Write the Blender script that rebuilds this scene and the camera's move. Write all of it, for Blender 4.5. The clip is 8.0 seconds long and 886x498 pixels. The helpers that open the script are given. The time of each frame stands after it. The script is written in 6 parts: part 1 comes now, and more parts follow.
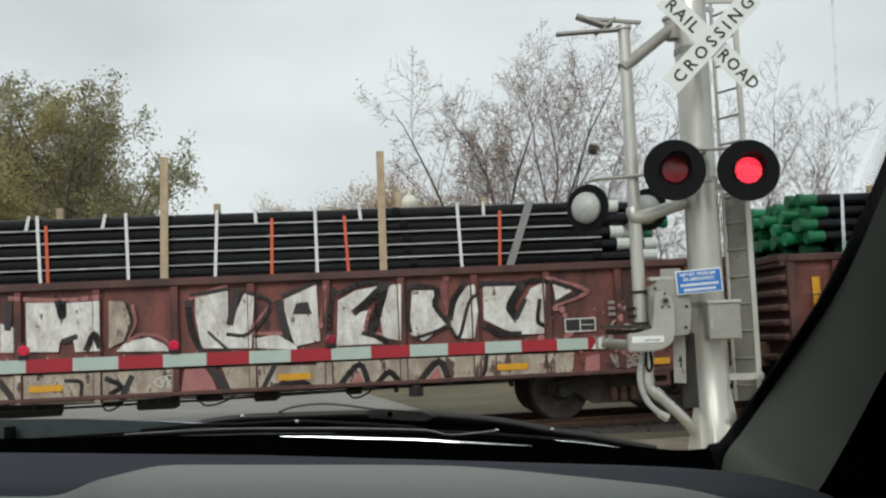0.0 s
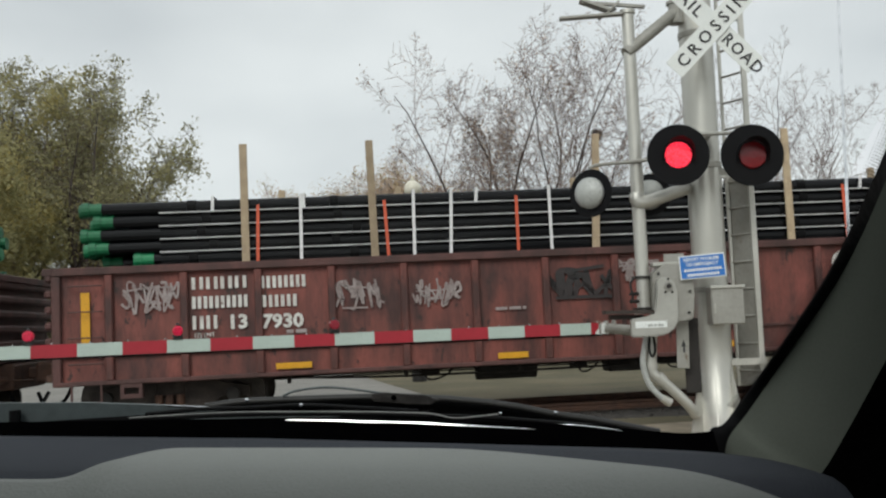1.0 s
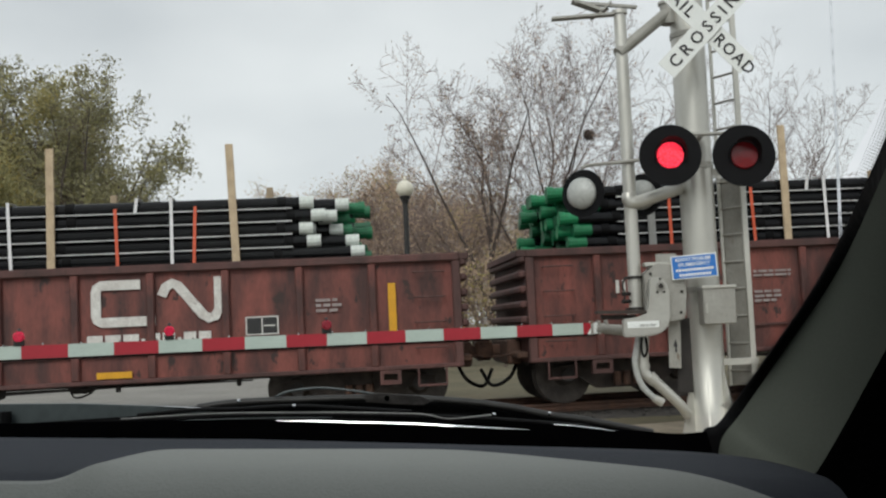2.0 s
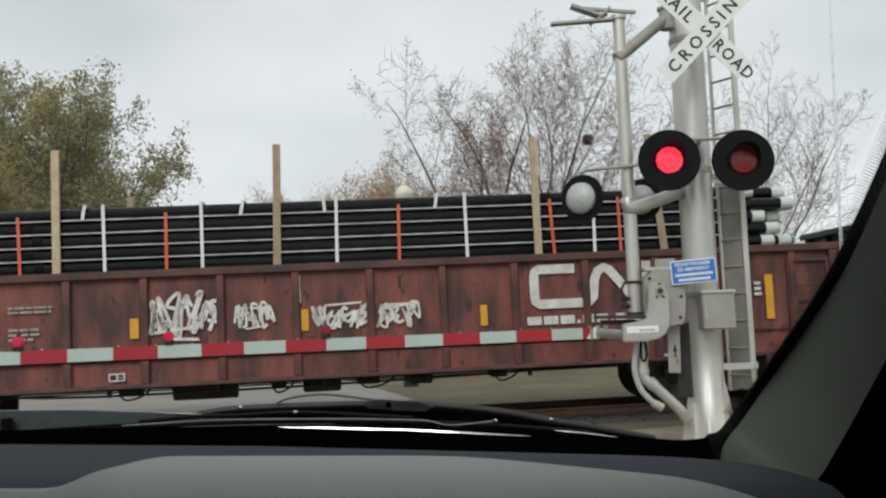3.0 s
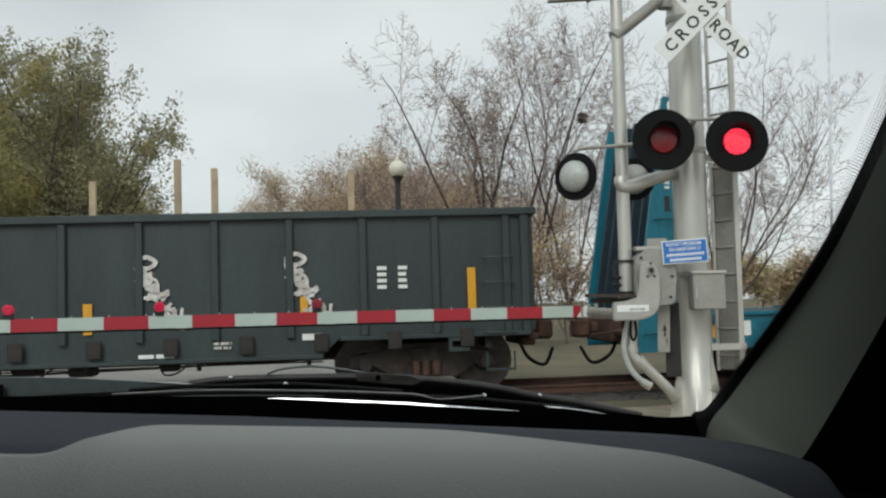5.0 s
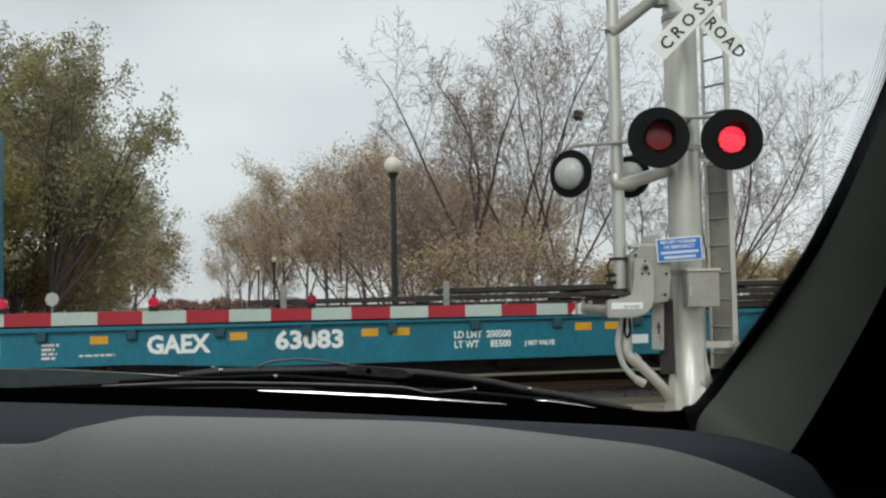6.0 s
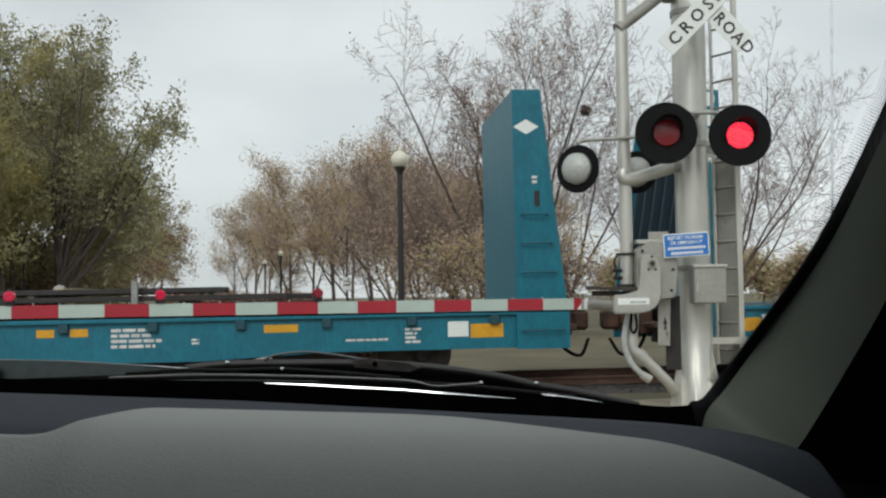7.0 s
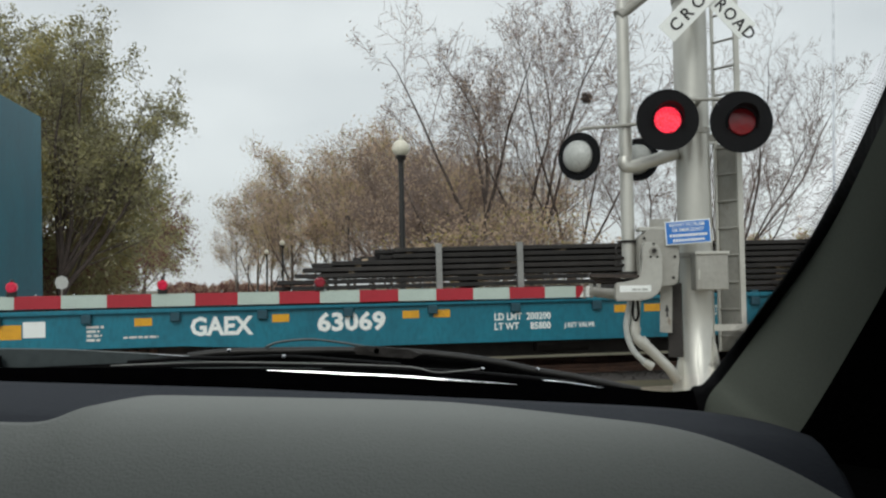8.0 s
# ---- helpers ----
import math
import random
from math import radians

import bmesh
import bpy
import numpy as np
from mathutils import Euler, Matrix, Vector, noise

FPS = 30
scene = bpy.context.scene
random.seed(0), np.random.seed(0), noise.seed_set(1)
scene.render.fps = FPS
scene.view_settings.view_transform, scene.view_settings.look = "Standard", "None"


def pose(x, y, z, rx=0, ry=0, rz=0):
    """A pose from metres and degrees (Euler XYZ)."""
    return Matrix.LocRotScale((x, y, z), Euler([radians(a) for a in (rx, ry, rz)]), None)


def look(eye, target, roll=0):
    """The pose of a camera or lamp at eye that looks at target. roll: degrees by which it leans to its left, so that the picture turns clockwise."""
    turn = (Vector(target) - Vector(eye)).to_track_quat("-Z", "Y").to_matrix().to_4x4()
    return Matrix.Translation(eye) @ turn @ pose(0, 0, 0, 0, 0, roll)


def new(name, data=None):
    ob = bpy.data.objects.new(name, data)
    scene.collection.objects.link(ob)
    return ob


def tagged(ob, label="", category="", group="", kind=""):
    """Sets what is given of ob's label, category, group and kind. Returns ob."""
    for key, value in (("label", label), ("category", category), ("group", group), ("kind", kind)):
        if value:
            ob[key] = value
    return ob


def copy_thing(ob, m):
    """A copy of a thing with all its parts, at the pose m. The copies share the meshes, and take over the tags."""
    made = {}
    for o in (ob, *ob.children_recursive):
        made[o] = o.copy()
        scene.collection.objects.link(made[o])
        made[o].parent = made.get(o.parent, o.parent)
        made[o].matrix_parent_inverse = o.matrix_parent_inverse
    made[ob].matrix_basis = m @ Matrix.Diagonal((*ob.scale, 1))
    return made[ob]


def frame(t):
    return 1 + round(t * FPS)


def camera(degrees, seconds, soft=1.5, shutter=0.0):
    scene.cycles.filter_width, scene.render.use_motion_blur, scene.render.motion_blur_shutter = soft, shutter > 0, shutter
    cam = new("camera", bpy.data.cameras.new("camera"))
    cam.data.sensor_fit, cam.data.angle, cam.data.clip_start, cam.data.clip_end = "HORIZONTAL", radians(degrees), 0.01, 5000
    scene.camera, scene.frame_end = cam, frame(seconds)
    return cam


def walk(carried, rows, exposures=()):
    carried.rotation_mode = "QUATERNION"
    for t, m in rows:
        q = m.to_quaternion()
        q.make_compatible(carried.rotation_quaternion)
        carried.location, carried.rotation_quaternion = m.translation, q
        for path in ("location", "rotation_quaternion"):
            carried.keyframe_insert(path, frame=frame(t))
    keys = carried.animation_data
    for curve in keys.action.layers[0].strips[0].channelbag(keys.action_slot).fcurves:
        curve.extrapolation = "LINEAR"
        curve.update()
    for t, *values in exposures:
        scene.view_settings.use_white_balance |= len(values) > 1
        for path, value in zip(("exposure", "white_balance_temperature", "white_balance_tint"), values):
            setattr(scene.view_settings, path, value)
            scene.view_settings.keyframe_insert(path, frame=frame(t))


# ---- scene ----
cam = camera(48.9, 8.0, soft=2.3)
EYE = [
    (0.0, 0.0048, 0.0003, 1.3498, 1.219, 5.304, 2.180), (0.5, 0.0051, -0.0028, 1.3493, 1.203, 5.087, 2.374),
    (1.0, 0.0043, 0.0012, 1.3479, 1.411, 4.468, 2.237), (1.5, 0.0040, 0.0039, 1.3479, 1.083, 4.386, 2.173),
    (3.0, 0.0007, 0.0035, 1.3499, 0.904, 4.733, 2.302), (3.5, 0.0, 0.0, 1.3500, 1.300, 4.800, 2.299),
    (4.0, -0.0020, -0.0032, 1.3528, 1.514, 4.710, 2.057), (4.5, -0.0028, 0.0036, 1.3521, 1.173, 3.515, 2.085),
    (4.7, -0.0015, 0.0001, 1.3509, 0.861, 3.413, 1.721), (5.8, 0.0048, 0.0071, 1.3447, -0.082, 2.919, 1.018),
    (6.0, 0.0052, 0.0017, 1.3449, 0.074, 3.107, 1.030), (6.5, 0.0045, 0.0041, 1.3444, 0.212, 2.966, 0.927),
    (7.0, 0.0045, 0.0035, 1.3440, 0.438, 2.794, 0.695), (7.5, 0.0048, 0.0025, 1.3435, 0.433, 2.344, 0.819),
    (8.0, 0.0052, 0.0047, 1.3417, 0.550, 2.135, 1.027)]
walk(cam, [(t, pose(x, y, z, 90 + p, r, w)) for t, x, y, z, w, p, r in EYE], exposures=[(0, 0.14, 6400, 6), (1.5, 0.08, 6400, 7), (3.5, 0.14, 6400, 8), (4.5, 0.08, 6350, 5), (6, 0.08, 6350, 6), (8, 0.08, 6350, 6)])

# ---- light: overcast sky, wide soft sun ----
world = bpy.data.worlds.new("world")
scene.world = world
world.use_nodes = True
wn, wl = world.node_tree.nodes, world.node_tree.links
sky = wn.new("ShaderNodeTexSky")
sky.sky_type, sky.sun_disc = "NISHITA", False
sky.sun_elevation, sky.sun_rotation = radians(40), radians(-166)
coord = wn.new("ShaderNodeTexCoord")
cloud = wn.new("ShaderNodeTexNoise")
cloud.inputs["Scale"].default_value, cloud.inputs["Detail"].default_value = 2.2, 5
stretch = wn.new("ShaderNodeMapping")
stretch.inputs["Scale"].default_value = (1, 1, 2.5)
wl.new(coord.outputs["Generated"], stretch.inputs["Vector"])
wl.new(stretch.outputs["Vector"], cloud.inputs["Vector"])
ramp = wn.new("ShaderNodeValToRGB")
ramp.color_ramp.elements[0].position, ramp.color_ramp.elements[1].position = 0.32, 0.68
ramp.color_ramp.elements[0].color, ramp.color_ramp.elements[1].color = (5.9, 6.05, 6.25, 1), (8.3, 8.35, 8.4, 1)
wl.new(cloud.outputs["Fac"], ramp.inputs["Fac"])
mix = wn.new("ShaderNodeMix")
mix.data_type = "RGBA"
mix.inputs["Factor"].default_value = 0.93
wl.new(sky.outputs["Color"], mix.inputs[6])
wl.new(ramp.outputs["Color"], mix.inputs[7])
wl.new(mix.outputs[2], wn["Background"].inputs["Color"])
wn["Background"].inputs["Strength"].default_value = 0.1
sun = new("sun", bpy.data.lights.new("sun", "SUN"))
sun.data.energy, sun.data.angle, sun.data.color = 1.5, radians(30), (1, 0.97, 0.93)
sun.matrix_world = look((0, 0, 50), (14, 58, 0))


# ---- materials ----
def material(name, color, rough=0.6, metal=0.0, dark=None, scale=4.0, amount=0.5, bump=0.15, fine=60.0, per_object=0.0, spec=0.5, streak=1.0, grain=0.35, chips=None, chip_scale=9.0, chip_at=0.60):
    """A surface with stains at one scale and grain at a finer one."""
    m = bpy.data.materials.new(name)
    m.use_nodes = True
    n, l = m.node_tree.nodes, m.node_tree.links
    b = n["Principled BSDF"]
    b.inputs["Roughness"].default_value, b.inputs["Metallic"].default_value = rough, metal
    b.inputs["Specular IOR Level"].default_value = spec
    tc = n.new("ShaderNodeTexCoord")
    big, small = n.new("ShaderNodeTexNoise"), n.new("ShaderNodeTexNoise")
    big.inputs["Scale"].default_value, big.inputs["Detail"].default_value = scale, 6
    small.inputs["Scale"].default_value, small.inputs["Detail"].default_value = fine, 4
    mp = n.new("ShaderNodeMapping")
    mp.inputs["Scale"].default_value = (1, 1, streak)
    l.new(tc.outputs["Object"], mp.inputs["Vector"])
    for k in (big, small):
        l.new(mp.outputs["Vector"], k.inputs["Vector"])
    dark = dark or tuple(c * 0.55 for c in color)
    r = n.new("ShaderNodeValToRGB")
    r.color_ramp.elements[0].position, r.color_ramp.elements[1].position = 0.35, 0.65
    r.color_ramp.elements[0].color, r.color_ramp.elements[1].color = (*dark, 1), (*color, 1)
    l.new(big.outputs["Fac"], r.inputs["Fac"])
    mx = n.new("ShaderNodeMix")
    mx.data_type = "RGBA"
    mx.inputs["Factor"].default_value = amount
    mx.inputs[6].default_value = (*color, 1)
    l.new(r.outputs["Color"], mx.inputs[7])
    g = n.new("ShaderNodeMix")
    g.data_type, g.blend_type = "RGBA", "MULTIPLY"
    g.inputs["Factor"].default_value = grain
    l.new(mx.outputs[2], g.inputs[6])
    sr = n.new("ShaderNodeValToRGB")
    sr.color_ramp.elements[0].position, sr.color_ramp.elements[1].position = 0.3, 0.6
    sr.color_ramp.elements[0].color = (0.35, 0.35, 0.35, 1)
    l.new(small.outputs["Fac"], sr.inputs["Fac"])
    l.new(sr.outputs["Color"], g.inputs[7])
    out = g.outputs[2]
    if chips:
        # worn spots and runs where the coat has gone
        worn, run, cut, over = n.new("ShaderNodeTexNoise"), n.new("ShaderNodeMapping"), n.new("ShaderNodeValToRGB"), n.new("ShaderNodeMix")
        worn.inputs["Scale"].default_value, worn.inputs["Detail"].default_value, worn.inputs["Roughness"].default_value = chip_scale, 9, 0.68
        run.inputs["Scale"].default_value = (1, 1, 0.55)
        l.new(tc.outputs["Object"], run.inputs["Vector"])
        l.new(run.outputs["Vector"], worn.inputs["Vector"])
        cut.color_ramp.elements[0].position, cut.color_ramp.elements[1].position = chip_at, chip_at + 0.05
        l.new(worn.outputs["Fac"], cut.inputs["Fac"])
        over.data_type = "RGBA"
        l.new(cut.outputs["Color"], over.inputs["Factor"])
        l.new(out, over.inputs[6])
        over.inputs[7].default_value = (*chips, 1)
        out = over.outputs[2]
    if per_object:
        info, hs = n.new("ShaderNodeObjectInfo"), n.new("ShaderNodeHueSaturation")
        mr = n.new("ShaderNodeMapRange")
        mr.inputs["To Min"].default_value, mr.inputs["To Max"].default_value = 1 - per_object, 1 + per_object
        l.new(info.outputs["Random"], mr.inputs["Value"])
        l.new(mr.outputs["Result"], hs.inputs["Value"])
        l.new(out, hs.inputs["Color"])
        out = hs.outputs["Color"]
    l.new(out, b.inputs["Base Color"])
    bp = n.new("ShaderNodeBump")
    bp.inputs["Strength"].default_value, bp.inputs["Distance"].default_value = bump, 0.02
    l.new(small.outputs["Fac"], bp.inputs["Height"])
    l.new(bp.outputs["Normal"], b.inputs["Normal"])
    return m


def leafy(name, color, dark):
    """Thin leaves that let some light through."""
    m = material(name, color, 0.7, 0, dark, 0.6, 0.8, 0.1, 12)
    n, l = m.node_tree.nodes, m.node_tree.links
    tr, mx = n.new("ShaderNodeBsdfTranslucent"), n.new("ShaderNodeMixShader")
    b = n["Principled BSDF"]
    l.new(b.inputs["Base Color"].links[0].from_socket, tr.inputs["Color"])
    mx.inputs["Fac"].default_value = 0.45
    l.new(b.outputs[0], mx.inputs[1]), l.new(tr.outputs[0], mx.inputs[2])
    l.new(mx.outputs[0], n["Material Output"].inputs["Surface"])
    return m


def glow(name, color, strength, base=(0.3, 0.01, 0.02)):
    m = bpy.data.materials.new(name)
    m.use_nodes = True
    n, l = m.node_tree.nodes, m.node_tree.links
    b = n["Principled BSDF"]
    b.inputs["Base Color"].default_value = (*base, 1)
    b.inputs["Roughness"].default_value = 0.15
    v = n.new("ShaderNodeTexVoronoi")
    v.inputs["Scale"].default_value = 55
    tc = n.new("ShaderNodeTexCoord")
    l.new(tc.outputs["Object"], v.inputs["Vector"])
    mr = n.new("ShaderNodeMapRange")
    mr.inputs["To Min"].default_value, mr.inputs["To Max"].default_value = strength * 1.6, strength * 0.4
    mr.inputs["From Max"].default_value = 0.7
    l.new(v.outputs["Distance"], mr.inputs["Value"])
    b.inputs["Emission Color"].default_value = (*color, 1)
    l.new(mr.outputs["Result"], b.inputs["Emission Strength"])
    return m


M = dict(
    maroon=material("oxide_red_paint", (0.222, 0.064, 0.049), 0.62, 0, (0.052, 0.022, 0.019), 2.8, 0.95, 0.2, 30, streak=0.3, chips=(0.035, 0.018, 0.015), chip_scale=5.0, chip_at=0.59),
    maroon_dark=material("rusty_oxide_paint", (0.115, 0.048, 0.042), 0.7, 0, (0.045, 0.025, 0.022), 3, 0.8, 0.25, 30, streak=0.4),
    green_black=material("green_black_paint", (0.036, 0.052, 0.052), 0.45, 0, (0.018, 0.027, 0.028), 1.8, 0.7, 0.12, 30, streak=0.3),
    teal=material("teal_paint", (0.006, 0.155, 0.222), 0.42, 0, (0.005, 0.105, 0.158), 2.0, 0.6, 0.08, 25, streak=0.4),
    teal_dark=material("grimy_teal_paint", (0.012, 0.10, 0.14), 0.6, 0, (0.008, 0.03, 0.045), 3, 0.7, 0.15, 30),
    steel_dark=material("grimy_steel", (0.035, 0.030, 0.027), 0.7, 0.2, (0.012, 0.011, 0.010), 6, 0.7, 0.3, 40),
    truck_steel=material("brown_grimy_cast_steel", (0.062, 0.046, 0.038), 0.75, 0.1, (0.02, 0.016, 0.014), 7, 0.7, 0.3, 40),
    layer_strip=material("pale_grey_plastic_strip", (0.62, 0.62, 0.62), 0.5, 0, (0.26, 0.26, 0.26), 3, 0.8, 0.05, 40),
    rust=material("rust_brown_steel", (0.11, 0.055, 0.035), 0.8, 0.1, (0.045, 0.026, 0.02), 6, 0.7, 0.3, 40),
    wheel=material("worn_wheel_steel", (0.10, 0.085, 0.075), 0.5, 0.6, (0.035, 0.03, 0.028), 5, 0.7, 0.2, 40),
    pipe=material("black_pipe_coating", (0.004, 0.0043, 0.0052), 0.24, 0, (0.0025, 0.0028, 0.0032), 3, 0.5, 0.03, 40, 0.3, spec=0.24),
    cap_green=material("green_plastic_cap", (0.008, 0.16, 0.06), 0.5, 0, (0.004, 0.07, 0.03), 5, 0.5, 0.1, 40, 0.45),
    cap_white=material("white_collar", (0.62, 0.66, 0.62), 0.5, 0, None, 5, 0.3, 0.1, 40),
    strap_white=material("white_strap", (0.78, 0.78, 0.78), 0.5, 0, (0.6, 0.6, 0.6), 8, 0.3, 0.1, 60),
    strap_orange=material("orange_strap", (0.68, 0.11, 0.045), 0.5, 0, (0.4, 0.07, 0.03), 8, 0.3, 0.1, 60),
    timber=material("pale_timber", (0.46, 0.36, 0.24), 0.8, 0, (0.28, 0.21, 0.14), 5, 0.6, 0.3, 50, 0.3),
    yellow=material("yellow_reflective", (0.72, 0.36, 0.015), 0.4, 0, (0.5, 0.25, 0.02), 6, 0.4, 0.05, 50),
    lettering=material("white_lettering", (0.70, 0.69, 0.65), 0.6, 0, (0.42, 0.37, 0.34), 7, 0.5, 0.05, 45, chips=(0.12, 0.05, 0.04), chip_scale=11.0, chip_at=0.62),
    graffiti_white=material("white_spray_paint", (0.76, 0.75, 0.71), 0.6, 0, (0.46, 0.41, 0.38), 7, 0.75, 0.08, 30, streak=0.5, chips=(0.13, 0.075, 0.06), chip_scale=6.0, chip_at=0.60),
    graffiti_black=material("black_spray_paint", (0.022, 0.02, 0.02), 0.6, 0, (0.05, 0.03, 0.03), 4, 0.5, 0.05, 30),
    graffiti_pink=material("pink_spray_paint", (0.42, 0.17, 0.16), 0.6, 0, (0.24, 0.09, 0.085), 4, 0.5, 0.05, 30),
    graffiti_tan=material("faded_cream_spray_paint", (0.50, 0.44, 0.35), 0.65, 0, (0.24, 0.18, 0.14), 5, 0.85, 0.1, 30, streak=0.5, chips=(0.09, 0.05, 0.04), chip_scale=5.0, chip_at=0.55),
    graffiti_thin=material("thin_grey_spray_paint", (0.36, 0.31, 0.30), 0.6, 0, (0.22, 0.16, 0.15), 6, 0.7, 0.08, 40),
    bars=material("stacked_dark_bars", (0.032, 0.028, 0.026), 0.6, 0.3, (0.014, 0.012, 0.012), 5, 0.6, 0.1, 40, 0.35),
    stake_grey=material("grey_stake", (0.30, 0.30, 0.29), 0.6, 0.3, None, 5, 0.4, 0.1, 40),
    silver=material("aluminium_paint", (0.57, 0.56, 0.515), 0.40, 0.6, (0.43, 0.42, 0.38), 2.5, 0.5, 0.03, 25, streak=0.5, grain=0.08),
    silver_dull=material("weathered_aluminium", (0.36, 0.352, 0.322), 0.5, 0.3, (0.25, 0.24, 0.21), 4, 0.6, 0.08, 30, grain=0.2, chips=(0.17, 0.13, 0.09), chip_scale=7.0, chip_at=0.63),
    hub_grey=material("grey_cast_aluminium", (0.44, 0.435, 0.40), 0.45, 0.3, (0.34, 0.33, 0.30), 4, 0.6, 0.06, 30, grain=0.15, chips=(0.20, 0.16, 0.12), chip_scale=8.0, chip_at=0.66),
    navy=material("dark_blue_grime", (0.006, 0.028, 0.046), 0.6, 0, (0.004, 0.012, 0.02), 3, 0.6, 0.1, 30),
    white_sign=material("white_sign_sheet", (0.78, 0.80, 0.78), 0.45, 0, (0.66, 0.68, 0.66), 4, 0.4, 0.03, 40, grain=0.1),
    black_letter=material("black_lettering", (0.02, 0.02, 0.02), 0.5, 0, None, 5, 0.3, 0.02, 40),
    black_disc=material("matt_black_disc", (0.006, 0.006, 0.007), 0.7, 0, None, 5, 0.5, 0.05, 40, spec=0.15),
    grey_dome=material("grey_lamp_housing", (0.45, 0.46, 0.44), 0.4, 0, (0.32, 0.33, 0.31), 6, 0.5, 0.05, 40),
    blue_sign=material("blue_sign_sheet", (0.02, 0.16, 0.52), 0.45, 0, (0.015, 0.12, 0.42), 6, 0.3, 0.03, 40, grain=0.1),
    arm_white=material("gate_white_sheeting", (0.44, 0.52, 0.47), 0.45, 0, (0.35, 0.41, 0.37), 5, 0.4, 0.04, 40, grain=0.1),
    arm_red=material("gate_red_sheeting", (0.36, 0.016, 0.03), 0.45, 0, (0.26, 0.012, 0.02), 5, 0.4, 0.04, 40, grain=0.1),
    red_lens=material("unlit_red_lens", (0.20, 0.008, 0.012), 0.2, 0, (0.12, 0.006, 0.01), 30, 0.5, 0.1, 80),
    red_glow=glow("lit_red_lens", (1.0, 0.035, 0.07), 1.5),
    red_lamp=glow("lit_red_arm_lamp", (1.0, 0.02, 0.10), 0.27, (0.3, 0.008, 0.025)),
    red_faint=glow("faint_red_arm_lamp", (1.0, 0.02, 0.06), 0.06, (0.16, 0.006, 0.016)),
    asphalt=material("worn_asphalt", (0.27, 0.255, 0.23), 0.8, 0, (0.19, 0.18, 0.165), 0.7, 0.7, 0.3, 30),
    concrete=material("pale_concrete", (0.24, 0.22, 0.19), 0.8, 0, (0.17, 0.155, 0.13), 1.5, 0.6, 0.2, 30),
    sand=material("sandy_gravel", (0.34, 0.29, 0.21), 0.95, 0, (0.17, 0.14, 0.10), 3, 0.7, 0.4, 40),
    dirt=material("dry_grass_and_dirt", (0.15, 0.125, 0.075), 0.95, 0, (0.075, 0.07, 0.038), 0.5, 0.8, 0.5, 15),
    ballast=material("dark_ballast", (0.075, 0.066, 0.058), 0.95, 0, (0.03, 0.026, 0.024), 9, 0.8, 0.8, 25),
    bark=material("grey_brown_bark", (0.14, 0.11, 0.09), 0.9, 0, (0.075, 0.06, 0.05), 4, 0.7, 0.3, 25),
    bark_dark=material("dark_brown_bark", (0.085, 0.064, 0.056), 0.9, 0, (0.045, 0.035, 0.03), 4, 0.7, 0.3, 25),
    twig=material("brown_twigs", (0.26, 0.195, 0.17), 0.9, 0, (0.15, 0.115, 0.10), 2, 0.6, 0.1, 25),
    leaf_olive=leafy("olive_leaves", (0.47, 0.43, 0.21), (0.30, 0.29, 0.14)),
    leaf_dull=leafy("dull_grey_green_leaves", (0.34, 0.32, 0.19), (0.20, 0.19, 0.11)),
    leaf_brown=leafy("dry_brown_leaves", (0.60, 0.44, 0.31), (0.42, 0.31, 0.23)),
    leaf_dry=leafy("dark_dry_leaves", (0.26, 0.19, 0.15), (0.15, 0.11, 0.09)),
    leaf_yellow=leafy("yellow_green_leaves", (0.46, 0.39, 0.14), (0.31, 0.25, 0.10)),
    leaf_red=leafy("dull_red_leaves", (0.25, 0.09, 0.09), (0.15, 0.07, 0.06)),
    lamp_black=material("black_lamp_post", (0.022, 0.021, 0.02), 0.5, 0.2, None, 5, 0.4, 0.05, 40),
    globe=material("white_lamp_globe", (0.72, 0.69, 0.58), 0.3, 0, (0.62, 0.58, 0.46), 5, 0.3, 0.02, 40),
    dash=material("dark_blue_grey_plastic", (0.030, 0.034, 0.043), 0.85, 0, (0.024, 0.027, 0.034), 8, 0.4, 0.2, 400, spec=0.2, grain=0.1),
    pad=material("grey_grained_plastic", (0.25, 0.26, 0.245), 0.75, 0, (0.21, 0.22, 0.205), 5, 0.4, 0.2, 420, spec=0.3, grain=0.1),
    rubber=material("black_rubber", (0.0035, 0.0035, 0.004), 0.6, 0, None, 8, 0.4, 0.1, 90, spec=0.12),
    arm_grey=material("grey_green_paint", (0.07, 0.085, 0.088), 0.4, 0, None, 8, 0.3, 0.05, 90),
    gloss_black=material("black_glass_border", (0.0012, 0.0012, 0.0014), 0.8, 0, None, 8, 0.4, 0.02, 60, spec=0.0),
    pillar=material("grey_green_trim", (0.122, 0.132, 0.110), 0.9, 0, (0.10, 0.108, 0.09), 6, 0.4, 0.04, 350, spec=0.1, grain=0.1),
    # near black: the cabin's shade is put into this colour
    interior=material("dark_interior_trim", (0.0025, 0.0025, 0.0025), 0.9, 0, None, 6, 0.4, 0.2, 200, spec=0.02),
    chrome=material("bright_rivet", (0.85, 0.86, 0.88), 0.15, 1.0, None, 8, 0.1, 0.0, 60),
)
pane = bpy.data.materials.new("windscreen_glass")
pane.use_nodes = True
pn, pl = pane.node_tree.nodes, pane.node_tree.links
clear, shine, blend = pn.new("ShaderNodeBsdfTransparent"), pn.new("ShaderNodeBsdfGlossy"), pn.new("ShaderNodeMixShader")
clear.inputs["Color"].default_value, shine.inputs["Roughness"].default_value = (0.97, 0.985, 0.975, 1), 0.02
blend.inputs["Fac"].default_value = 0.015
pl.new(clear.outputs[0], blend.inputs[1]), pl.new(shine.outputs[0], blend.inputs[2])
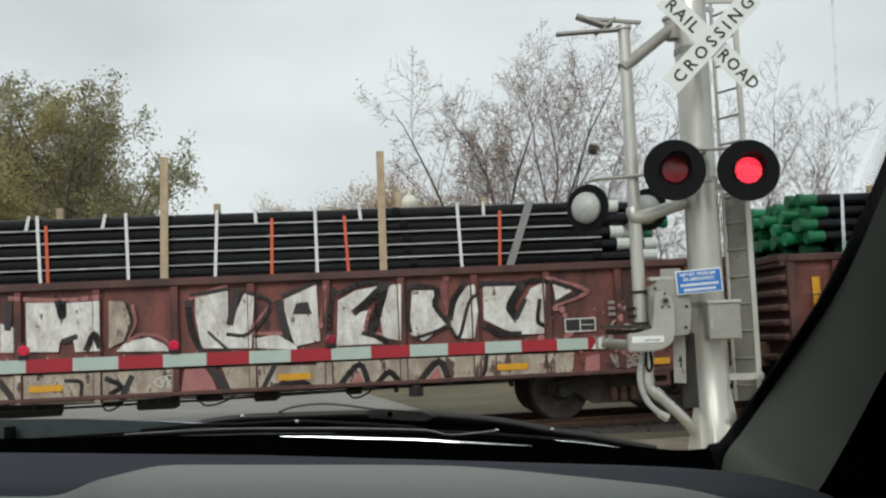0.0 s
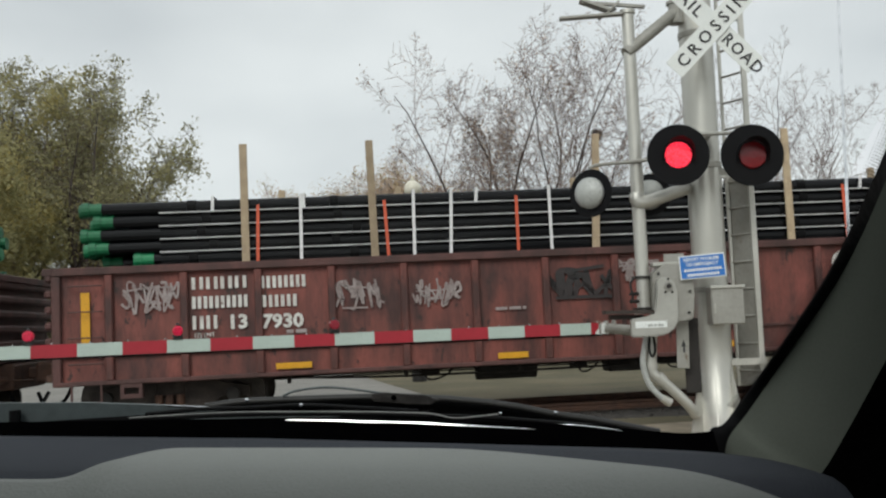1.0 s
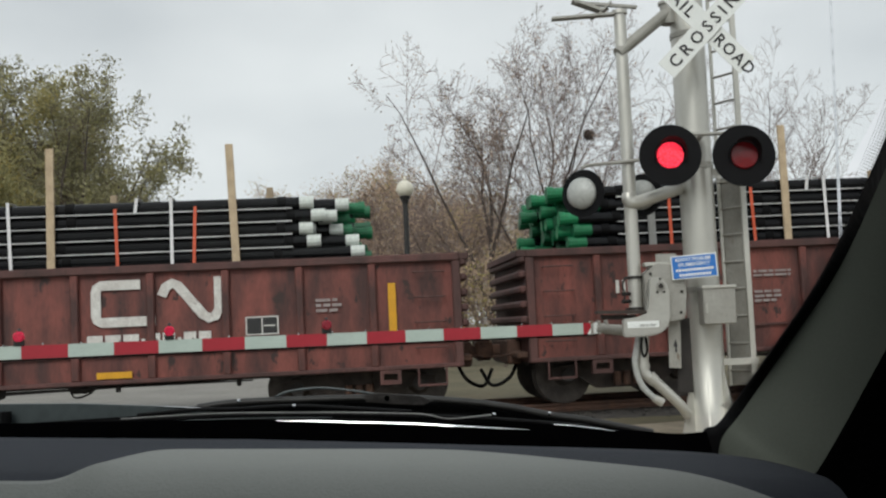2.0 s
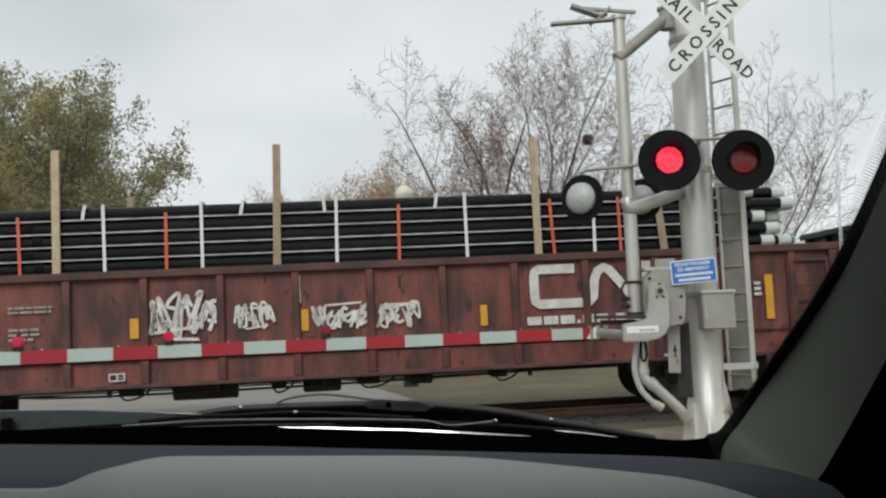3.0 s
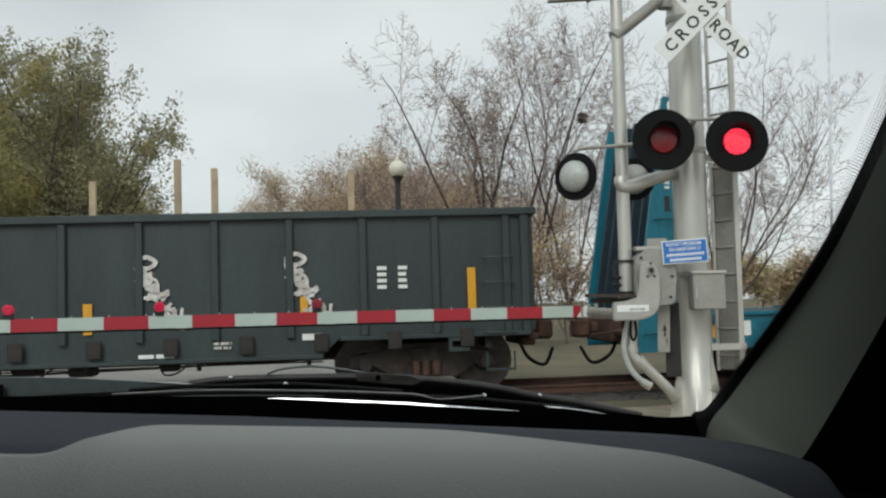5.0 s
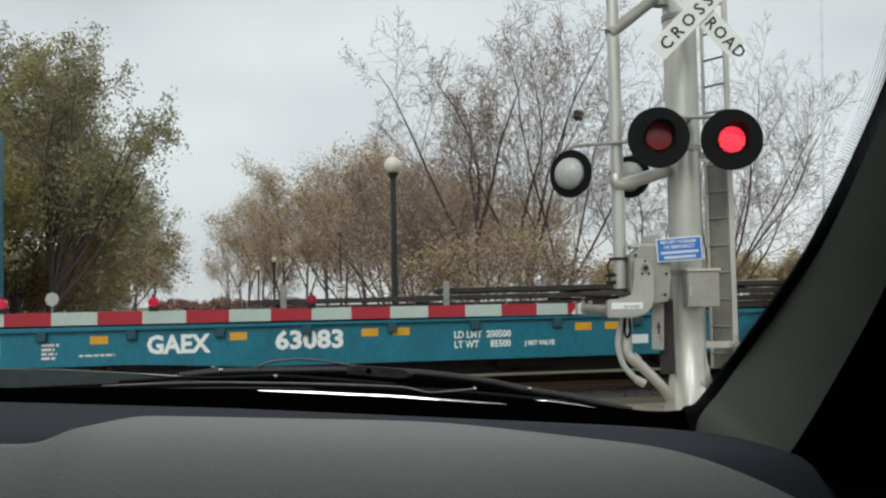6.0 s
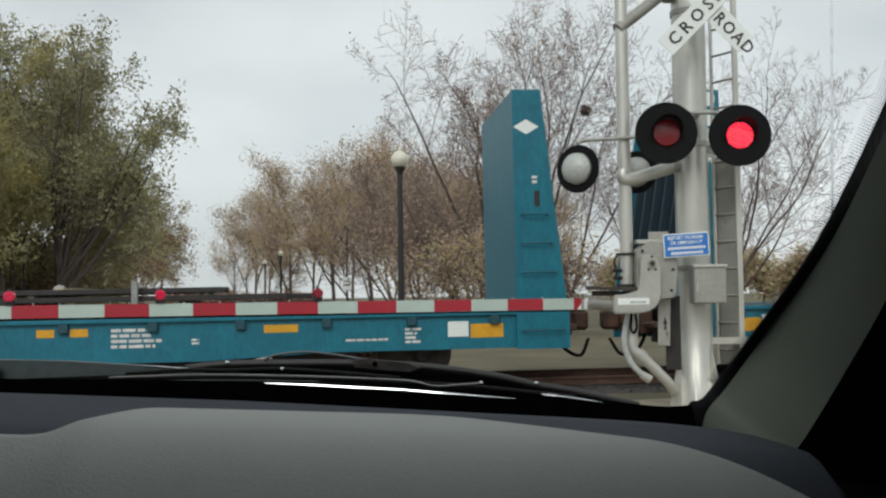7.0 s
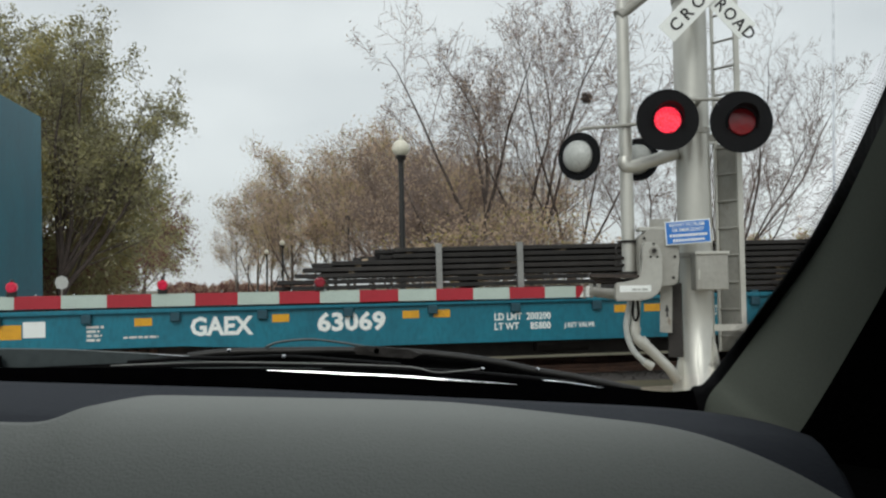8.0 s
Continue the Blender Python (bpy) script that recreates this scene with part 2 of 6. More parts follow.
pl.new(blend.outputs[0], pn["Material Output"].inputs["Surface"])


# ---- building helpers ----
def thing(name, m, label, category, group="", kind=""):
    ob = new(name)
    ob.matrix_basis = m
    ob.empty_display_size = 0.2
    return tagged(ob, label, category, group, kind)


def part(name, bm, mat, parent=None, label="", at=None, smooth=False):
    me = bpy.data.meshes.new(name)
    bmesh.ops.recalc_face_normals(bm, faces=bm.faces)
    bm.to_mesh(me)
    bm.free()
    if smooth:
        me.polygons.foreach_set("use_smooth", [True] * len(me.polygons))
    for k in mat if isinstance(mat, (list, tuple)) else [mat]:
        me.materials.append(k)
    ob = new(name, me)
    ob.parent = parent
    if at is not None:
        ob.matrix_basis = at
    return tagged(ob, label)


def again(ob, m):
    """Another piece on the same mesh."""
    o = new(ob.name.split(".")[0], ob.data)
    o.parent, o.matrix_basis = ob.parent, m
    return o


def box(bm, x0, x1, y0, y1, z0, z1, bevel=0.0, m=None):
    vs = [bm.verts.new((x, y, z)) for x in (x0, x1) for y in (y0, y1) for z in (z0, z1)]
    fs = [bm.faces.new([vs[i] for i in q]) for q in ((0, 1, 3, 2), (4, 6, 7, 5), (0, 4, 5, 1), (2, 3, 7, 6), (0, 2, 6, 4), (1, 5, 7, 3))]
    if bevel:
        r = bmesh.ops.bevel(bm, geom=list({e for f in fs for e in f.edges}), offset=bevel, segments=1, affect="EDGES")
        vs = list({v for f in r["faces"] for v in f.verts} | {v for v in vs if v.is_valid})
    if m is not None:
        bmesh.ops.transform(bm, matrix=m, verts=vs)
    return bm


def tube(bm, points, radii, seg=12, cap=True):
    """A round bar along points."""
    pts = [Vector(p) for p in points]
    radii = list(radii) if isinstance(radii, (list, tuple)) else [radii] * len(pts)
    rings, side = [], None
    for i, p in enumerate(pts):
        d = (pts[min(i + 1, len(pts) - 1)] - pts[max(i - 1, 0)]).normalized()
        if side is None:
            side = d.orthogonal().normalized()
        side = (side - d * side.dot(d)).normalized()
        up = d.cross(side)
        rings.append([bm.verts.new(p + (side * math.cos(a) + up * math.sin(a)) * radii[i]) for a in (2 * math.pi * k / seg for k in range(seg))])
    for a, b in zip(rings, rings[1:]):
        for k in range(seg):
            bm.faces.new((a[k], a[(k + 1) % seg], b[(k + 1) % seg], b[k]))
    if cap:
        bm.faces.new(rings[0][::-1]), bm.faces.new(rings[-1])
    return bm


def prism(bm, outline, y0, y1):
    """An outline in x, z, made solid from y0 to y1."""
    a = [bm.verts.new((x, y0, z)) for x, z in outline]
    b = [bm.verts.new((x, y1, z)) for x, z in outline]
    bm.faces.new(a), bm.faces.new(b[::-1])
    for i in range(len(a)):
        j = (i + 1) % len(a)
        bm.faces.new((a[i], b[i], b[j], a[j]))
    return bm


def fresh():
    return bmesh.new()


def bent(points, steps=6):
    """Points on a smooth curve through the given ones."""
    p = [Vector(q) for q in points]
    p = [2 * p[0] - p[1], *p, 2 * p[-1] - p[-2]]
    out = []
    for a, b, c, d in zip(p, p[1:], p[2:], p[3:]):
        for k in range(steps):
            t = k / steps
            out.append(0.5 * (2 * b + (c - a) * t + (2 * a - 5 * b + 4 * c - d) * t * t + (3 * b - a - 3 * c + d) * t ** 3))
    return out + [p[-2]]


def writing(text, size, mat, parent, m, label="", name="lettering", bold=0.0, width=1.0, space=1.0):
    """Letters, 3 mm thick, standing in the x, z plane and read from -y; m places their lower left corner."""
    cu = bpy.data.curves.new(name, "FONT")
    cu.body, cu.size, cu.extrude, cu.offset = text, size * 1.4, 0.0015, bold
    cu.resolution_u, cu.space_character = 2, space
    tmp = bpy.data.objects.new(name, cu)
    me = bpy.data.meshes.new_from_object(tmp)
    bpy.data.objects.remove(tmp)
    me.transform(Matrix.Rotation(radians(90), 4, "X") @ Matrix.Diagonal((width, 1, 1, 1)))
    me.materials.append(mat)
    ob = new(name, me)
    ob.parent, ob.matrix_basis = parent, m
    return tagged(ob, label)


def wear_bars(rows, x, z, width, height, parent, mat, y, seed=0, name="lettering"):
    """Unreadable lines of small writing, as plain bars."""
    rnd = random.Random(seed)
    bm = fresh()
    for i in range(rows):
        at, h = x, height / (rows * 1.7)
        top = z - i * height / rows
        end = x + width * rnd.uniform(0.7, 1)
        while at < end:
            w = min(rnd.uniform(1.5, 5) * h, end - at)
            box(bm, at, at + w, y - 0.003, y, top - h, top)
            at += w + h * 0.6
    return part(name, bm, mat, parent)


# ---- the track's line and the road's line ----
TRACK_YAW, GRADE, TRACK_OFF, RAIL_Z, SPEED = 6.5, 0.45, 15.45, 0.07, 10.665
TU = Vector((math.cos(radians(TRACK_YAW)), math.sin(radians(TRACK_YAW)), 0))
TN = Vector((-TU.y, TU.x, 0))


def on_track(s, y=0.0, z=0.0):
    p = TN * TRACK_OFF + Vector((0, 0, RAIL_Z))
    return Matrix.Translation(p) @ pose(0, 0, 0, 0, -GRADE, TRACK_YAW) @ Matrix.Translation((s, y, z))


ROAD_YAW = 14.5
RU = Vector((-math.sin(radians(ROAD_YAW)), math.cos(radians(ROAD_YAW)), 0))
RR = Vector((RU.y, -RU.x, 0))


def by_road(across, along, z=0.0):
    return RR * across + RU * along + Vector((0, 0, z))


def strip(name, a0, a1, l0, l1, z0, z1, mat, label, category):
    """A slab along the road."""
    bm = fresh()
    box(bm, a0, a1, l0, l1, z0, z1)
    ob = part(name, bm, mat)
    ob.matrix_basis = Matrix.Rotation(radians(ROAD_YAW), 4, "Z")
    return tagged(ob, label, category, "", "structure")


def build_ground():
    bm = fresh()
    n = 24
    rows = [[bm.verts.new((-1500 + 3000 * i / n, -300 + 3300 * j / n, -0.06)) for i in range(n + 1)] for j in range(n + 1)]
    for j in range(n):
        for i in range(n):
            bm.faces.new((rows[j][i], rows[j][i + 1], rows[j + 1][i + 1], rows[j + 1][i]))
    tagged(part("ground", bm, M["dirt"]), "flat ground of dry grass and bare dirt", "ground", "", "structure")
    strip("road", -9.5, 4.0, -60, 11.6, -0.3, 0.0, M["asphalt"], "worn grey asphalt road up to the tracks", "road")
    strip("road_beyond", -9.5, 4.0, 19.0, 1200, -0.3, -0.01, M["asphalt"], "worn grey asphalt road beyond the tracks", "road")
    strip("kerb", 4.0, 4.2, 36, 400, -0.3, 0.12, M["concrete"], "pale concrete kerb beside the road", "kerb")
    strip("pavement", 5.6, 7.2, 36, 400, -0.2, 0.03, M["concrete"], "pale concrete pavement beside the road", "pavement")
    strip("verge", 4.0, 9.0, -30, 11.4, -0.3, 0.015, M["sand"], "pale sandy gravel verge round the signal", "verge")
    # ballast bed with sloping shoulders, ties and rails
    bm = fresh()
    bed = [(-2.6, -0.3), (-1.75, -0.14), (1.75, -0.14), (2.6, -0.3)]
    a = [bm.verts.new((-160, y, z)) for y, z in bed]
    b = [bm.verts.new((160, y, z)) for y, z in bed]
    for i in range(3):
        bm.faces.new((a[i], b[i], b[i + 1], a[i + 1]))
    ob = part("track_bed", bm, M["ballast"], at=on_track(0))
    tagged(ob, "dark stone ballast bed under the rails", "ballast", "", "structure")
    rnd = random.Random(3)
    bm = fresh()
    for _ in range(9000):
        x, y = rnd.uniform(-14, 18), rnd.uniform(-2.5, 2.5)
        z = -0.14 - max(0, abs(y) - 1.75) * 0.19
        r = rnd.uniform(0.015, 0.035)
        c = Vector((x, y, z + r * 0.3))
        vs = [bm.verts.new(c + Vector((rnd.uniform(-1, 1), rnd.uniform(-1, 1), rnd.uniform(-0.6, 1))) * r) for _ in range(4)]
        for q in ((0, 1, 2), (0, 2, 3), (0, 3, 1), (1, 3, 2)):
            bm.faces.new([vs[i] for i in q])
    tagged(part("ballast_stones", bm, M["ballast"], at=on_track(0)), "loose dark ballast stones", "stones", "", "stuff")
    bm = fresh()
    box(bm, -0.115, 0.115, -1.3, 1.3, -0.3, -0.125, 0.01)
    tie = part("railway_tie", bm, M["steel_dark"], None, at=on_track(-15))
    tagged(tie, "dark weathered timber railway tie in ballast", "railway tie", "ties under the rails")
    for i in range(1, 64):
        copy_thing(tie, on_track(-15 + 0.55 * i))
    prof = [(-0.07, -0.125), (0.07, -0.125), (0.07, -0.11), (0.012, -0.095), (0.012, -0.04), (0.036, -0.03), (0.036, 0.0), (-0.036, 0.0), (-0.036, -0.03), (-0.012, -0.04), (-0.012, -0.095), (-0.07, -0.11)]
    for y in (-0.753, 0.753):
        bm = fresh()
        a = [bm.verts.new((-150, p, z)) for p, z in prof]
        b = [bm.verts.new((150, p, z)) for p, z in prof]
        bm.faces.new(a), bm.faces.new(b[::-1])
        for i in range(len(a)):
            j = (i + 1) % len(a)
            bm.faces.new((a[i], b[i], b[j], a[j]))
        ob = part("rail", bm, M["rust"], at=on_track(0, y))
        tagged(ob, "rust-brown steel rail on timber ties", "rail", "rails of the track")


def crossing_panels():
    """Pale slabs that carry the road over the rails."""
    base = new("crossing")
    tagged(base, "pale concrete crossing slabs between the rails", "level crossing", "", "structure")
    base.matrix_basis = on_track(0)
    for y0, y1 in ((-4.2, -0.83), (-0.66, 0.66), (0.83, 3.9)):
        bm = fresh()
        box(bm, 0.01, 2.43, y0, y1, -0.12, -0.004, 0.012)
        first = None
        for k in range(5):
            at = pose(-14.4 + 2.44 * k, 0, 0)
            first = part("panel", bm, M["asphalt"] if y0 != -0.66 else M["concrete"], base, at=at) if first is None else again(first, at)


build_ground()
crossing_panels()

# ---- the train ----
MOVERS = []   # (thing, place along the train)
WHEELS = []   # wheelsets that roll


def truck(car, x):
    """A two-axle truck under a car: frame, springs, bearings, two wheelsets."""
    bm = fresh()
    side = [(-1.12, 0.40), (-1.12, 0.54), (-0.75, 0.60), (-0.35, 0.72), (0.35, 0.72), (0.75, 0.60), (1.12, 0.54), (1.12, 0.40), (0.72, 0.40), (0.45, 0.22), (-0.45, 0.22), (-0.72, 0.40)]
    for y in (-1.08, 0.94):
        prism(bm, side, y, y + 0.14)
    box(bm, -0.2, 0.2, -1.1, 1.1, 0.42, 0.66, 0.02)
    fr = part("truck", bm, M["truck_steel"], car, "grimy dark cast steel truck", at=pose(x, 0, 0))
    for y in (-1.14, 1.14):
        for dx in (-0.15, 0, 0.15):
            part("spring", tube(fresh(), [(dx, y, 0.26), (dx, y, 0.46)], 0.06, 8), M["rust"], fr)
    for dx in (-0.89, 0.89):
        for y in (-1.12, 1.12):
            part("bearing", tube(fresh(), [(dx, y - 0.06, 0.44), (dx, y + 0.06, 0.44)], 0.1, 10), M["steel_dark"], fr)
        bm = fresh()
        for y in (-0.753, 0.753):
            g = 1 if y > 0 else -1
            tube(bm, [(0, y + 0.06 * g, 0), (0, y - 0.045 * g, 0)], 0.43, 24)
            tube(bm, [(0, y - 0.045 * g, 0), (0, y - 0.075 * g, 0)], 0.455, 24)
            tube(bm, [(0, y + 0.062 * g, 0), (0, y + 0.10 * g, 0)], [0.17, 0.12], 12)
            for k in range(5):
                a = 2 * math.pi * k / 5
                box(bm, 0.2, 0.36, y + 0.055 * g - 0.012, y + 0.055 * g + 0.012, -0.03, 0.03, 0, Matrix.Rotation(a, 4, "Y"))
        tube(bm, [(0, -0.75, 0), (0, 0.75, 0)], 0.08, 10)
        w = part("wheelset", bm, M["wheel"], fr, "worn steel wheelset", at=pose(dx, 0, 0.43))
        WHEELS.append((w, dx))
    return fr


def coupler(car, x, way):
    bm = fresh()
    box(bm, min(x, x + 0.55 * way), max(x, x + 0.55 * way), -0.09, 0.09, 0.76, 0.92, 0.02)
    box(bm, min(x + 0.35 * way, x + 0.62 * way), max(x + 0.35 * way, x + 0.62 * way), -0.2, 0.16, 0.68, 1.0, 0.05)
    part("coupler", bm, M["rust"], car, "rusty knuckle coupler")
    bm = fresh()
    box(bm, min(x, x + 0.22 * way), max(x, x + 0.22 * way), -0.75, 0.75, 0.62, 1.0, 0.03)
    box(bm, min(x, x + 0.16 * way), max(x, x + 0.16 * way), -1.3, -0.75, 0.72, 0.82, 0.02)
    part("draft_gear", bm, M["rust"], car, "rust-brown draft gear")
    bm = fresh()
    tube(bm, [(x + 0.1 * way, -1.2, 0.80), (x + 0.42 * way, -0.5, 0.74)], 0.016, 6)
    part("uncoupling_lever", bm, M["rust"], car)
    bm = fresh()
    tube(bm, bent([(x, -0.45, 0.72), (x + 0.15 * way, -0.47, 0.42), (x + 0.42 * way, -0.4, 0.30), (x + 0.58 * way, -0.3, 0.55)]), 0.028, 8)
    part("air_hose", bm, M["rubber"], car)


def gondola(place, length, top, bottom, rib0, pitch, mat, dark, label, end_ribs=True, raised=0.0, extra=()):
    car = thing("gondola_car", on_track(place), label, "gondola car", "cars of the train")
    MOVERS.append((car, place))
    for y, g in ((-1.44, -1), (1.44, 1)):
        bm = fresh()
        e = bottom + 0.05 + raised
        outline = [(0.02, e), (2.75, e), (2.75 + raised, bottom + 0.05), (length - 2.75 - raised, bottom + 0.05), (length - 2.75, e), (length - 0.02, e), (length - 0.02, top - 0.05), (0.02, top - 0.05)]
        prism(bm, outline, min(y, y - 0.03 * g), max(y, y - 0.03 * g))
        part("side_sheet", bm, mat, car)
        bm = fresh()
        box(bm, 0, length, min(y - 0.06 * g, y + 0.09 * g), max(y - 0.06 * g, y + 0.09 * g), top - 0.11, top, 0.012)
        part("top_chord", bm, dark, car)
        bm = fresh()
        ya, yb = min(y - 0.05 * g, y + 0.085 * g), max(y - 0.05 * g, y + 0.085 * g)
        if raised:
            box(bm, 2.75 + raised, length - 2.75 - raised, ya, yb, bottom, bottom + 0.06, 0.01)
            box(bm, 0, 2.75, ya, yb, bottom + raised, bottom + raised + 0.06, 0.01)
            box(bm, length - 2.75, length, ya, yb, bottom + raised, bottom + raised + 0.06, 0.01)
        else:
            box(bm, 0, length, ya, yb, bottom, bottom + 0.06, 0.01)
            box(bm, 0, length, min(y, y + 0.05 * g), max(y, y + 0.05 * g), bottom + 0.38, bottom + 0.41)
        part("side_sill", bm, dark, car)
        bm = fresh()
        box(bm, -0.055, 0.055, min(0, 0.075 * g), max(0, 0.075 * g), bottom + 0.06 + raised, top - 0.11, 0.014)
        first = None
        x = rib0
        while x < length - 0.3:
            at = pose(x, y, 0)
            if first is None:
                first = part("rib", bm, mat, car, at=at)
            else:
                again(first, at)
            x += pitch
        for x in extra:
            again(first, pose(x, y, 0))
        for cx in (0.05, length - 0.05):
            bm2 = fresh()
            box(bm2, cx - 0.06, cx + 0.06, min(y - 0.02 * g, y + 0.08 * g), max(y - 0.02 * g, y + 0.08 * g), bottom + raised, top - 0.11, 0.012)
            part("corner_post", bm2, dark, car)
    for cx, g in ((0.0, -1), (length, 1)):
        bm = fresh()
        box(bm, min(cx, cx - 0.04 * g), max(cx, cx - 0.04 * g), -1.43, 1.43, bottom + raised, top - 0.02)
        end = part("end_wall", bm, dark, car)
        bm = fresh()
        z = bottom + 0.35
        while z < top - 0.1 and end_ribs:
            box(bm, min(cx, cx + 0.11 * g), max(cx, cx + 0.11 * g), -1.5, 1.5, z, z + 0.11, 0.03)
            z += 0.22
        if not end_ribs:
            for py in (-1.35, -0.7, 0.0, 0.7, 1.35):
                box(bm, min(cx, cx + 0.09 * g), max(cx, cx + 0.09 * g), py - 0.06, py + 0.06, bottom + 0.3, top - 0.1, 0.012)
            for pz in (bottom + 0.7, bottom + 1.4):
                box(bm, min(cx, cx + 0.06 * g), max(cx, cx + 0.06 * g), -1.4, 1.4, pz, pz + 0.06, 0.008)
        part("end_stiffener", bm, dark, end)
        bm = fresh()
        box(bm, min(cx - 0.02, cx + 0.14 * g), max(cx + 0.02, cx + 0.14 * g), -1.5, 1.5, top - 0.1, top + 0.004, 0.012)
        part("end_chord", bm, dark, end)
    bm = fresh()
    box(bm, 0.05, length - 0.05, -1.4, 1.4, bottom + 0.3, bottom + 0.36)
    box(bm, 0.2, length - 0.2, -0.25, 0.25, bottom - 0.08, bottom + 0.3)
    for k in range(12):
        x = 0.6 + (length - 1.2) * k / 11
        box(bm, x - 0.05, x + 0.05, -1.38, 1.38, bottom + 0.08, bottom + 0.3)
    part("floor", bm, M["steel_dark"], car)
    # brake gear hanging below the middle
    part("air_tank", tube(fresh(), [(length * 0.36, -0.95, bottom - 0.06), (length * 0.36 + 0.9, -0.95, bottom - 0.06)], 0.17, 12), M["steel_dark"], car)
    part("brake_valve", box(fresh(), length * 0.48, length * 0.48 + 0.55, -1.1, -0.7, bottom - 0.2, bottom + 0.1, 0.03), M["steel_dark"], car)
    part("brake_cylinder", box(fresh(), length * 0.58, length * 0.58 + 0.35, -1.1, -0.7, bottom - 0.16, bottom + 0.1, 0.03), M["steel_dark"], car)
    bm = fresh()
    tube(bm, bent([(2.8, -1.2, bottom - 0.02), (length * 0.3, -1.2, bottom - 0.1), (length * 0.55, -1.2, bottom - 0.09), (length - 2.8, -1.2, bottom - 0.01)]), 0.018, 6)
    tube(bm, [(3.0, -1.25, bottom - 0.05), (length - 3.0, -1.25, bottom - 0.05)], 0.012, 6)
    part("brake_rod", bm, M["steel_dark"], car)
    hanger = None
    for k in range(7):
        at = pose(3.2 + (length - 6.4) * k / 6, 0, 0)
        if hanger is None:
            hanger = part("rod_hanger", box(fresh(), -0.03, 0.03, -1.27, -1.19, bottom - 0.12, bottom + 0.06, 0.008), M["steel_dark"], car, at=at)
        else:
            again(hanger, at)
    for f, w in ((0.31, 0.28), (0.45, 0.2), (0.53, 0.34), (0.66, 0.24)):
        x = length * f
        part("brake_lever", box(fresh(), x, x + w, -1.0, -0.6, bottom - 0.13, bottom + 0.1, 0.02), M["steel_dark"], car)
        part("brake_hose", tube(fresh(), bent([(x, -1.1, bottom + 0.02), (x + w * 0.4, -1.12, bottom - 0.17), (x + w * 1.3, -1.1, bottom - 0.12), (x + w * 1.9, -1.1, bottom + 0.04)], 4), 0.014, 6), M["steel_dark"], car)
    for x in (1.5, length - 1.5):
        truck(car, x)
    for x in (1.05, length - 1.05):
        bm = fresh()
        for q in ((x - 0.15, x - 0.10, -0.20, 0.0), (x + 0.10, x + 0.15, -0.20, 0.0), (x - 0.10, x + 0.10, -0.20, -0.14), (x - 0.10, x + 0.10, -0.05, 0.0)):
            box(bm, q[0], q[1], -1.515, -1.40, bottom + raised + q[2], bottom + raised + q[3])
        part("jacking_pad", bm, dark, car)
    coupler(car, 0, -1)
    coupler(car, length, 1)
    for x0, x1 in ((0.25, 0.65), (length - 0.65, length - 0.25)):
        bm = fresh()
        for x in (x0, x1):
            box(bm, x - 0.012, x + 0.012, -1.53, -1.5, bottom - 0.25, bottom + 0.02)
        box(bm, x0, x1, -1.54, -1.5, bottom - 0.25, bottom - 0.22)
        part("step_stirrup", bm, dark, car)
        for k in range(4):
            z = bottom + 0.3 + 0.36 * k
            part("grab_iron", tube(fresh(), bent([(x0, -1.47, z), (x0, -1.56, z), (x1, -1.56, z), (x1, -1.47, z)], 3), 0.011, 6), dark, car)
    return car


def plate(car, name, mat, x, z, w, h, y=-1.475, label=""):
    bm = fresh()
    box(bm, x, x + w, y - 0.004, y, z, z + h)
    return part(name, bm, mat, car, label)


def frame_plate(car, x, z, w, h, y=-1.475):
    """A white outlined stencil box."""
    bm = fresh()
    t = 0.018
    for q in ((x, x + w, z, z + t), (x, x + w, z + h - t, z + h), (x, x + t, z + t, z + h - t), (x + w - t, x + w, z + t, z + h - t), (x + w * 0.48, x + w * 0.48 + t, z + t, z + h - t), (x + w * 0.55, x + w * 0.9, z + h * 0.45, z + h * 0.52)):
        box(bm, q[0], q[1], y - 0.004, y, q[2], q[3])
    part("stencil_box", bm, M["lettering"], car)
    bm = fresh()
    box(bm, x + t, x + w - t, y - 0.002, y, z + t, z + h - t)
    part("stencil_panel", bm, M["black_letter"], car)


def stroke(bm, points, w, y, t=0.004, flat=True):
    """A painted line of width w along points in x, z."""
    p = [Vector((a, b)) for a, b in points]
    left, right = [], []
    for i, c in enumerate(p):
        d = (p[min(i + 1, len(p) - 1)] - p[max(i - 1, 0)]).normalized()
        n = Vector((-d.y, d.x)) * w / 2
        left.append(c + n), right.append(c - n)
    for i in range(len(p) - 1):
        vs = [bm.verts.new((q.x, y - t, q.y)) for q in (left[i], left[i + 1], right[i + 1], right[i])]
        bm.faces.new(vs)


def scrawl(car, x, z, w, h, mat, seed, y=-1.474, lines=4, thick=0.03, label=""):
    """A spray-can tag of looping strokes."""
    rnd = random.Random(seed)
    bm = fresh()
    for k in range(lines):
        cx = x + w * (k + 0.5) / lines
        pts = [(cx + rnd.uniform(-0.5, 0.5) * w / lines * 2.0, 0, z + rnd.uniform(0.05, 0.95) * h) for _ in range(6)]
        c = bent(pts, 7)
        stroke(bm, [(q.x, q.z) for q in c], thick * rnd.uniform(0.7, 1.3), y - 0.0007 * k)
    for _ in range(2):
        z0 = z + rnd.uniform(0, h)
        stroke(bm, [(x + rnd.uniform(0, 0.3) * w, z0), (x + rnd.uniform(0.6, 1) * w, z0 + rnd.uniform(-0.05, 0.08))], thick * 0.7, y - 0.004)
    return part("graffiti_tag", bm, mat, car, label)


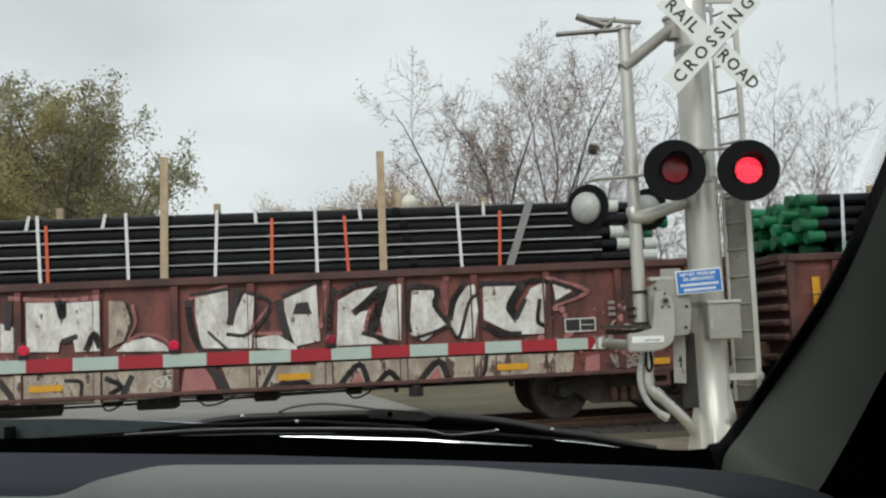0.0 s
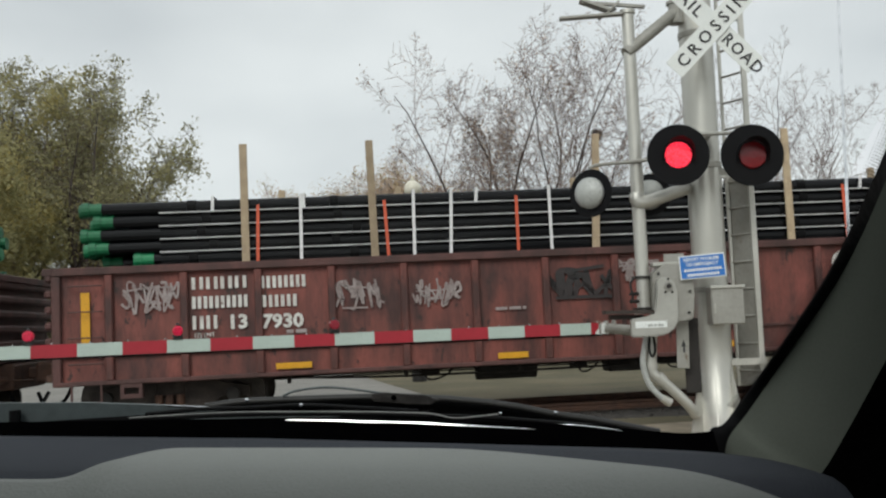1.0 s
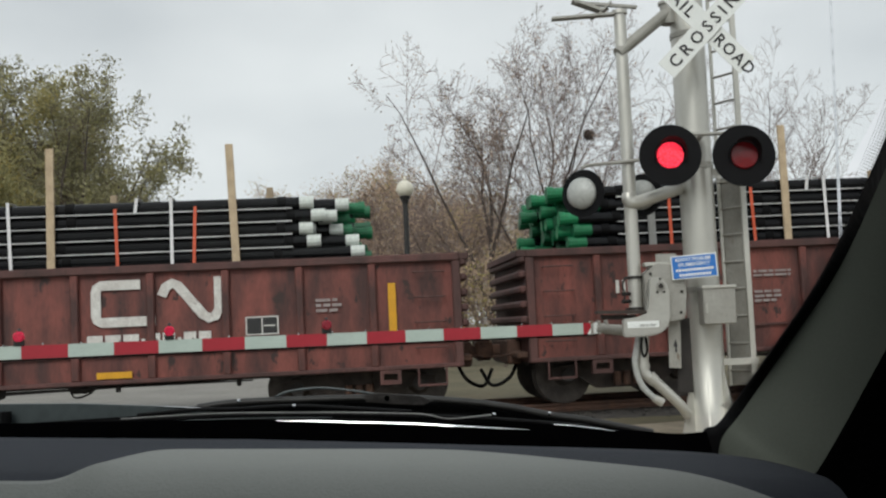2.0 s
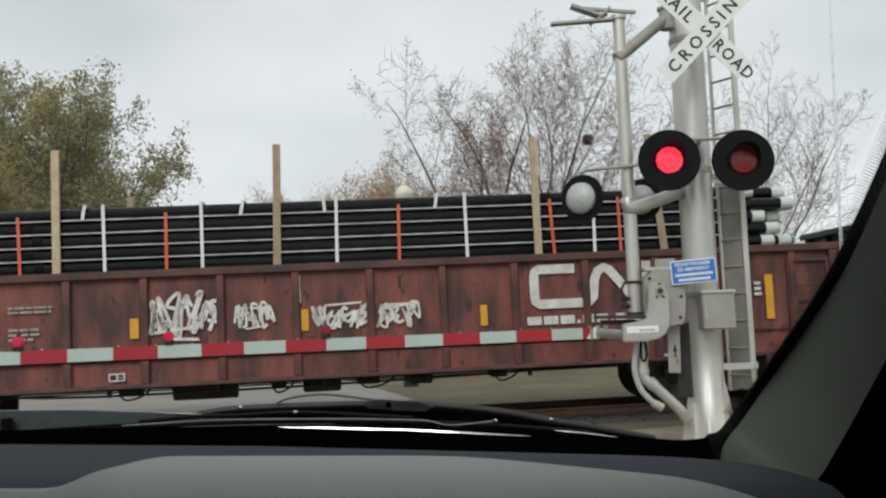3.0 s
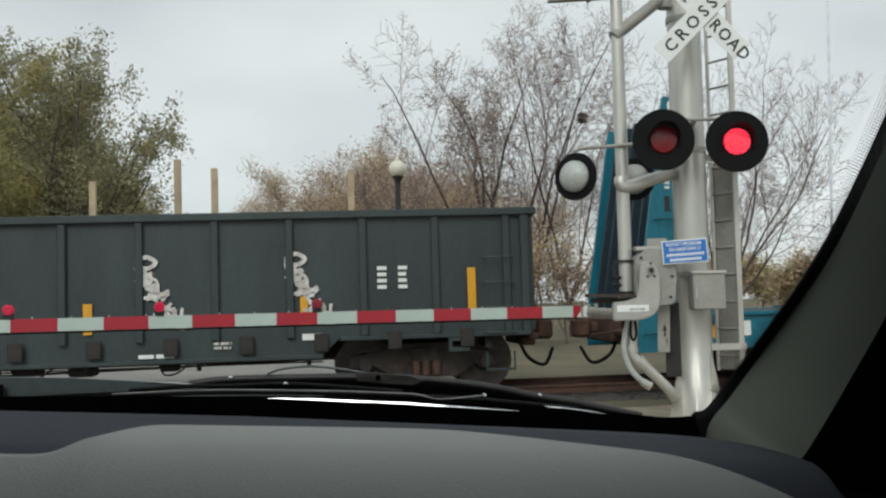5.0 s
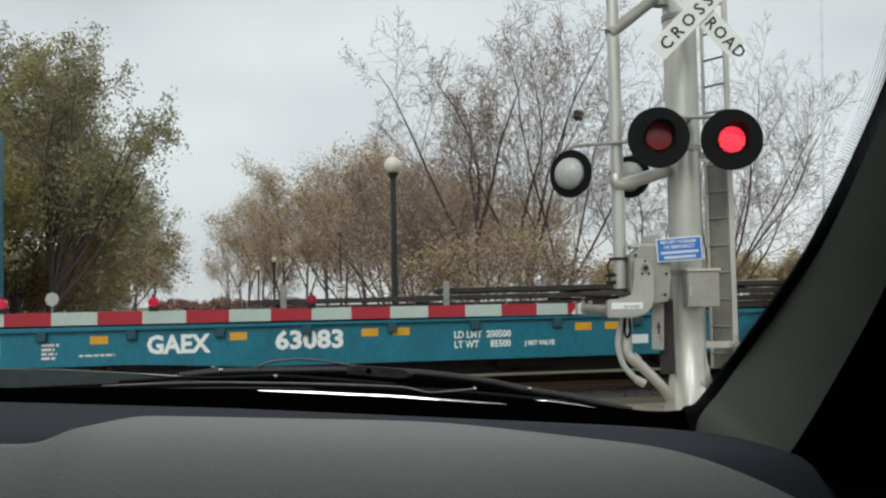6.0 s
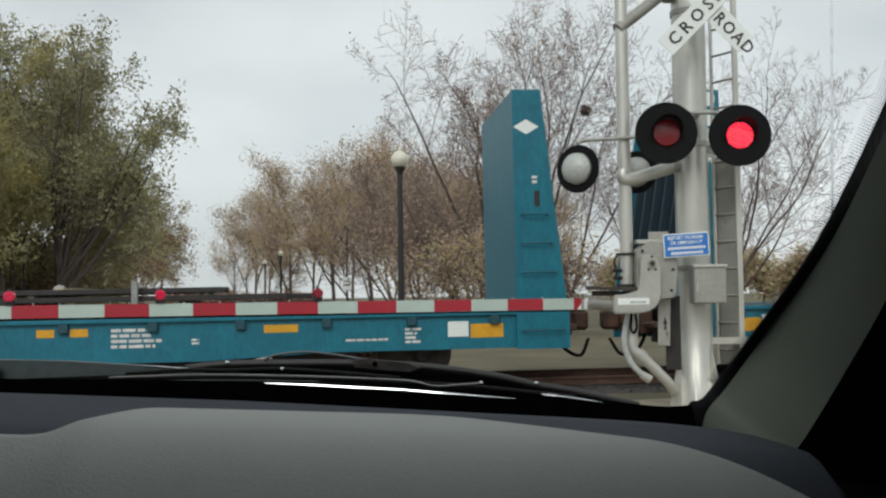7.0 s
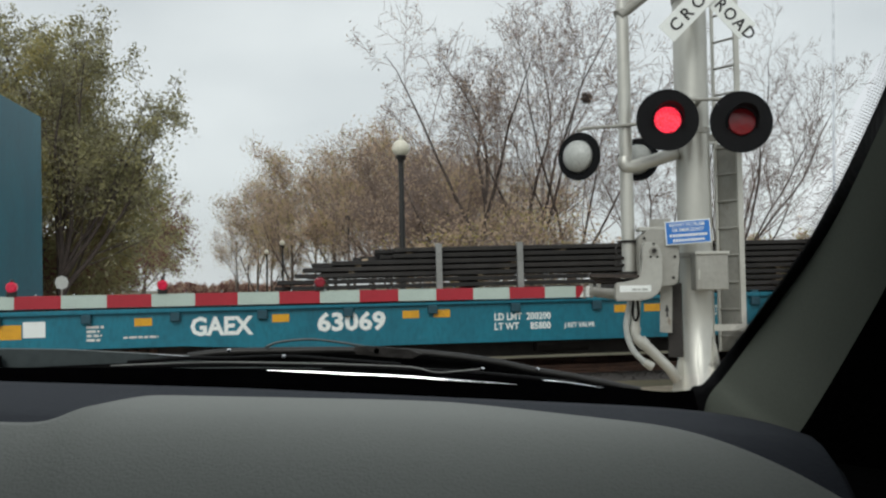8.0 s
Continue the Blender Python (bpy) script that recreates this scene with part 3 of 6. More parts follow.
def pipes(place, x0, x1, rim, whites, oranges, tabs, stakes, collars, left_caps, seed, far_stakes=()):
    """Black pipes in five visible layers with straps, collars, caps and timber stakes."""
    rnd = random.Random(seed)
    load = thing("pipe_bundle", on_track(place), "black pipes stacked in layers above a gondola, strapped white and orange", "pipe bundle", "pipe loads")
    MOVERS.append((load, place))
    pitch, cols, layers = 0.19, 14, 6
    bm = fresh()
    tube(bm, [(0, 0, 0), (x1 - x0 - 0.9, 0, 0)], 0.088, 12)
    pipe = None
    bc = fresh()
    tube(bc, [(-0.06, 0, 0), (0.06, 0, 0)], 0.098, 12)
    bw = fresh()
    tube(bw, [(-0.1, 0, 0), (0.1, 0, 0)], 0.093, 12)
    bg = fresh()
    tube(bg, [(-0.14, 0, 0), (-0.04, 0, 0), (-0.04, 0, 0), (0.14, 0, 0)], [0.105, 0.105, 0.09, 0.09], 12)
    collar = white = green = None
    for r in range(layers):
        for c in range(cols):
            y = -1.24 + pitch * c + rnd.uniform(-0.004, 0.004)
            z = rim + 0.09 - pitch * (layers - 5) + (pitch - 0.003) * r + rnd.uniform(-0.006, 0.006)
            dx = rnd.uniform(0, 0.85)
            at = pose(x0 + dx, y, z)
            pipe = part("pipe", bm, M["pipe"], load, at=at, smooth=False) if pipe is None else again(pipe, at)
            if r < layers - 5:
                continue
            ends = [(x0 + dx, -1), (x0 + dx + x1 - x0 - 0.9, 1)]
            for ex, g in ends:
                use_green = (g < 0 and left_caps) or (g > 0 and c > 2)
                if use_green:
                    at = pose(ex + 0.05 * g, y, z, 0, 0, 0 if g < 0 else 180)
                    green = part("end_cap", bg, M["cap_green"], load, "bright green plastic cap", at=at) if green is None else again(green, at)
                if g > 0 and c < 3:
                    at = pose(ex - 0.09, y, z)
                    white = part("end_collar", bw, M["cap_white"], load, "pale collar", at=at) if white is None else again(white, at)
            if c == 0:
                for q in collars:
                    at = pose(q + rnd.uniform(-0.2, 0.2), y - 0.004, z)
                    collar = part("pipe_collar", bc, M["rubber"], load, at=at) if collar is None else again(collar, at)
    topz, face = rim + 5 * pitch, -1.35
    # pale strips draw the bright highlight line along each pipe layer
    for r in range(5):
        bm = fresh()
        z = rim + 0.003 + (pitch - 0.003) * r
        box(bm, x0 + 1.0, x1 - 1.1, face + 0.004, face + 0.05, z - 0.009, z + 0.009)
        part("layer_strip", bm, M["layer_strip"], load, "pale strip drawn as the highlight between pipe layers")
    for xs, mat, tone, z0, z1 in ((whites, "strap_white", "white plastic strap", rim - 0.1, topz + 0.012), (oranges, "strap_orange", "orange strap", rim - 0.1, topz - 0.13), (tabs, "strap_white", "short white strap end", topz - 0.2, topz + 0.012)):
        first = None
        for x in xs:
            bm = fresh()
            lean = rnd.uniform(-0.05, 0.05)
            prism(bm, [(-0.022, z0), (0.022, z0), (0.022 + lean, z1), (-0.022 + lean, z1)], face - 0.008, face)
            if mat != "strap_orange":
                box(bm, -0.022 + lean, 0.022 + lean, face, 1.3, z1 - 0.006, z1)
            part("strap", bm, M[mat], load, tone, at=pose(x, 0, 0))
    for x, h, lean in stakes:
        bm = fresh()
        box(bm, -0.055, 0.055, face - 0.055, face - 0.012, rim - 0.4, h, 0.006)
        part("stake" if h < 3.4 else "timber_stake", bm, M["stake_grey" if h < 3.4 else "timber"], load, "short grey stake" if h < 3.4 else "pale timber stake", at=Matrix.Translation((x, 0, rim)) @ pose(0, 0, 0, 0, lean, 0) @ Matrix.Translation((0, 0, -rim)))
    for x, h in far_stakes:
        bm = fresh()
        box(bm, -0.055, 0.055, 1.30, 1.38, rim - 0.4, h, 0.006)
        part("timber_stake", bm, M["timber"], load, "pale timber stake", at=pose(x, 0, 0))
    return load


def clip_x(poly, a, b):
    for lim, keep in ((a, 1), (b, -1)):
        out = []
        for p, q in zip(poly, poly[1:] + poly[:1]):
            ip, iq = (p[0] - lim) * keep >= 0, (q[0] - lim) * keep >= 0
            if ip:
                out.append(p)
            if ip != iq:
                t = (lim - p[0]) / (q[0] - p[0])
                out.append((lim, p[1] + t * (q[1] - p[1])))
        poly = out
        if len(poly) < 3:
            return []
    return poly


def paint(bm, poly, lift, rib0, pitch, count):
    """Spray paint that lies on the sheets between the ribs and on the ribs' faces."""
    for k in range(-1, count):
        x = rib0 + pitch * k
        for a, b, y in ((x - 0.042, x + 0.042, -1.516), (x + 0.058, x + pitch - 0.058, -1.471)):
            q = clip_x(poly, a, b)
            if q:
                bm.faces.new([bm.verts.new((u, y - lift, v)) for u, v in q])


def flatcar(place, length, number, limits, label):
    car = thing("bulkhead_flatcar", on_track(place), label, "flat car", "cars of the train")
    MOVERS.append((car, place))
    bm = fresh()
    box(bm, 0.1, length - 0.1, -1.36, 1.36, 0.96, 1.03)
    part("deck", bm, M["steel_dark"], car, "dark worn deck")
    for y, g in ((-1.4, -1), (1.4, 1)):
        bm = fresh()
        # side sill deepens from the ends towards the middle
        pts = [(0.1, 0.50), (0.1, 0.98), (length - 0.1, 0.98), (length - 0.1, 0.50), (length - 3.6, 0.50), (length - 5.2, 0.42), (5.2, 0.42), (3.6, 0.50)]
        prism(bm, pts, min(y, y + 0.03 * g), max(y, y + 0.03 * g))
        box(bm, 0.1, length - 0.1, min(y, y + 0.09 * g), max(y, y + 0.09 * g), 0.98, 1.04, 0.008)
        sill = part("side_sill", bm, M["teal"], car)
        first = None
        n = 16
        for k in range(n):
            x = 1.1 + (length - 2.2) * k / (n - 1)
            bm = fresh()
            if first is None:
                box(bm, -0.07, 0.07, min(y + 0.03 * g, y + 0.1 * g), max(y + 0.03 * g, y + 0.1 * g), 0.85, 0.98, 0.012)
                box(bm, -0.05, 0.05, min(y + 0.04 * g, y + 0.085 * g), max(y + 0.04 * g, y + 0.085 * g), 1.04, 1.075)
                first = part("stake_pocket", bm, M["teal_dark"], sill, at=pose(x, 0, 0))
            else:
                bm.free()
                again(first, pose(x, 0, 0))
    for g, x in ((-1, 0.0), (1, length)):
        bm = fresh()
        inner, outer, tip = x - (0.78 if g > 0 else 0.86) * g, x, x - (0.36 if g > 0 else 0.52) * g
        prism(bm, [(inner, 0.48), (inner, 4.27), (tip, 4.27), (outer - 0.06 * g, 1.4), (outer, 1.0), (outer, 0.48)], -1.5, -1.42)
        prism(bm, [(inner, 0.48), (inner, 4.27), (tip, 4.27), (outer - 0.06 * g, 1.4), (outer, 1.0), (outer, 0.48)], 1.42, 1.5)
        head = part("bulkhead", bm, M["teal"], car, "tall tapered teal bulkhead")
        bm = fresh()
        box(bm, min(inner, inner + 0.03 * g), max(inner, inner + 0.03 * g), -1.42, 1.42, 1.0, 4.265)
        part("face_plate", bm, M["teal"], head)
        for y in (-1.0, -0.5, 0, 0.5, 1.0):
            bm = fresh()
            prism(bm, [(inner + 0.03 * g, 1.0), (inner + 0.03 * g, 4.15), (tip - 0.02 * g, 4.15), (outer - 0.08 * g, 1.4), (outer - 0.04 * g, 1.0)], y - 0.04, y + 0.04)
            part("stiffener", bm, M["navy"], head)
        bm = fresh()
        for z in (1.5, 2.2, 2.9, 3.6, 4.1):
            box(bm, min(inner + 0.03 * g, inner + 0.2 * g), max(inner + 0.03 * g, inner + 0.2 * g), -1.42, 1.42, z, z + 0.05)
        part("cross_bar", bm, M["navy"], head)
        for k in range(5):
            z = 0.75 + 0.42 * k
            xa, xb = inner + 0.12 * g, outer - (0.12 + 0.05 * k) * g
            part("grab_iron", tube(fresh(), bent([(xa, -1.5, z), (xa, -1.57, z), (xb, -1.57, z), (xb, -1.5, z)], 3), 0.013, 6), M["teal_dark"], head)
        bm = fresh()
        box(bm, inner + (0.3 if g > 0 else -0.38), inner + (0.38 if g > 0 else -0.3), -1.506, -1.5, 2.55, 2.78)
        part("slot", bm, M["black_letter"], head)
        if g < 0:
            # column of white maker's marks, plain blocks
            bm = fresh()
            cx = inner - 0.17
            ring = [(cx + 0.115 * math.cos(radians(22.5 + 45 * q)), 4.135 + 0.115 * math.sin(radians(22.5 + 45 * q))) for q in range(8)]
            prism(bm, ring, -1.506, -1.5)
            prism(bm, [(cx - 0.115, 3.73), (cx + 0.115, 3.73), (cx + 0.03, 3.97), (cx - 0.03, 3.97)], -1.506, -1.5)
            box(bm, cx - 0.045, cx + 0.045, -1.506, -1.5, 3.44, 3.68)
            prism(bm, [(cx - 0.115, 3.15), (cx - 0.03, 3.15), (cx, 3.22), (cx + 0.03, 3.15), (cx + 0.115, 3.15), (cx + 0.05, 3.27), (cx + 0.115, 3.39), (cx + 0.03, 3.39), (cx, 3.32), (cx - 0.03, 3.39), (cx - 0.115, 3.39), (cx - 0.05, 3.27)], -1.506, -1.5)
            part("maker_mark", bm, M["white_sign"], head, "white painted marks in a column")
        else:
            bm = fresh()
            cx = inner + 0.2
            prism(bm, [(cx - 0.19, 3.72), (cx, 3.83), (cx + 0.19, 3.72), (cx, 3.61)], -1.506, -1.5)
            part("maker_mark", bm, M["white_sign"], head, "white diamond mark")
        wear_bars(2, inner + 0.32 * g - 0.05, 3.0, 0.1, 0.14, head, M["lettering"], -1.5, 7)
    bm = fresh()
    box(bm, 0.3, length - 0.3, -0.3, 0.3, 0.45, 0.96)
    for k in range(14):
        x = 1 + (length - 2) * k / 13
        box(bm, x - 0.05, x + 0.05, -1.38, 1.38, 0.62, 0.96)
    # deep fish-belly middle between the trucks
    prism(bm, [(4.3, 0.46), (5.6, 0.16), (length - 5.6, 0.16), (length - 4.3, 0.46)], -0.75, -0.67)
    prism(bm, [(4.3, 0.46), (5.6, 0.16), (length - 5.6, 0.16), (length - 4.3, 0.46)], 0.67, 0.75)
    part("centre_sill", bm, M["steel_dark"], car)
    bm = fresh()
    box(bm, length * 0.55, length * 0.55 + 0.6, -1.1, -0.6, 0.25, 0.5, 0.03)
    tube(bm, [(length * 0.43, -0.9, 0.36), (length * 0.43 + 0.8, -0.9, 0.36)], 0.14, 12)
    tube(bm, [(3.4, -1.2, 0.40), (length - 3.4, -1.2, 0.40)], 0.016, 6)
    part("brake_gear", bm, M["steel_dark"], car)
    for x in (3.0, length - 3.0):
        truck(car, x)
    coupler(car, 0, -1)
    coupler(car, length, 1)
    y = -1.43
    writing("GAEX", 0.25, M["white_sign"], car, pose(3.71, y, 0.65), bold=0.013, width=0.93)
    writing(number, 0.25, M["white_sign"], car, pose(5.48, y, 0.66), bold=0.013, width=1.12)
    writing(limits, 0.10, M["white_sign"], car, pose(8.03, y, 0.735), width=0.86, bold=0.004)
    writing("J RET VALVE", 0.065, M["white_sign"], car, pose(9.07, y, 0.605), width=0.9, bold=0.003)
    for x, z, w, h in ((2.95, 0.80, 0.24, 0.11), (4.85, 0.80, 0.24, 0.11), (7.15, 0.80, 0.24, 0.11), (6.7, 0.8, 0.24, 0.11), (9.82, 0.80, 0.25, 0.11), (10.27, 0.8, 0.25, 0.11), (12.8, 0.8, 0.24, 0.11), (13.25, 0.8, 0.24, 0.11), (15.9, 0.80, 0.48, 0.11), (length - 1.45, 0.66, 0.48, 0.2), (0.95, 0.66, 0.48, 0.2)):
        plate(car, "reflector", M["yellow"], x, z, w, h, y)
    for x in (length - 1.78, 1.45):
        plate(car, "placard", M["white_sign"], x, 0.68, 0.3, 0.22, y, "white placard")
    plate(car, "placard", M["white_sign"], 10.65, 0.58, 0.27, 0.13, y, "white placard")
    for x, z, w, h, r in ((11.2, 0.86, 0.65, 0.16, 3), (13.8, 0.9, 0.7, 0.3, 4), (14.9, 0.74, 0.14, 0.1, 2), (17.05, 0.68, 0.65, 0.05, 1), (length - 2.4, 0.82, 0.24, 0.24, 4), (2.3, 0.82, 0.24, 0.24, 4), (2.8, 0.66, 0.65, 0.05, 1)):
        wear_bars(r, x, z, w, h, car, M["lettering"], y, int(x * 10))
    return car


def bar_stack(place, layers, label, thick=0.075, gap=0.03):
    """Long dark flat bars in layers between posts. layers: x0, x1, z of each."""
    load = thing("bar_stack", on_track(place), label, "steel bars", "bar loads")
    MOVERS.append((load, place))
    rnd = random.Random(len(layers))
    for x0, x1, z in layers:
        for k in range(5):
            bm = fresh()
            a, b = x0 + rnd.uniform(0, 0.6), x1 - rnd.uniform(0, 0.6)
            box(bm, a, b, -1.2 + 0.5 * k, -0.76 + 0.5 * k, z, z + thick, 0.006)
            part("bar", bm, M["bars"], load)
        x = x0 + 0.8
        while x < x1 - 0.8:
            bm = fresh()
            box(bm, x, x + 0.08, -1.15, 1.15, z + thick, z + thick + gap)
            part("spacer", bm, M["timber"], load)
            x += 2.3
    return load


def stack_posts(load, xs, h):
    for x in xs:
        bm = fresh()
        box(bm, x - 0.045, x + 0.045, -1.34, -1.27, 1.06, h, 0.008)
        part("post", bm, M["stake_grey"], load, "grey steel post")


A0, B0, C0, D0, E0, F0 = -11.0, 6.5, 23.95, 40.4, 57.7, 79.5
RIB, PITCH = 1.13, 1.06


def lettered_gondolas():
    rust_label = "oxide-red ribbed gondola car loaded with black pipes"
    a = gondola(A0, 16.5, 2.30, 0.66, RIB, PITCH, M["maroon"], M["maroon_dark"], "oxide-red ribbed gondola car covered in white graffiti")
    b = gondola(B0, 16.47, 2.30, 0.66, 0.76, 1.032, M["maroon"], M["maroon_dark"], rust_label + ", with white lettering")
    c = gondola(C0, 15.4, 2.30, 0.66, 1.05, 1.05, M["maroon"], M["maroon_dark"], rust_label + ", tagged with graffiti")
    d = gondola(D0, 15.7, 2.66, 0.56, 2.9, 1.04, M["green_black"], M["green_black"], "dark green-black ribbed gondola car with white tags", False, 0.24, (0.62, 1.5))
    return a, b, c, d


car_a, car_b, car_c, car_d = lettered_gondolas()
flat_e = flatcar(E0, 20.3, "63083", "LD LMT  200500\nLT WT     85500", "teal bulkhead flat car with a low load of dark bars")
flat_f = flatcar(F0, 20.3, "63069", "LD LMT  200200\nLT WT     85800", "teal bulkhead flat car with a higher stack of dark bars")

pipes(A0, 0.4, 15.85, 2.30, [6.7, 7.9, 9.1, 10.55, 12.65, 5.2], [6.8, 9.9, 11.0, 13.2, 5.6], [6.5, 7.55, 9.7, 11.2, 13.0, 5.0], [(5.4, 4.02, 0), (8.4, 4.05, 1), (11.5, 4.05, 0.5), (13.35, 3.30, 20)], [11.85, 14.5], False, 1, [(6.2, 3.75), (8.8, 3.75), (11.9, 3.85), (13.4, 3.7)])
pipes(B0, 0.45, 15.2, 2.30, [3.44, 5.07, 7.1, 8.5, 10.2, 12.4, 5.6], [2.82, 4.7, 6.6, 9.35, 11.65, 12.7], [3.5, 6.0, 8.0, 9.7, 11.9, 2.2], [(2.66, 4.0, 0), (4.5, 4.0, -1), (7.75, 4.0, 3), (10.75, 4.0, 0), (13.3, 4.0, -2)], [2.05, 4.1, 10.85, 13.9], True, 2, [(3.0, 3.7), (5.0, 3.7), (8.1, 3.75), (11.0, 3.7), (13.6, 3.75)])
pipes(C0, 0.45, 15.0, 2.30, [3.05, 4.7, 6.05, 7.95, 9.85, 11.75], [2.25, 3.55, 5.55, 8.85, 11.15, 12.15], [2.6, 4.4, 6.6, 7.8, 9.4, 11.5], [(1.95, 3.25, 0), (4.05, 4.05, 0), (7.1, 4.05, 1.5), (10.9, 4.05, 0), (12.8, 4.05, -5)], [1.4, 3.85, 10.95, 13.05], True, 3, [(4.5, 3.75), (7.0, 3.7), (12.9, 3.6), (10.9, 3.6)])
load_e = bar_stack(E0, [(4.2, 17.2, 1.06), (4.6, 16.9, 1.17), (4.9, 16.6, 1.28), (7.6, 15.4, 1.39)], "low stack of dark steel bars lying on a flat car")
stack_posts(load_e, [7.95, 11.7, 14.1, 5.6], 1.56)
load_f = bar_stack(F0, [(4.75 + 0.1 * k * (k > 3), 18, 1.06 + 0.088 * k) for k in range(7)] + [(6.0, 18.2, 1.676), (6.15, 18.2, 1.764)], "stack of dark steel bars in nine layers on a flat car", 0.062, 0.026)
stack_posts(load_f, [7.26, 8.46, 11.76, 14.26], 1.87)


# ---- paint on the gondolas ----
def edge_strokes(bm, poly, width, lift, closed=True):
    q = poly + poly[:1] if closed else poly
    for a, b in zip(q, q[1:]):
        d = Vector((b[0] - a[0], b[1] - a[1]))
        if d.length < 0.01:
            continue
        n = Vector((-d.y, d.x)).normalized() * width / 2
        e = d.normalized() * width * 0.4
        paint(bm, [(a[0] - e.x + n.x, a[1] - e.y + n.y), (b[0] + e.x + n.x, b[1] + e.y + n.y), (b[0] + e.x - n.x, b[1] + e.y - n.y), (a[0] - e.x - n.x, a[1] - e.y - n.y)], lift, RIB, PITCH, 16)


def big_graffiti(car):
    pink, fill, black, tan = fresh(), fresh(), fresh(), fresh()
    go = lambda bm, poly, lift: paint(bm, poly, lift, RIB, PITCH, 16)
    count = [0]

    def flow(bm, pts, width, lift):
        # each stroke lies a hair above the last
        count[0] += 1
        line = [(q.x, q.z) for q in bent([(x, 0, z) for x, z in pts], 4)] if len(pts) > 2 else pts
        edge_strokes(bm, line, width, lift + 0.00004 * count[0], False)

    def white(pts):
        count[0] += 1
        go(fill, pts, 0.0020 + 0.00004 * count[0])

    def cream(pts):
        count[0] += 1
        go(tan, pts, 0.0008 + 0.00001 * count[0])

    def dark(pts, width):
        flow(black, pts, width, 0.0050)

    def rose(pts, width):
        flow(pink, pts, width, 0.0036)

    def patch(pts):
        go(black, pts, 0.0048)

    def pink_patch(pts):
        go(pink, pts, 0.0034)

    # first letters, on the sheets by the middle
    white([(6.19, 1.77), (6.39, 1.69), (6.39, 1.36), (6.19, 1.37)])
    white([(6.53, 2.04), (6.95, 2.02), (7.01, 1.7), (7.07, 2.01), (7.54, 2.03), (7.55, 1.33), (7.19, 1.33), (7.16, 1.52), (6.99, 1.49), (6.96, 1.34), (6.54, 1.36)])
    cream([(7.65, 2.02), (7.85, 2.0), (7.95, 1.73), (7.84, 1.45), (7.64, 1.36)])
    white([(7.74, 1.31), (7.88, 1.44), (8.19, 1.49), (8.39, 1.39), (8.49, 1.28)])
    white([(8.83, 2.01), (9.29, 2.1), (9.28, 1.56), (9.52, 2.05), (9.66, 2.01), (9.6, 1.27), (8.91, 1.3), (8.83, 1.76)])
    white([(9.64, 1.41), (9.96, 1.45), (10.23, 1.27), (10.23, 1.22), (9.64, 1.27)])
    rose([(6.32, 2.11), (6.96, 2.05), (7.54, 2.08)], 0.06)
    rose([(7.97, 1.94), (8.0, 1.69), (7.88, 1.45), (8.08, 1.53), (8.36, 1.48), (8.53, 1.3)], 0.05)
    rose([(8.77, 2.01), (9.27, 2.17)], 0.05)
    rose([(9.88, 1.86), (9.61, 1.51), (10.06, 1.46)], 0.05)
    dark([(6.31, 2.04), (6.29, 1.7)], 0.09)
    dark([(6.97, 2.02), (7.02, 1.84), (7.03, 2.01)], 0.1)
    dark([(8.73, 1.94), (8.77, 1.59), (8.89, 1.28)], 0.09)
    dark([(8.78, 2.05), (9.29, 2.12)], 0.05)
    dark([(9.41, 2.06), (9.31, 1.65)], 0.1)
    dark([(9.52, 2.07), (9.88, 1.89), (9.57, 1.48), (9.27, 1.48)], 0.05)
    dark([(9.01, 1.52), (9.25, 1.28)], 0.04)
    dark([(9.99, 1.89), (10.1, 1.42)], 0.11)
    dark([(7.04, 1.49), (7.2, 1.54)], 0.07)
    dark([(7.35, 1.37), (7.45, 1.56), (7.53, 1.4)], 0.09)
    dark([(7.88, 1.98), (7.97, 1.73), (7.86, 1.45)], 0.035)
    # later letters, towards the end of the car
    white([(10.07, 1.94), (10.53, 2.13), (10.54, 1.69), (10.56, 1.33), (10.21, 1.27), (10.08, 1.64)])
    white([(10.83, 1.89), (11.08, 2.02), (11.45, 2.08), (11.07, 1.7), (11.27, 1.74), (11.19, 1.43), (11.45, 1.25), (10.79, 1.25)])
    white([(11.55, 2.08), (11.74, 2.09), (11.7, 1.28), (11.45, 1.34), (11.41, 1.72)])
    white([(11.89, 1.99), (12.2, 1.98), (12.23, 1.72), (12.38, 1.48), (12.03, 1.26), (11.83, 1.38)])
    white([(12.46, 1.71), (12.61, 2.0), (12.79, 2.04), (12.83, 1.66), (12.75, 1.26), (12.5, 1.28), (12.4, 1.42)])
    white([(12.92, 2.0), (13.42, 2.0), (13.27, 1.71), (13.32, 1.55), (13.39, 1.56), (13.62, 1.95), (13.83, 2.04), (13.78, 1.29), (13.38, 1.29), (13.13, 1.41), (12.91, 1.53)])
    white([(13.95, 2.0), (14.23, 1.89), (13.98, 1.76)])
    rose([(10.64, 2.09), (10.63, 1.83), (10.57, 1.54)], 0.07)
    rose([(11.27, 1.73), (11.21, 1.44), (11.42, 1.38)], 0.05)
    rose([(12.39, 2.15), (12.35, 1.93), (12.42, 1.64)], 0.09)
    rose([(13.87, 2.09), (14.45, 1.88), (13.99, 1.7)], 0.06)
    patch([(10.18, 1.72), (10.24, 1.88), (10.4, 1.89), (10.46, 1.71)])
    dark([(10.05, 1.99), (10.59, 2.19)], 0.05)
    dark([(10.76, 2.05), (10.71, 1.68), (10.68, 1.29)], 0.08)
    dark([(10.83, 1.99), (11.2, 2.13), (11.57, 2.1)], 0.06)
    dark([(11.5, 2.06), (11.38, 1.69), (11.28, 1.42)], 0.13)
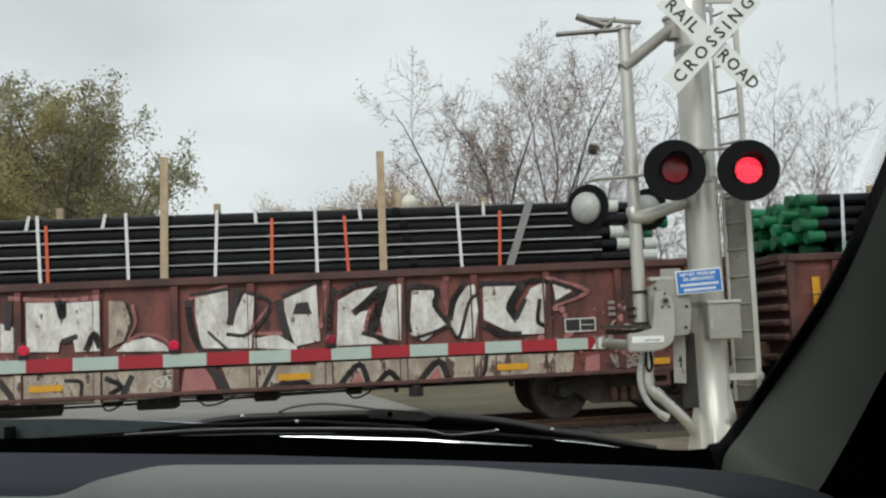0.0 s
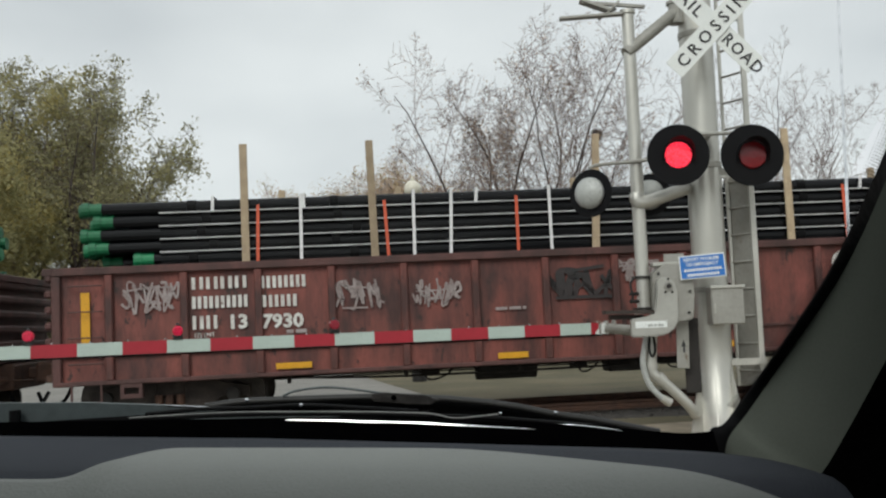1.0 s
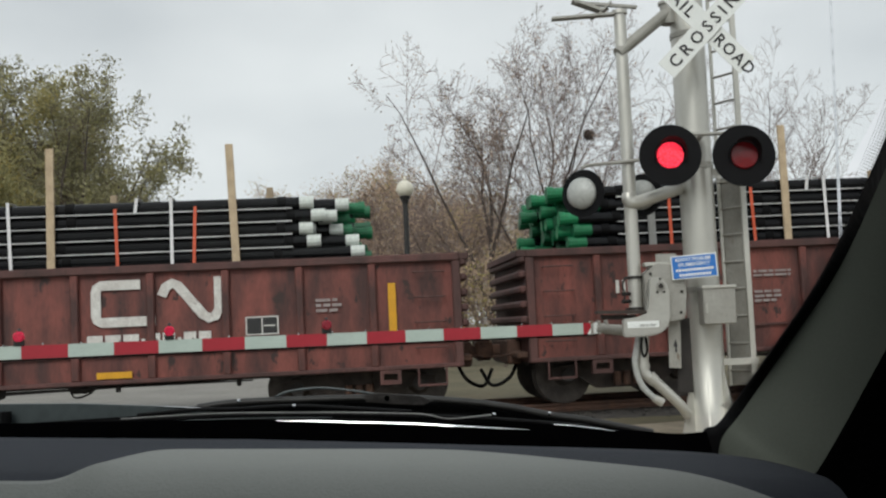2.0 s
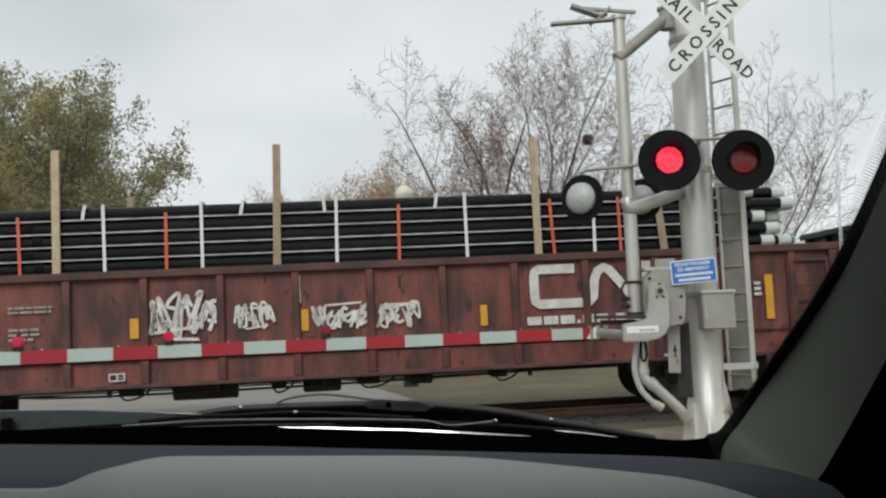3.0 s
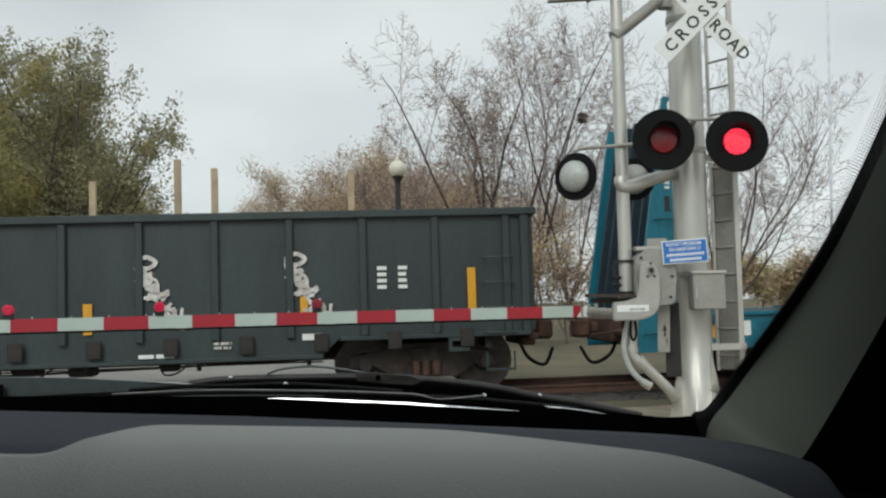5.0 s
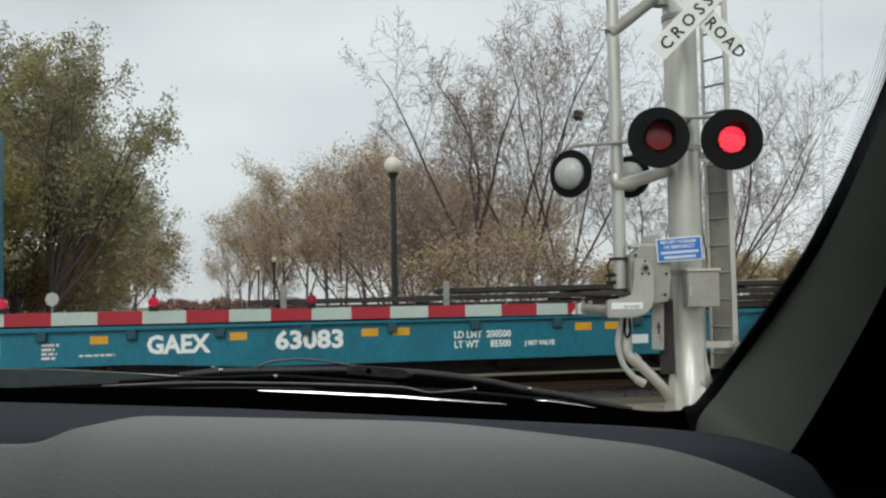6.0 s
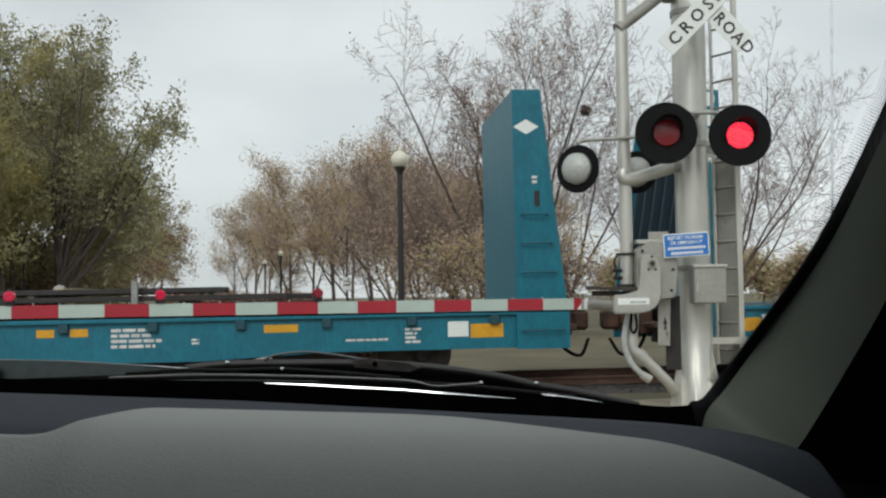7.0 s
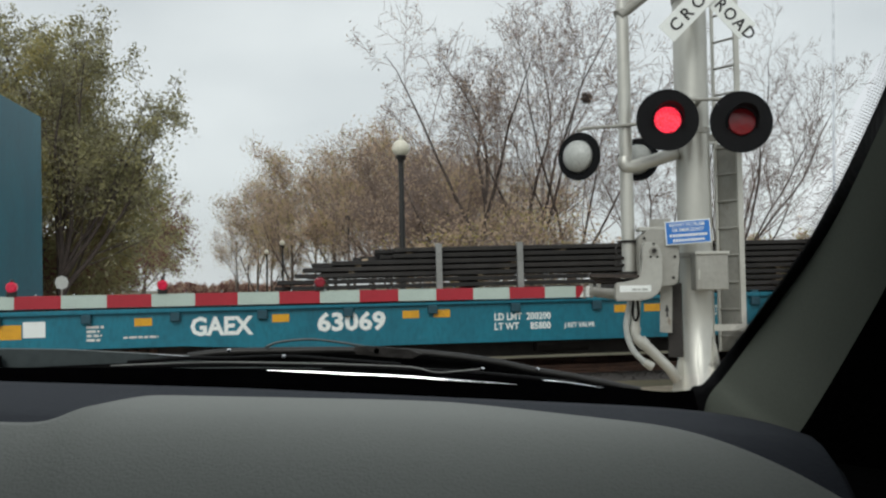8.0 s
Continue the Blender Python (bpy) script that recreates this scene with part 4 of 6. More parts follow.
    dark([(11.43, 2.03), (11.22, 1.84), (11.07, 1.72)], 0.1)
    dark([(11.17, 1.41), (11.45, 1.32), (11.52, 1.24)], 0.06)
    dark([(11.84, 2.06), (11.81, 1.7), (11.85, 1.4)], 0.05)
    dark([(11.9, 2.06), (12.25, 1.99), (12.21, 1.76), (12.4, 1.49)], 0.07)
    dark([(12.65, 2.05), (12.49, 1.82), (12.42, 1.57)], 0.09)
    dark([(12.4, 1.48), (12.54, 1.29), (12.7, 1.77), (12.84, 1.91)], 0.05)
    dark([(12.9, 2.05), (13.46, 2.03), (13.68, 2.07), (13.9, 2.02)], 0.07)
    dark([(13.47, 1.98), (13.31, 1.71), (13.37, 1.56)], 0.12)
    dark([(13.52, 1.78), (13.39, 1.54)], 0.07)
    dark([(12.91, 1.44), (13.16, 1.31), (13.42, 1.3)], 0.08)
    dark([(13.74, 1.77), (13.7, 1.48), (13.79, 1.4)], 0.06)
    dark([(13.94, 2.05), (14.34, 1.87), (13.98, 1.73)], 0.045)
    dark([(11.88, 1.3), (12.18, 1.38), (12.38, 1.46)], 0.05)
    # cream band below with zigzags
    cream([(4.87, 1.11), (6.79, 1.05), (7.53, 1.03), (8.52, 1.04), (8.51, 0.65), (7.52, 0.62), (6.18, 0.65), (4.87, 0.69)])
    cream([(9.18, 1.02), (9.59, 1.02), (10.5, 0.99), (10.49, 0.68), (9.31, 0.67)])
    cream([(10.5, 1.03), (12.16, 1.03), (13.95, 0.99), (14.21, 1.0), (14.16, 0.67), (12.51, 0.66), (10.48, 0.66)])
    pink_patch([(8.6, 0.67), (8.67, 1.02), (8.99, 1.02), (9.12, 0.68)])
    pink_patch([(10.93, 0.67), (11.08, 0.88), (11.18, 0.66)])
    pink_patch([(12.02, 0.66), (12.21, 0.88), (12.31, 0.65)])
    pink_patch([(14.38, 0.92), (14.58, 0.96), (14.57, 0.67), (14.34, 0.65)])
    dark([(9.02, 1.02), (9.25, 0.69)], 0.12)
    dark([(7.94, 0.94), (7.83, 0.72)], 0.08)
    dark([(7.61, 0.94), (7.8, 0.83), (7.66, 0.73)], 0.07)
    dark([(6.19, 0.96), (6.38, 0.69)], 0.09)
    dark([(7.06, 0.94), (7.26, 0.91), (7.26, 0.72)], 0.05)
    dark([(9.94, 0.72), (10.29, 0.74), (10.42, 0.66)], 0.1)
    dark([(9.91, 1.01), (9.76, 0.73)], 0.07)
    dark([(10.8, 0.68), (11.1, 0.97), (11.23, 0.66)], 0.08)
    dark([(11.34, 0.69), (11.52, 0.84), (11.68, 0.67)], 0.08)
    dark([(11.89, 0.63), (12.23, 0.96), (12.38, 0.64)], 0.09)
    dark([(12.93, 1.0), (12.89, 0.79), (12.8, 0.68)], 0.05)
    dark([(10.01, 0.79), (10.22, 0.67), (10.4, 0.7)], 0.06)
    rnd = random.Random(5)
    for k in range(26):
        x, z, r = rnd.uniform(13.7, 15.0), rnd.uniform(0.8, 1.7), rnd.uniform(0.015, 0.06)
        go(pink, [(x + r * math.cos(a * 0.785), z + r * math.sin(a * 0.785)) for a in range(8)], 0.0022)
    for bm, key, text in ((pink, "graffiti_pink", "pink spray paint"), (tan, "graffiti_tan", "faded cream spray paint"), (fill, "graffiti_white", "white graffiti letters"), (black, "graffiti_black", "black graffiti outlines")):
        part("graffiti", bm, M[key], car, text)
    scrawl(car, 14.9, 1.2, 0.75, 0.28, M["graffiti_thin"], 9)
    scrawl(car, 14.75, 0.72, 0.4, 0.25, M["graffiti_thin"], 10)
    scrawl(car, 8.3, 0.76, 0.25, 0.2, M["lettering"], 12, -1.478, 3, 0.022)


def logo_band(car, x0, z0, w, h, clip=None):
    """A large white line-mark made of thick bent bands."""
    bm = fresh()
    t = 0.135
    c = [(x0 + w * 0.37, z0 + h - t / 2), (x0 + t, z0 + h - t / 2), (x0 + t * 0.62, z0 + h - t * 0.75), (x0 + t / 2, z0 + h - t * 1.2), (x0 + t / 2, z0 + t * 1.2), (x0 + t * 0.62, z0 + t * 0.75), (x0 + t, z0 + t / 2), (x0 + w * 0.48, z0 + t / 2), (x0 + w * 0.515, z0 + t), (x0 + w * 0.53, z0 + h * 0.62), (x0 + w * 0.56, z0 + h - t * 0.9), (x0 + w * 0.61, z0 + h - t * 0.52), (x0 + w * 0.655, z0 + h - t * 0.8), (x0 + w * 0.84, z0 + t * 0.9), (x0 + w * 0.885, z0 + t * 0.52), (x0 + w * 0.93, z0 + t * 0.7), (x0 + w - t / 2, z0 + t * 1.5), (x0 + w - t / 2, z0 + h)]
    if clip:
        stroke(bm, c[:8], t, -1.472), stroke(bm, c[9:], t, -1.472)
    else:
        stroke(bm, c, t, -1.472)
    part("line_mark", bm, M["lettering"], car, "large white band mark")
    bm = fresh()
    x = x0 - 0.06
    for k in range(9):
        wide = (0.21, 0.21, 0.21, 0.05, 0.17, 0.17, 0.05, 0.17, 0.17)[k]
        high = 0.05 if k in (3, 6) else 0.12
        box(bm, x, x + wide, -1.477, -1.471, z0 - 0.23, z0 - 0.23 + high)
        x += wide + 0.035
    part("lettering", bm, M["lettering"], car)


def word_blocks(car, x, z, count, width, h):
    """A name as plain hollow blocks, one to a letter."""
    bm = fresh()
    step = width / count
    t = 0.05
    for k in range(count):
        a, b = x + step * k, x + step * (k + 0.80)
        box(bm, a, a + t, -1.476, -1.471, z, z + h)
        box(bm, b - t, b, -1.476, -1.471, z, z + h)
    part("name_blocks", bm, M["lettering"], car, "worn white block lettering")


def decorate():
    big_graffiti(car_a)
    for x, z, w, h in ((6.57, 0.80, 0.45, 0.09), (9.96, 0.80, 0.45, 0.09), (13.07, 0.79, 0.45, 0.09), (15.22, 0.77, 0.40, 0.09), (15.51, 1.15, 0.10, 0.56)):
        plate(car_a, "reflector", M["yellow"], x, z, w, h, -1.482, "yellow reflector")
    frame_plate(car_a, 14.09, 1.29, 0.46, 0.2)
    wear_bars(3, 14.75, 1.72, 0.3, 0.25, car_a, M["graffiti_thin"], -1.474, 3)
    # second gondola
    for word, x, z, w in ((4, 1.90, 1.93, 0.80), (4, 2.86, 1.91, 0.66), (5, 1.90, 1.66, 0.80), (3, 2.88, 1.64, 0.51)):
        word_blocks(car_b, x, z, word, w, 0.17)
    word_blocks(car_b, 1.90, 1.37, 2, 0.38, 0.19)
    writing("13", 0.19, M["lettering"], car_b, pose(2.38, -1.474, 1.365), bold=0.010, width=1.1)
    writing("7930", 0.19, M["lettering"], car_b, pose(2.86, -1.474, 1.35), bold=0.010, width=1.1)
    writing("LD LMT", 0.06, M["lettering"], car_b, pose(1.92, -1.474, 1.26))
    wear_bars(1, 3.2, 1.31, 0.4, 0.09, car_b, M["graffiti_thin"], -1.474, 4)
    logo_band(car_b, 11.30, 1.45, 1.82, 0.65, 12.0)
    for x, z, w, h in ((0.38, 1.10, 0.12, 0.85), (3.04, 0.76, 0.5, 0.085), (6.2, 0.75, 0.44, 0.085), (9.23, 0.76, 0.48, 0.085), (11.36, 0.74, 0.48, 0.09), (15.43, 1.2, 0.11, 0.7)):
        plate(car_b, "reflector", M["yellow"], x, z, w, h, -1.476, "yellow reflector")
    for x, z, w, h, seed in ((0.97, 1.58, 0.72, 0.5, 21), (3.9, 1.53, 0.68, 0.48, 22), (5.02, 1.53, 0.68, 0.44, 23), (8.05, 1.74, 0.62, 0.38, 24), (9.08, 1.60, 0.78, 0.46, 25)):
        scrawl(car_b, x, z, w, h, M["graffiti_thin"], seed, lines=9, thick=0.03)
    bm = fresh()
    heart = bent([(9.45, 0, 1.30), (9.2, 0, 1.5), (9.28, 0, 1.62), (9.45, 0, 1.52), (9.62, 0, 1.62), (9.70, 0, 1.5), (9.45, 0, 1.30)])
    stroke(bm, [(q.x, q.z) for q in heart], 0.025, -1.476)
    part("graffiti_tag", bm, M["graffiti_thin"], car_b, "sprayed white heart")
    frame_plate(car_b, 13.41, 1.25, 0.46, 0.26)
    wear_bars(1, 6.2, 1.49, 0.5, 0.07, car_b, M["graffiti_thin"], -1.474, 5)
    wear_bars(2, 8.28, 1.47, 0.33, 0.12, car_b, M["graffiti_thin"], -1.474, 6)
    wear_bars(3, 14.4, 1.72, 0.4, 0.22, car_b, M["graffiti_thin"], -1.474, 8)
    scrawl(car_b, 7.05, 1.55, 0.85, 0.45, M["graffiti_black"], 26, lines=5, thick=0.07)
    # third gondola
    word_blocks(car_c, 1.32, 1.61, 2, 0.36, 0.19)
    writing("13", 0.19, M["lettering"], car_c, pose(1.77, -1.474, 1.61), bold=0.005, width=1.1)
    writing("7636", 0.19, M["lettering"], car_c, pose(2.26, -1.474, 1.60), bold=0.005, width=1.1)
    writing("LD LMT.", 0.07, M["lettering"], car_c, pose(1.55, -1.474, 1.46))
    wear_bars(1, 2.55, 1.53, 0.4, 0.1, car_c, M["lettering"], -1.474, 14)
    wear_bars(2, 3.42, 1.86, 0.6, 0.12, car_c, M["graffiti_thin"], -1.474, 15)
    wear_bars(3, 3.42, 1.56, 0.5, 0.2, car_c, M["graffiti_thin"], -1.474, 16)
    for x, z, w, h, seed, th in ((5.38, 1.29, 0.9, 0.7, 31, 0.06), (6.51, 1.41, 0.5, 0.37, 32, 0.035), (7.52, 1.32, 0.84, 0.4, 33, 0.04), (8.48, 1.30, 0.58, 0.42, 34, 0.04)):
        scrawl(car_c, x, z, w, h, M["graffiti_white"], seed, lines=8, thick=th)
    plate(car_c, "graffiti_tag", M["graffiti_white"], 7.36, 1.75, 0.06, 0.38)
    logo_band(car_c, 10.72, 1.50, 1.82, 0.64)
    frame_plate(car_c, 12.91, 1.29, 0.47, 0.27)
    for x, z, w, h in ((14.27, 1.2, 0.12, 0.66), (12.75, 1.2, 0.1, 0.22), (9.98, 1.3, 0.1, 0.3), (5.05, 1.35, 0.12, 0.28), (7.42, 1.35, 0.1, 0.3)):
        plate(car_c, "reflector", M["yellow"], x, z, w, h, -1.473, "yellow reflector")
    wear_bars(3, 13.82, 1.76, 0.14, 0.24, car_c, M["lettering"], -1.474, 17)
    wear_bars(3, 14.1, 1.76, 0.13, 0.24, car_c, M["lettering"], -1.474, 18)
    frame_plate(car_c, 4.75, 0.77, 0.22, 0.11)
    wear_bars(1, 12.6, 0.76, 0.75, 0.05, car_c, M["lettering"], -1.48, 19)
    # dark gondola
    writing("NOKL", 0.23, M["white_sign"], car_d, pose(1.72, -1.474, 1.88), bold=0.012, width=1.02)
    writing("323830", 0.23, M["white_sign"], car_d, pose(1.60, -1.474, 1.48), bold=0.011, width=1.1)
    writing("LD LMT   217500\nLT WT      68500", 0.10, M["white_sign"], car_d, pose(1.60, -1.474, 1.06), width=1.1)
    writing("2 INCH HF COMP SHOES", 0.06, M["white_sign"], car_d, pose(0.12, -1.528, 0.80), width=1.05)
    bm = fresh()
    for a, b, c, e in ((3.21, 3.46, 1.65, 1.67), (3.21, 3.46, 1.87, 1.89), (3.21, 3.23, 1.67, 1.87), (3.44, 3.46, 1.67, 1.87)):
        box(bm, a, b, -1.476, -1.471, c, e)
    part("stencil_box", bm, M["white_sign"], car_d)
    writing("C", 0.09, M["white_sign"], car_d, pose(3.29, -1.474, 1.68), bold=0.004)
    wear_bars(1, 3.26, 1.84, 0.14, 0.05, car_d, M["white_sign"], -1.474, 20)
    for x, seed in ((7.04, 41), (10.08, 41), (12.15, 41)):
        rnd = random.Random(seed)
        bm = fresh()
        ring = bent([(x + 0.05, 0, 1.98), (x + 0.2, 0, 2.06), (x + 0.33, 0, 1.98), (x + 0.2, 0, 1.9), (x + 0.05, 0, 1.98)])
        stroke(bm, [(q.x, q.z) for q in ring], 0.06, -1.473)
        for k in range(7):
            cx, cz = x + 0.16 + 0.075 * k, 1.80 - 0.115 * k
            for q in range(2):
                c = bent([(cx + rnd.uniform(-0.16, 0.16), 0, cz + rnd.uniform(-0.12, 0.14)) for _ in range(5)], 5)
                stroke(bm, [(p.x, p.z) for p in c], 0.042, -1.473 - 0.0004 * (2 * k + q))
        part("graffiti_tag", bm, M["graffiti_white"], car_d, "white sprayed tag")
    for x, z, w, h in ((0.77, 1.1, 0.13, 0.82), (4.07, 1.05, 0.11, 0.42), (6.36, 1.0, 0.11, 0.43), (9.42, 1.0, 0.12, 0.43), (12.4, 1.05, 0.11, 0.4), (14.8, 1.1, 0.12, 0.7)):
        plate(car_d, "reflector", M["yellow"], x, z, w, h, -1.474, "yellow reflector")
    wear_bars(1, 10.16, 0.70, 0.55, 0.09, car_d, M["white_sign"], -1.476, 27)
    wear_bars(2, 11.19, 0.84, 0.34, 0.12, car_d, M["lettering"], -1.476, 28)
    plate(car_d, "placard", M["white_sign"], 12.42, 0.83, 0.27, 0.09, -1.476, "white placard")
    wear_bars(4, 13.5, 1.85, 0.16, 0.36, car_d, M["white_sign"], -1.474, 29)
    wear_bars(4, 13.8, 1.85, 0.16, 0.36, car_d, M["white_sign"], -1.474, 30)
    # gusset pockets along the dark car's foot
    pocket = None
    for k in range(14):
        at = pose(1.27 + 1.04 * k - 0.52 + 0.5, -1.44, 0)
        if pocket is None:
            bm = fresh()
            box(bm, -0.1, 0.1, -0.1, -0.078, 0.66, 0.92, 0.012)
            pocket = part("foot_pocket", bm, M["steel_dark"], car_d, at=at)
        else:
            again(pocket, at)


def end_frames(car, x0, x1, z0, z1, mat):
    """A raised panel frame beside the car's end."""
    bm = fresh()
    for a, b, c, d in ((x0, x1, z1 - 0.05, z1), (x0, x1, z0, z0 + 0.05), (x0, x0 + 0.05, z0 + 0.05, z1 - 0.05), (x1 - 0.05, x1, z0 + 0.05, z1 - 0.05), (x0 + 0.05, x1 - 0.05, (z0 + z1) / 2 - 0.02, (z0 + z1) / 2 + 0.02)):
        box(bm, a, b, -1.485, -1.44, c, d)
    part("panel_frame", bm, mat, car)


decorate()
end_frames(car_a, 15.72, 16.38, 0.82, 2.08, M["maroon_dark"])
end_frames(car_c, 14.62, 15.28, 0.82, 2.08, M["maroon_dark"])
end_frames(car_d, 0.12, 0.72, 1.0, 2.4, M["green_black"])
load_d = thing("timber_stakes", on_track(D0), "pale timber stakes standing in the dark gondola", "timber stakes", "stakes in the dark car")
MOVERS.append((load_d, D0))
for x, y, h in ((3.7, -1.3, 3.45), (4.9, -1.25, 3.65), (5.45, 1.3, 3.5), (7.95, -1.25, 3.8), (10.4, 0.6, 3.75), (10.9, 1.3, 3.7), (5.9, 1.3, 3.4), (13.2, 1.2, 3.6), (8.9, 1.3, 3.5), (6.3, -1.28, 2.75)):
    bm = fresh()
    box(bm, x - 0.055, x + 0.055, y - 0.04, y + 0.04, 0.92, h, 0.006)
    part("timber_stake", bm, M["timber"], load_d)


# ---- the crossing signal beside the road ----
SIGNAL = (2.68, 10.72)
FLASH = []   # (added cover for the unlit lens, side)


def arrow_box(bm, p, q, w, h):
    """A bar of rectangular section from p to q."""
    p, q = Vector(p), Vector(q)
    d = q - p
    m = Matrix.Translation(p) @ d.to_track_quat("X", "Z").to_matrix().to_4x4()
    box(bm, 0, d.length, -w / 2, w / 2, -h / 2, h / 2, 0, m)


def signal_light(parent, x, y, z, yaw, radius, side, back=False):
    at = pose(x, y, z, 0, 0, yaw)
    bm = fresh()
    tube(bm, [(0, 0, 0), (0, 0.012, 0)], radius, 40)
    disc = part("signal_light", bm, M["black_disc"], parent, "round matt black flashing light", at=at)
    if back:
        bm = fresh()
        tube(bm, [(0, -0.002, 0), (0, -0.05, 0), (0, -0.10, 0), (0, -0.13, 0)], [0.17, 0.165, 0.12, 0.03], 24)
        part("housing", bm, M["grey_dome"], disc, "pale grey lamp housing", smooth=True)
        return disc
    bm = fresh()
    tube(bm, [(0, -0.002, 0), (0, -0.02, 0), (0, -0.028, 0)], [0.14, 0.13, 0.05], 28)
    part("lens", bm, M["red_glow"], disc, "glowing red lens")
    # the lens always glows; this added cover makes it look unlit
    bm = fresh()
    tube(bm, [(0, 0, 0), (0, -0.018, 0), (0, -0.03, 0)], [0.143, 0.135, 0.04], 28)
    sh = part("shutter", bm, M["red_lens"], disc, "added dark red cover standing for the unlit lens", at=pose(0, -0.012, 0))
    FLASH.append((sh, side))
    bm = fresh()
    # open hood over the lens
    n, deep = 18, 0.24
    ring = [[], [], [], []]
    for k in range(n + 1):
        a = radians(-25 + 230 * k / n)
        for j, (r, d) in enumerate(((0.165, -0.012), (0.165, -deep * (0.35 + 0.65 * max(0, math.sin(a)))), (0.16, -deep * (0.35 + 0.65 * max(0, math.sin(a)))), (0.16, -0.012))):
            ring[j].append(bm.verts.new((r * math.cos(a), d, r * math.sin(a))))
    for j in range(3):
        for k in range(n):
            bm.faces.new((ring[j][k], ring[j][k + 1], ring[j + 1][k + 1], ring[j + 1][k]))
    part("hood", bm, M["black_disc"], disc)
    bm = fresh()
    tube(bm, [(0, 0.014, 0), (0, 0.16, 0)], [0.12, 0.1], 18)
    part("housing", bm, M["black_disc"], disc)
    return disc


def crossbuck(parent):
    for ang, at, y, ends, words in ((45, (0.064, 4.378), -0.022, (-0.655, 0.655), [("CROSSING", -0.575, 1.5, 1.0)]), (-47.5, (0.055, 4.372), 0.0, (-0.68, 0.60), [("RAIL", -0.62, 1.22, 1.0), ("ROAD", 0.15, 1.2, 0.92)])):
        top = pose(at[0], -0.60, at[1])
        bm = fresh()
        box(bm, ends[0], ends[1], -0.004, 0.004, -0.115, 0.115, 0.0015)
        board = part("crossbuck_board", bm, M["white_sign"], parent, "white board with black letters", at=top @ pose(0, y, 0, 0, -ang, 0))
        for text, x, gap, wide in words:
            writing(text, 0.13, M["black_letter"], board, pose(x, -0.006, -0.064), width=wide, space=gap, bold=0.003)


def railroad_signal():
    s = thing("railroad_signal", pose(*SIGNAL, 0), "silver-painted crossing signal mast with ladder, crossbuck and red lights", "crossing signal")
    bm = fresh()
    tube(bm, [(0, 0, 0.0), (0, 0, 0.03), (0, 0, 0.031), (0, 0, 1.0), (0, 0, 4.5), (0, 0, 6.6)], [0.24, 0.24, 0.185, 0.185, 0.183, 0.18], 32)
    mast = part("mast", bm, M["silver"], s, "silver-painted steel mast", smooth=True)
    for k in range(6):
        a = radians(15 + 60 * k)
        bm = fresh()
        prism(bm, [(0.18, 0.03), (0.33, 0.03), (0.33, 0.08), (0.19, 0.75)], -0.012, 0.012)
        part("gusset", bm, M["silver"], s, at=pose(0, 0, 0, 0, 0, math.degrees(a)))
    bm = fresh()
    box(bm, -0.36, 0.36, -0.36, 0.36, -0.12, 0.0, 0.02)
    part("footing", bm, M["concrete"], s)
    # bands round the mast
    for z in (1.62, 2.98, 4.45):
        bm = fresh()
        tube(bm, [(0, 0, z - 0.03), (0, 0, z + 0.03)], 0.195, 32)
        part("band", bm, M["silver_dull"], s)
    # ladder
    la, lb = Vector((0.31, 0.24, 0)), Vector((0.50, -0.02, 0))
    for p, w in ((la, 0.035), (lb, 0.06)):
        bm = fresh()
        box(bm, p.x - w / 2, p.x + w / 2, p.y - 0.02, p.y + 0.02, 0.55, 6.4, 0.006)
        rail = part("ladder_rail", bm, M["silver"], s)
    bm = fresh()
    arrow_box(bm, la + Vector((0.0, 0.03, 1.72)), lb + Vector((-0.02, 0.03, 1.72)), 0.006, 2.3)
    part("ladder_guard", bm, M["silver_dull"], s, "grey sheet behind the ladder")
    rung = None
    for k in range(19):
        bm = fresh()
        if rung is None:
            tube(bm, [la, lb], 0.014, 8)
            rung = part("ladder_rung", bm, M["silver_dull"], s, at=pose(0, 0, 0.72 + 0.3 * k))
        else:
            bm.free()
            again(rung, pose(0, 0, 0.72 + 0.3 * k))
    for z in (0.83, 2.9, 5.0):
        bm = fresh()
        arrow_box(bm, (0.15, -0.1, z), (0.54, -0.06, z), 0.03, 0.07)
        arrow_box(bm, (0.12, 0.12, z), (0.34, 0.26, z), 0.03, 0.05)
        part("ladder_bracket", bm, M["silver"], s)
    # lights
    bm = fresh()
    tube(bm, [(-0.42, -0.36, 3.28), (0.36, -0.36, 3.27)], 0.022, 10)
    tube(bm, [(0, -0.36, 3.27), (0, -0.15, 3.25)], 0.03, 10)
    for x in (-0.40, 0.375):
        tube(bm, [(x, -0.36, 3.28), (x, -0.36, 3.08)], 0.02, 8)
    part("crossarm", bm, M["silver_dull"], s)
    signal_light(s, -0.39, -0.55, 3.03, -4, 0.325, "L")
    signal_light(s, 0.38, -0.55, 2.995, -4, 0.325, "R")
    # side lights seen from behind
    signal_light(s, -1.31, -0.42, 2.68, -38, 0.255, "", True)
    signal_light(s, -0.555, 0.25, 2.72, -28, 0.24, "", True)
    crossbuck(s)
    # bell post with its arms
    bm = fresh()
    tube(bm, [(-0.77, -0.2, 1.55), (-0.785, -0.24, 4.66)], [0.072, 0.066], 18)
    tube(bm, [(-0.785, -0.24, 4.66), (-0.785, -0.24, 4.70)], [0.085, 0.085], 18)
    post = part("bell_post", bm, M["silver"], s, "slim silver post", smooth=False)
    bm = fresh()
    tube(bm, [(-0.80, -0.25, 4.24), (-0.21, -0.07, 4.72)], 0.066, 14)
    tube(bm, [(-0.83, -0.26, 4.215), (-0.78, -0.245, 4.255)], 0.072, 14)
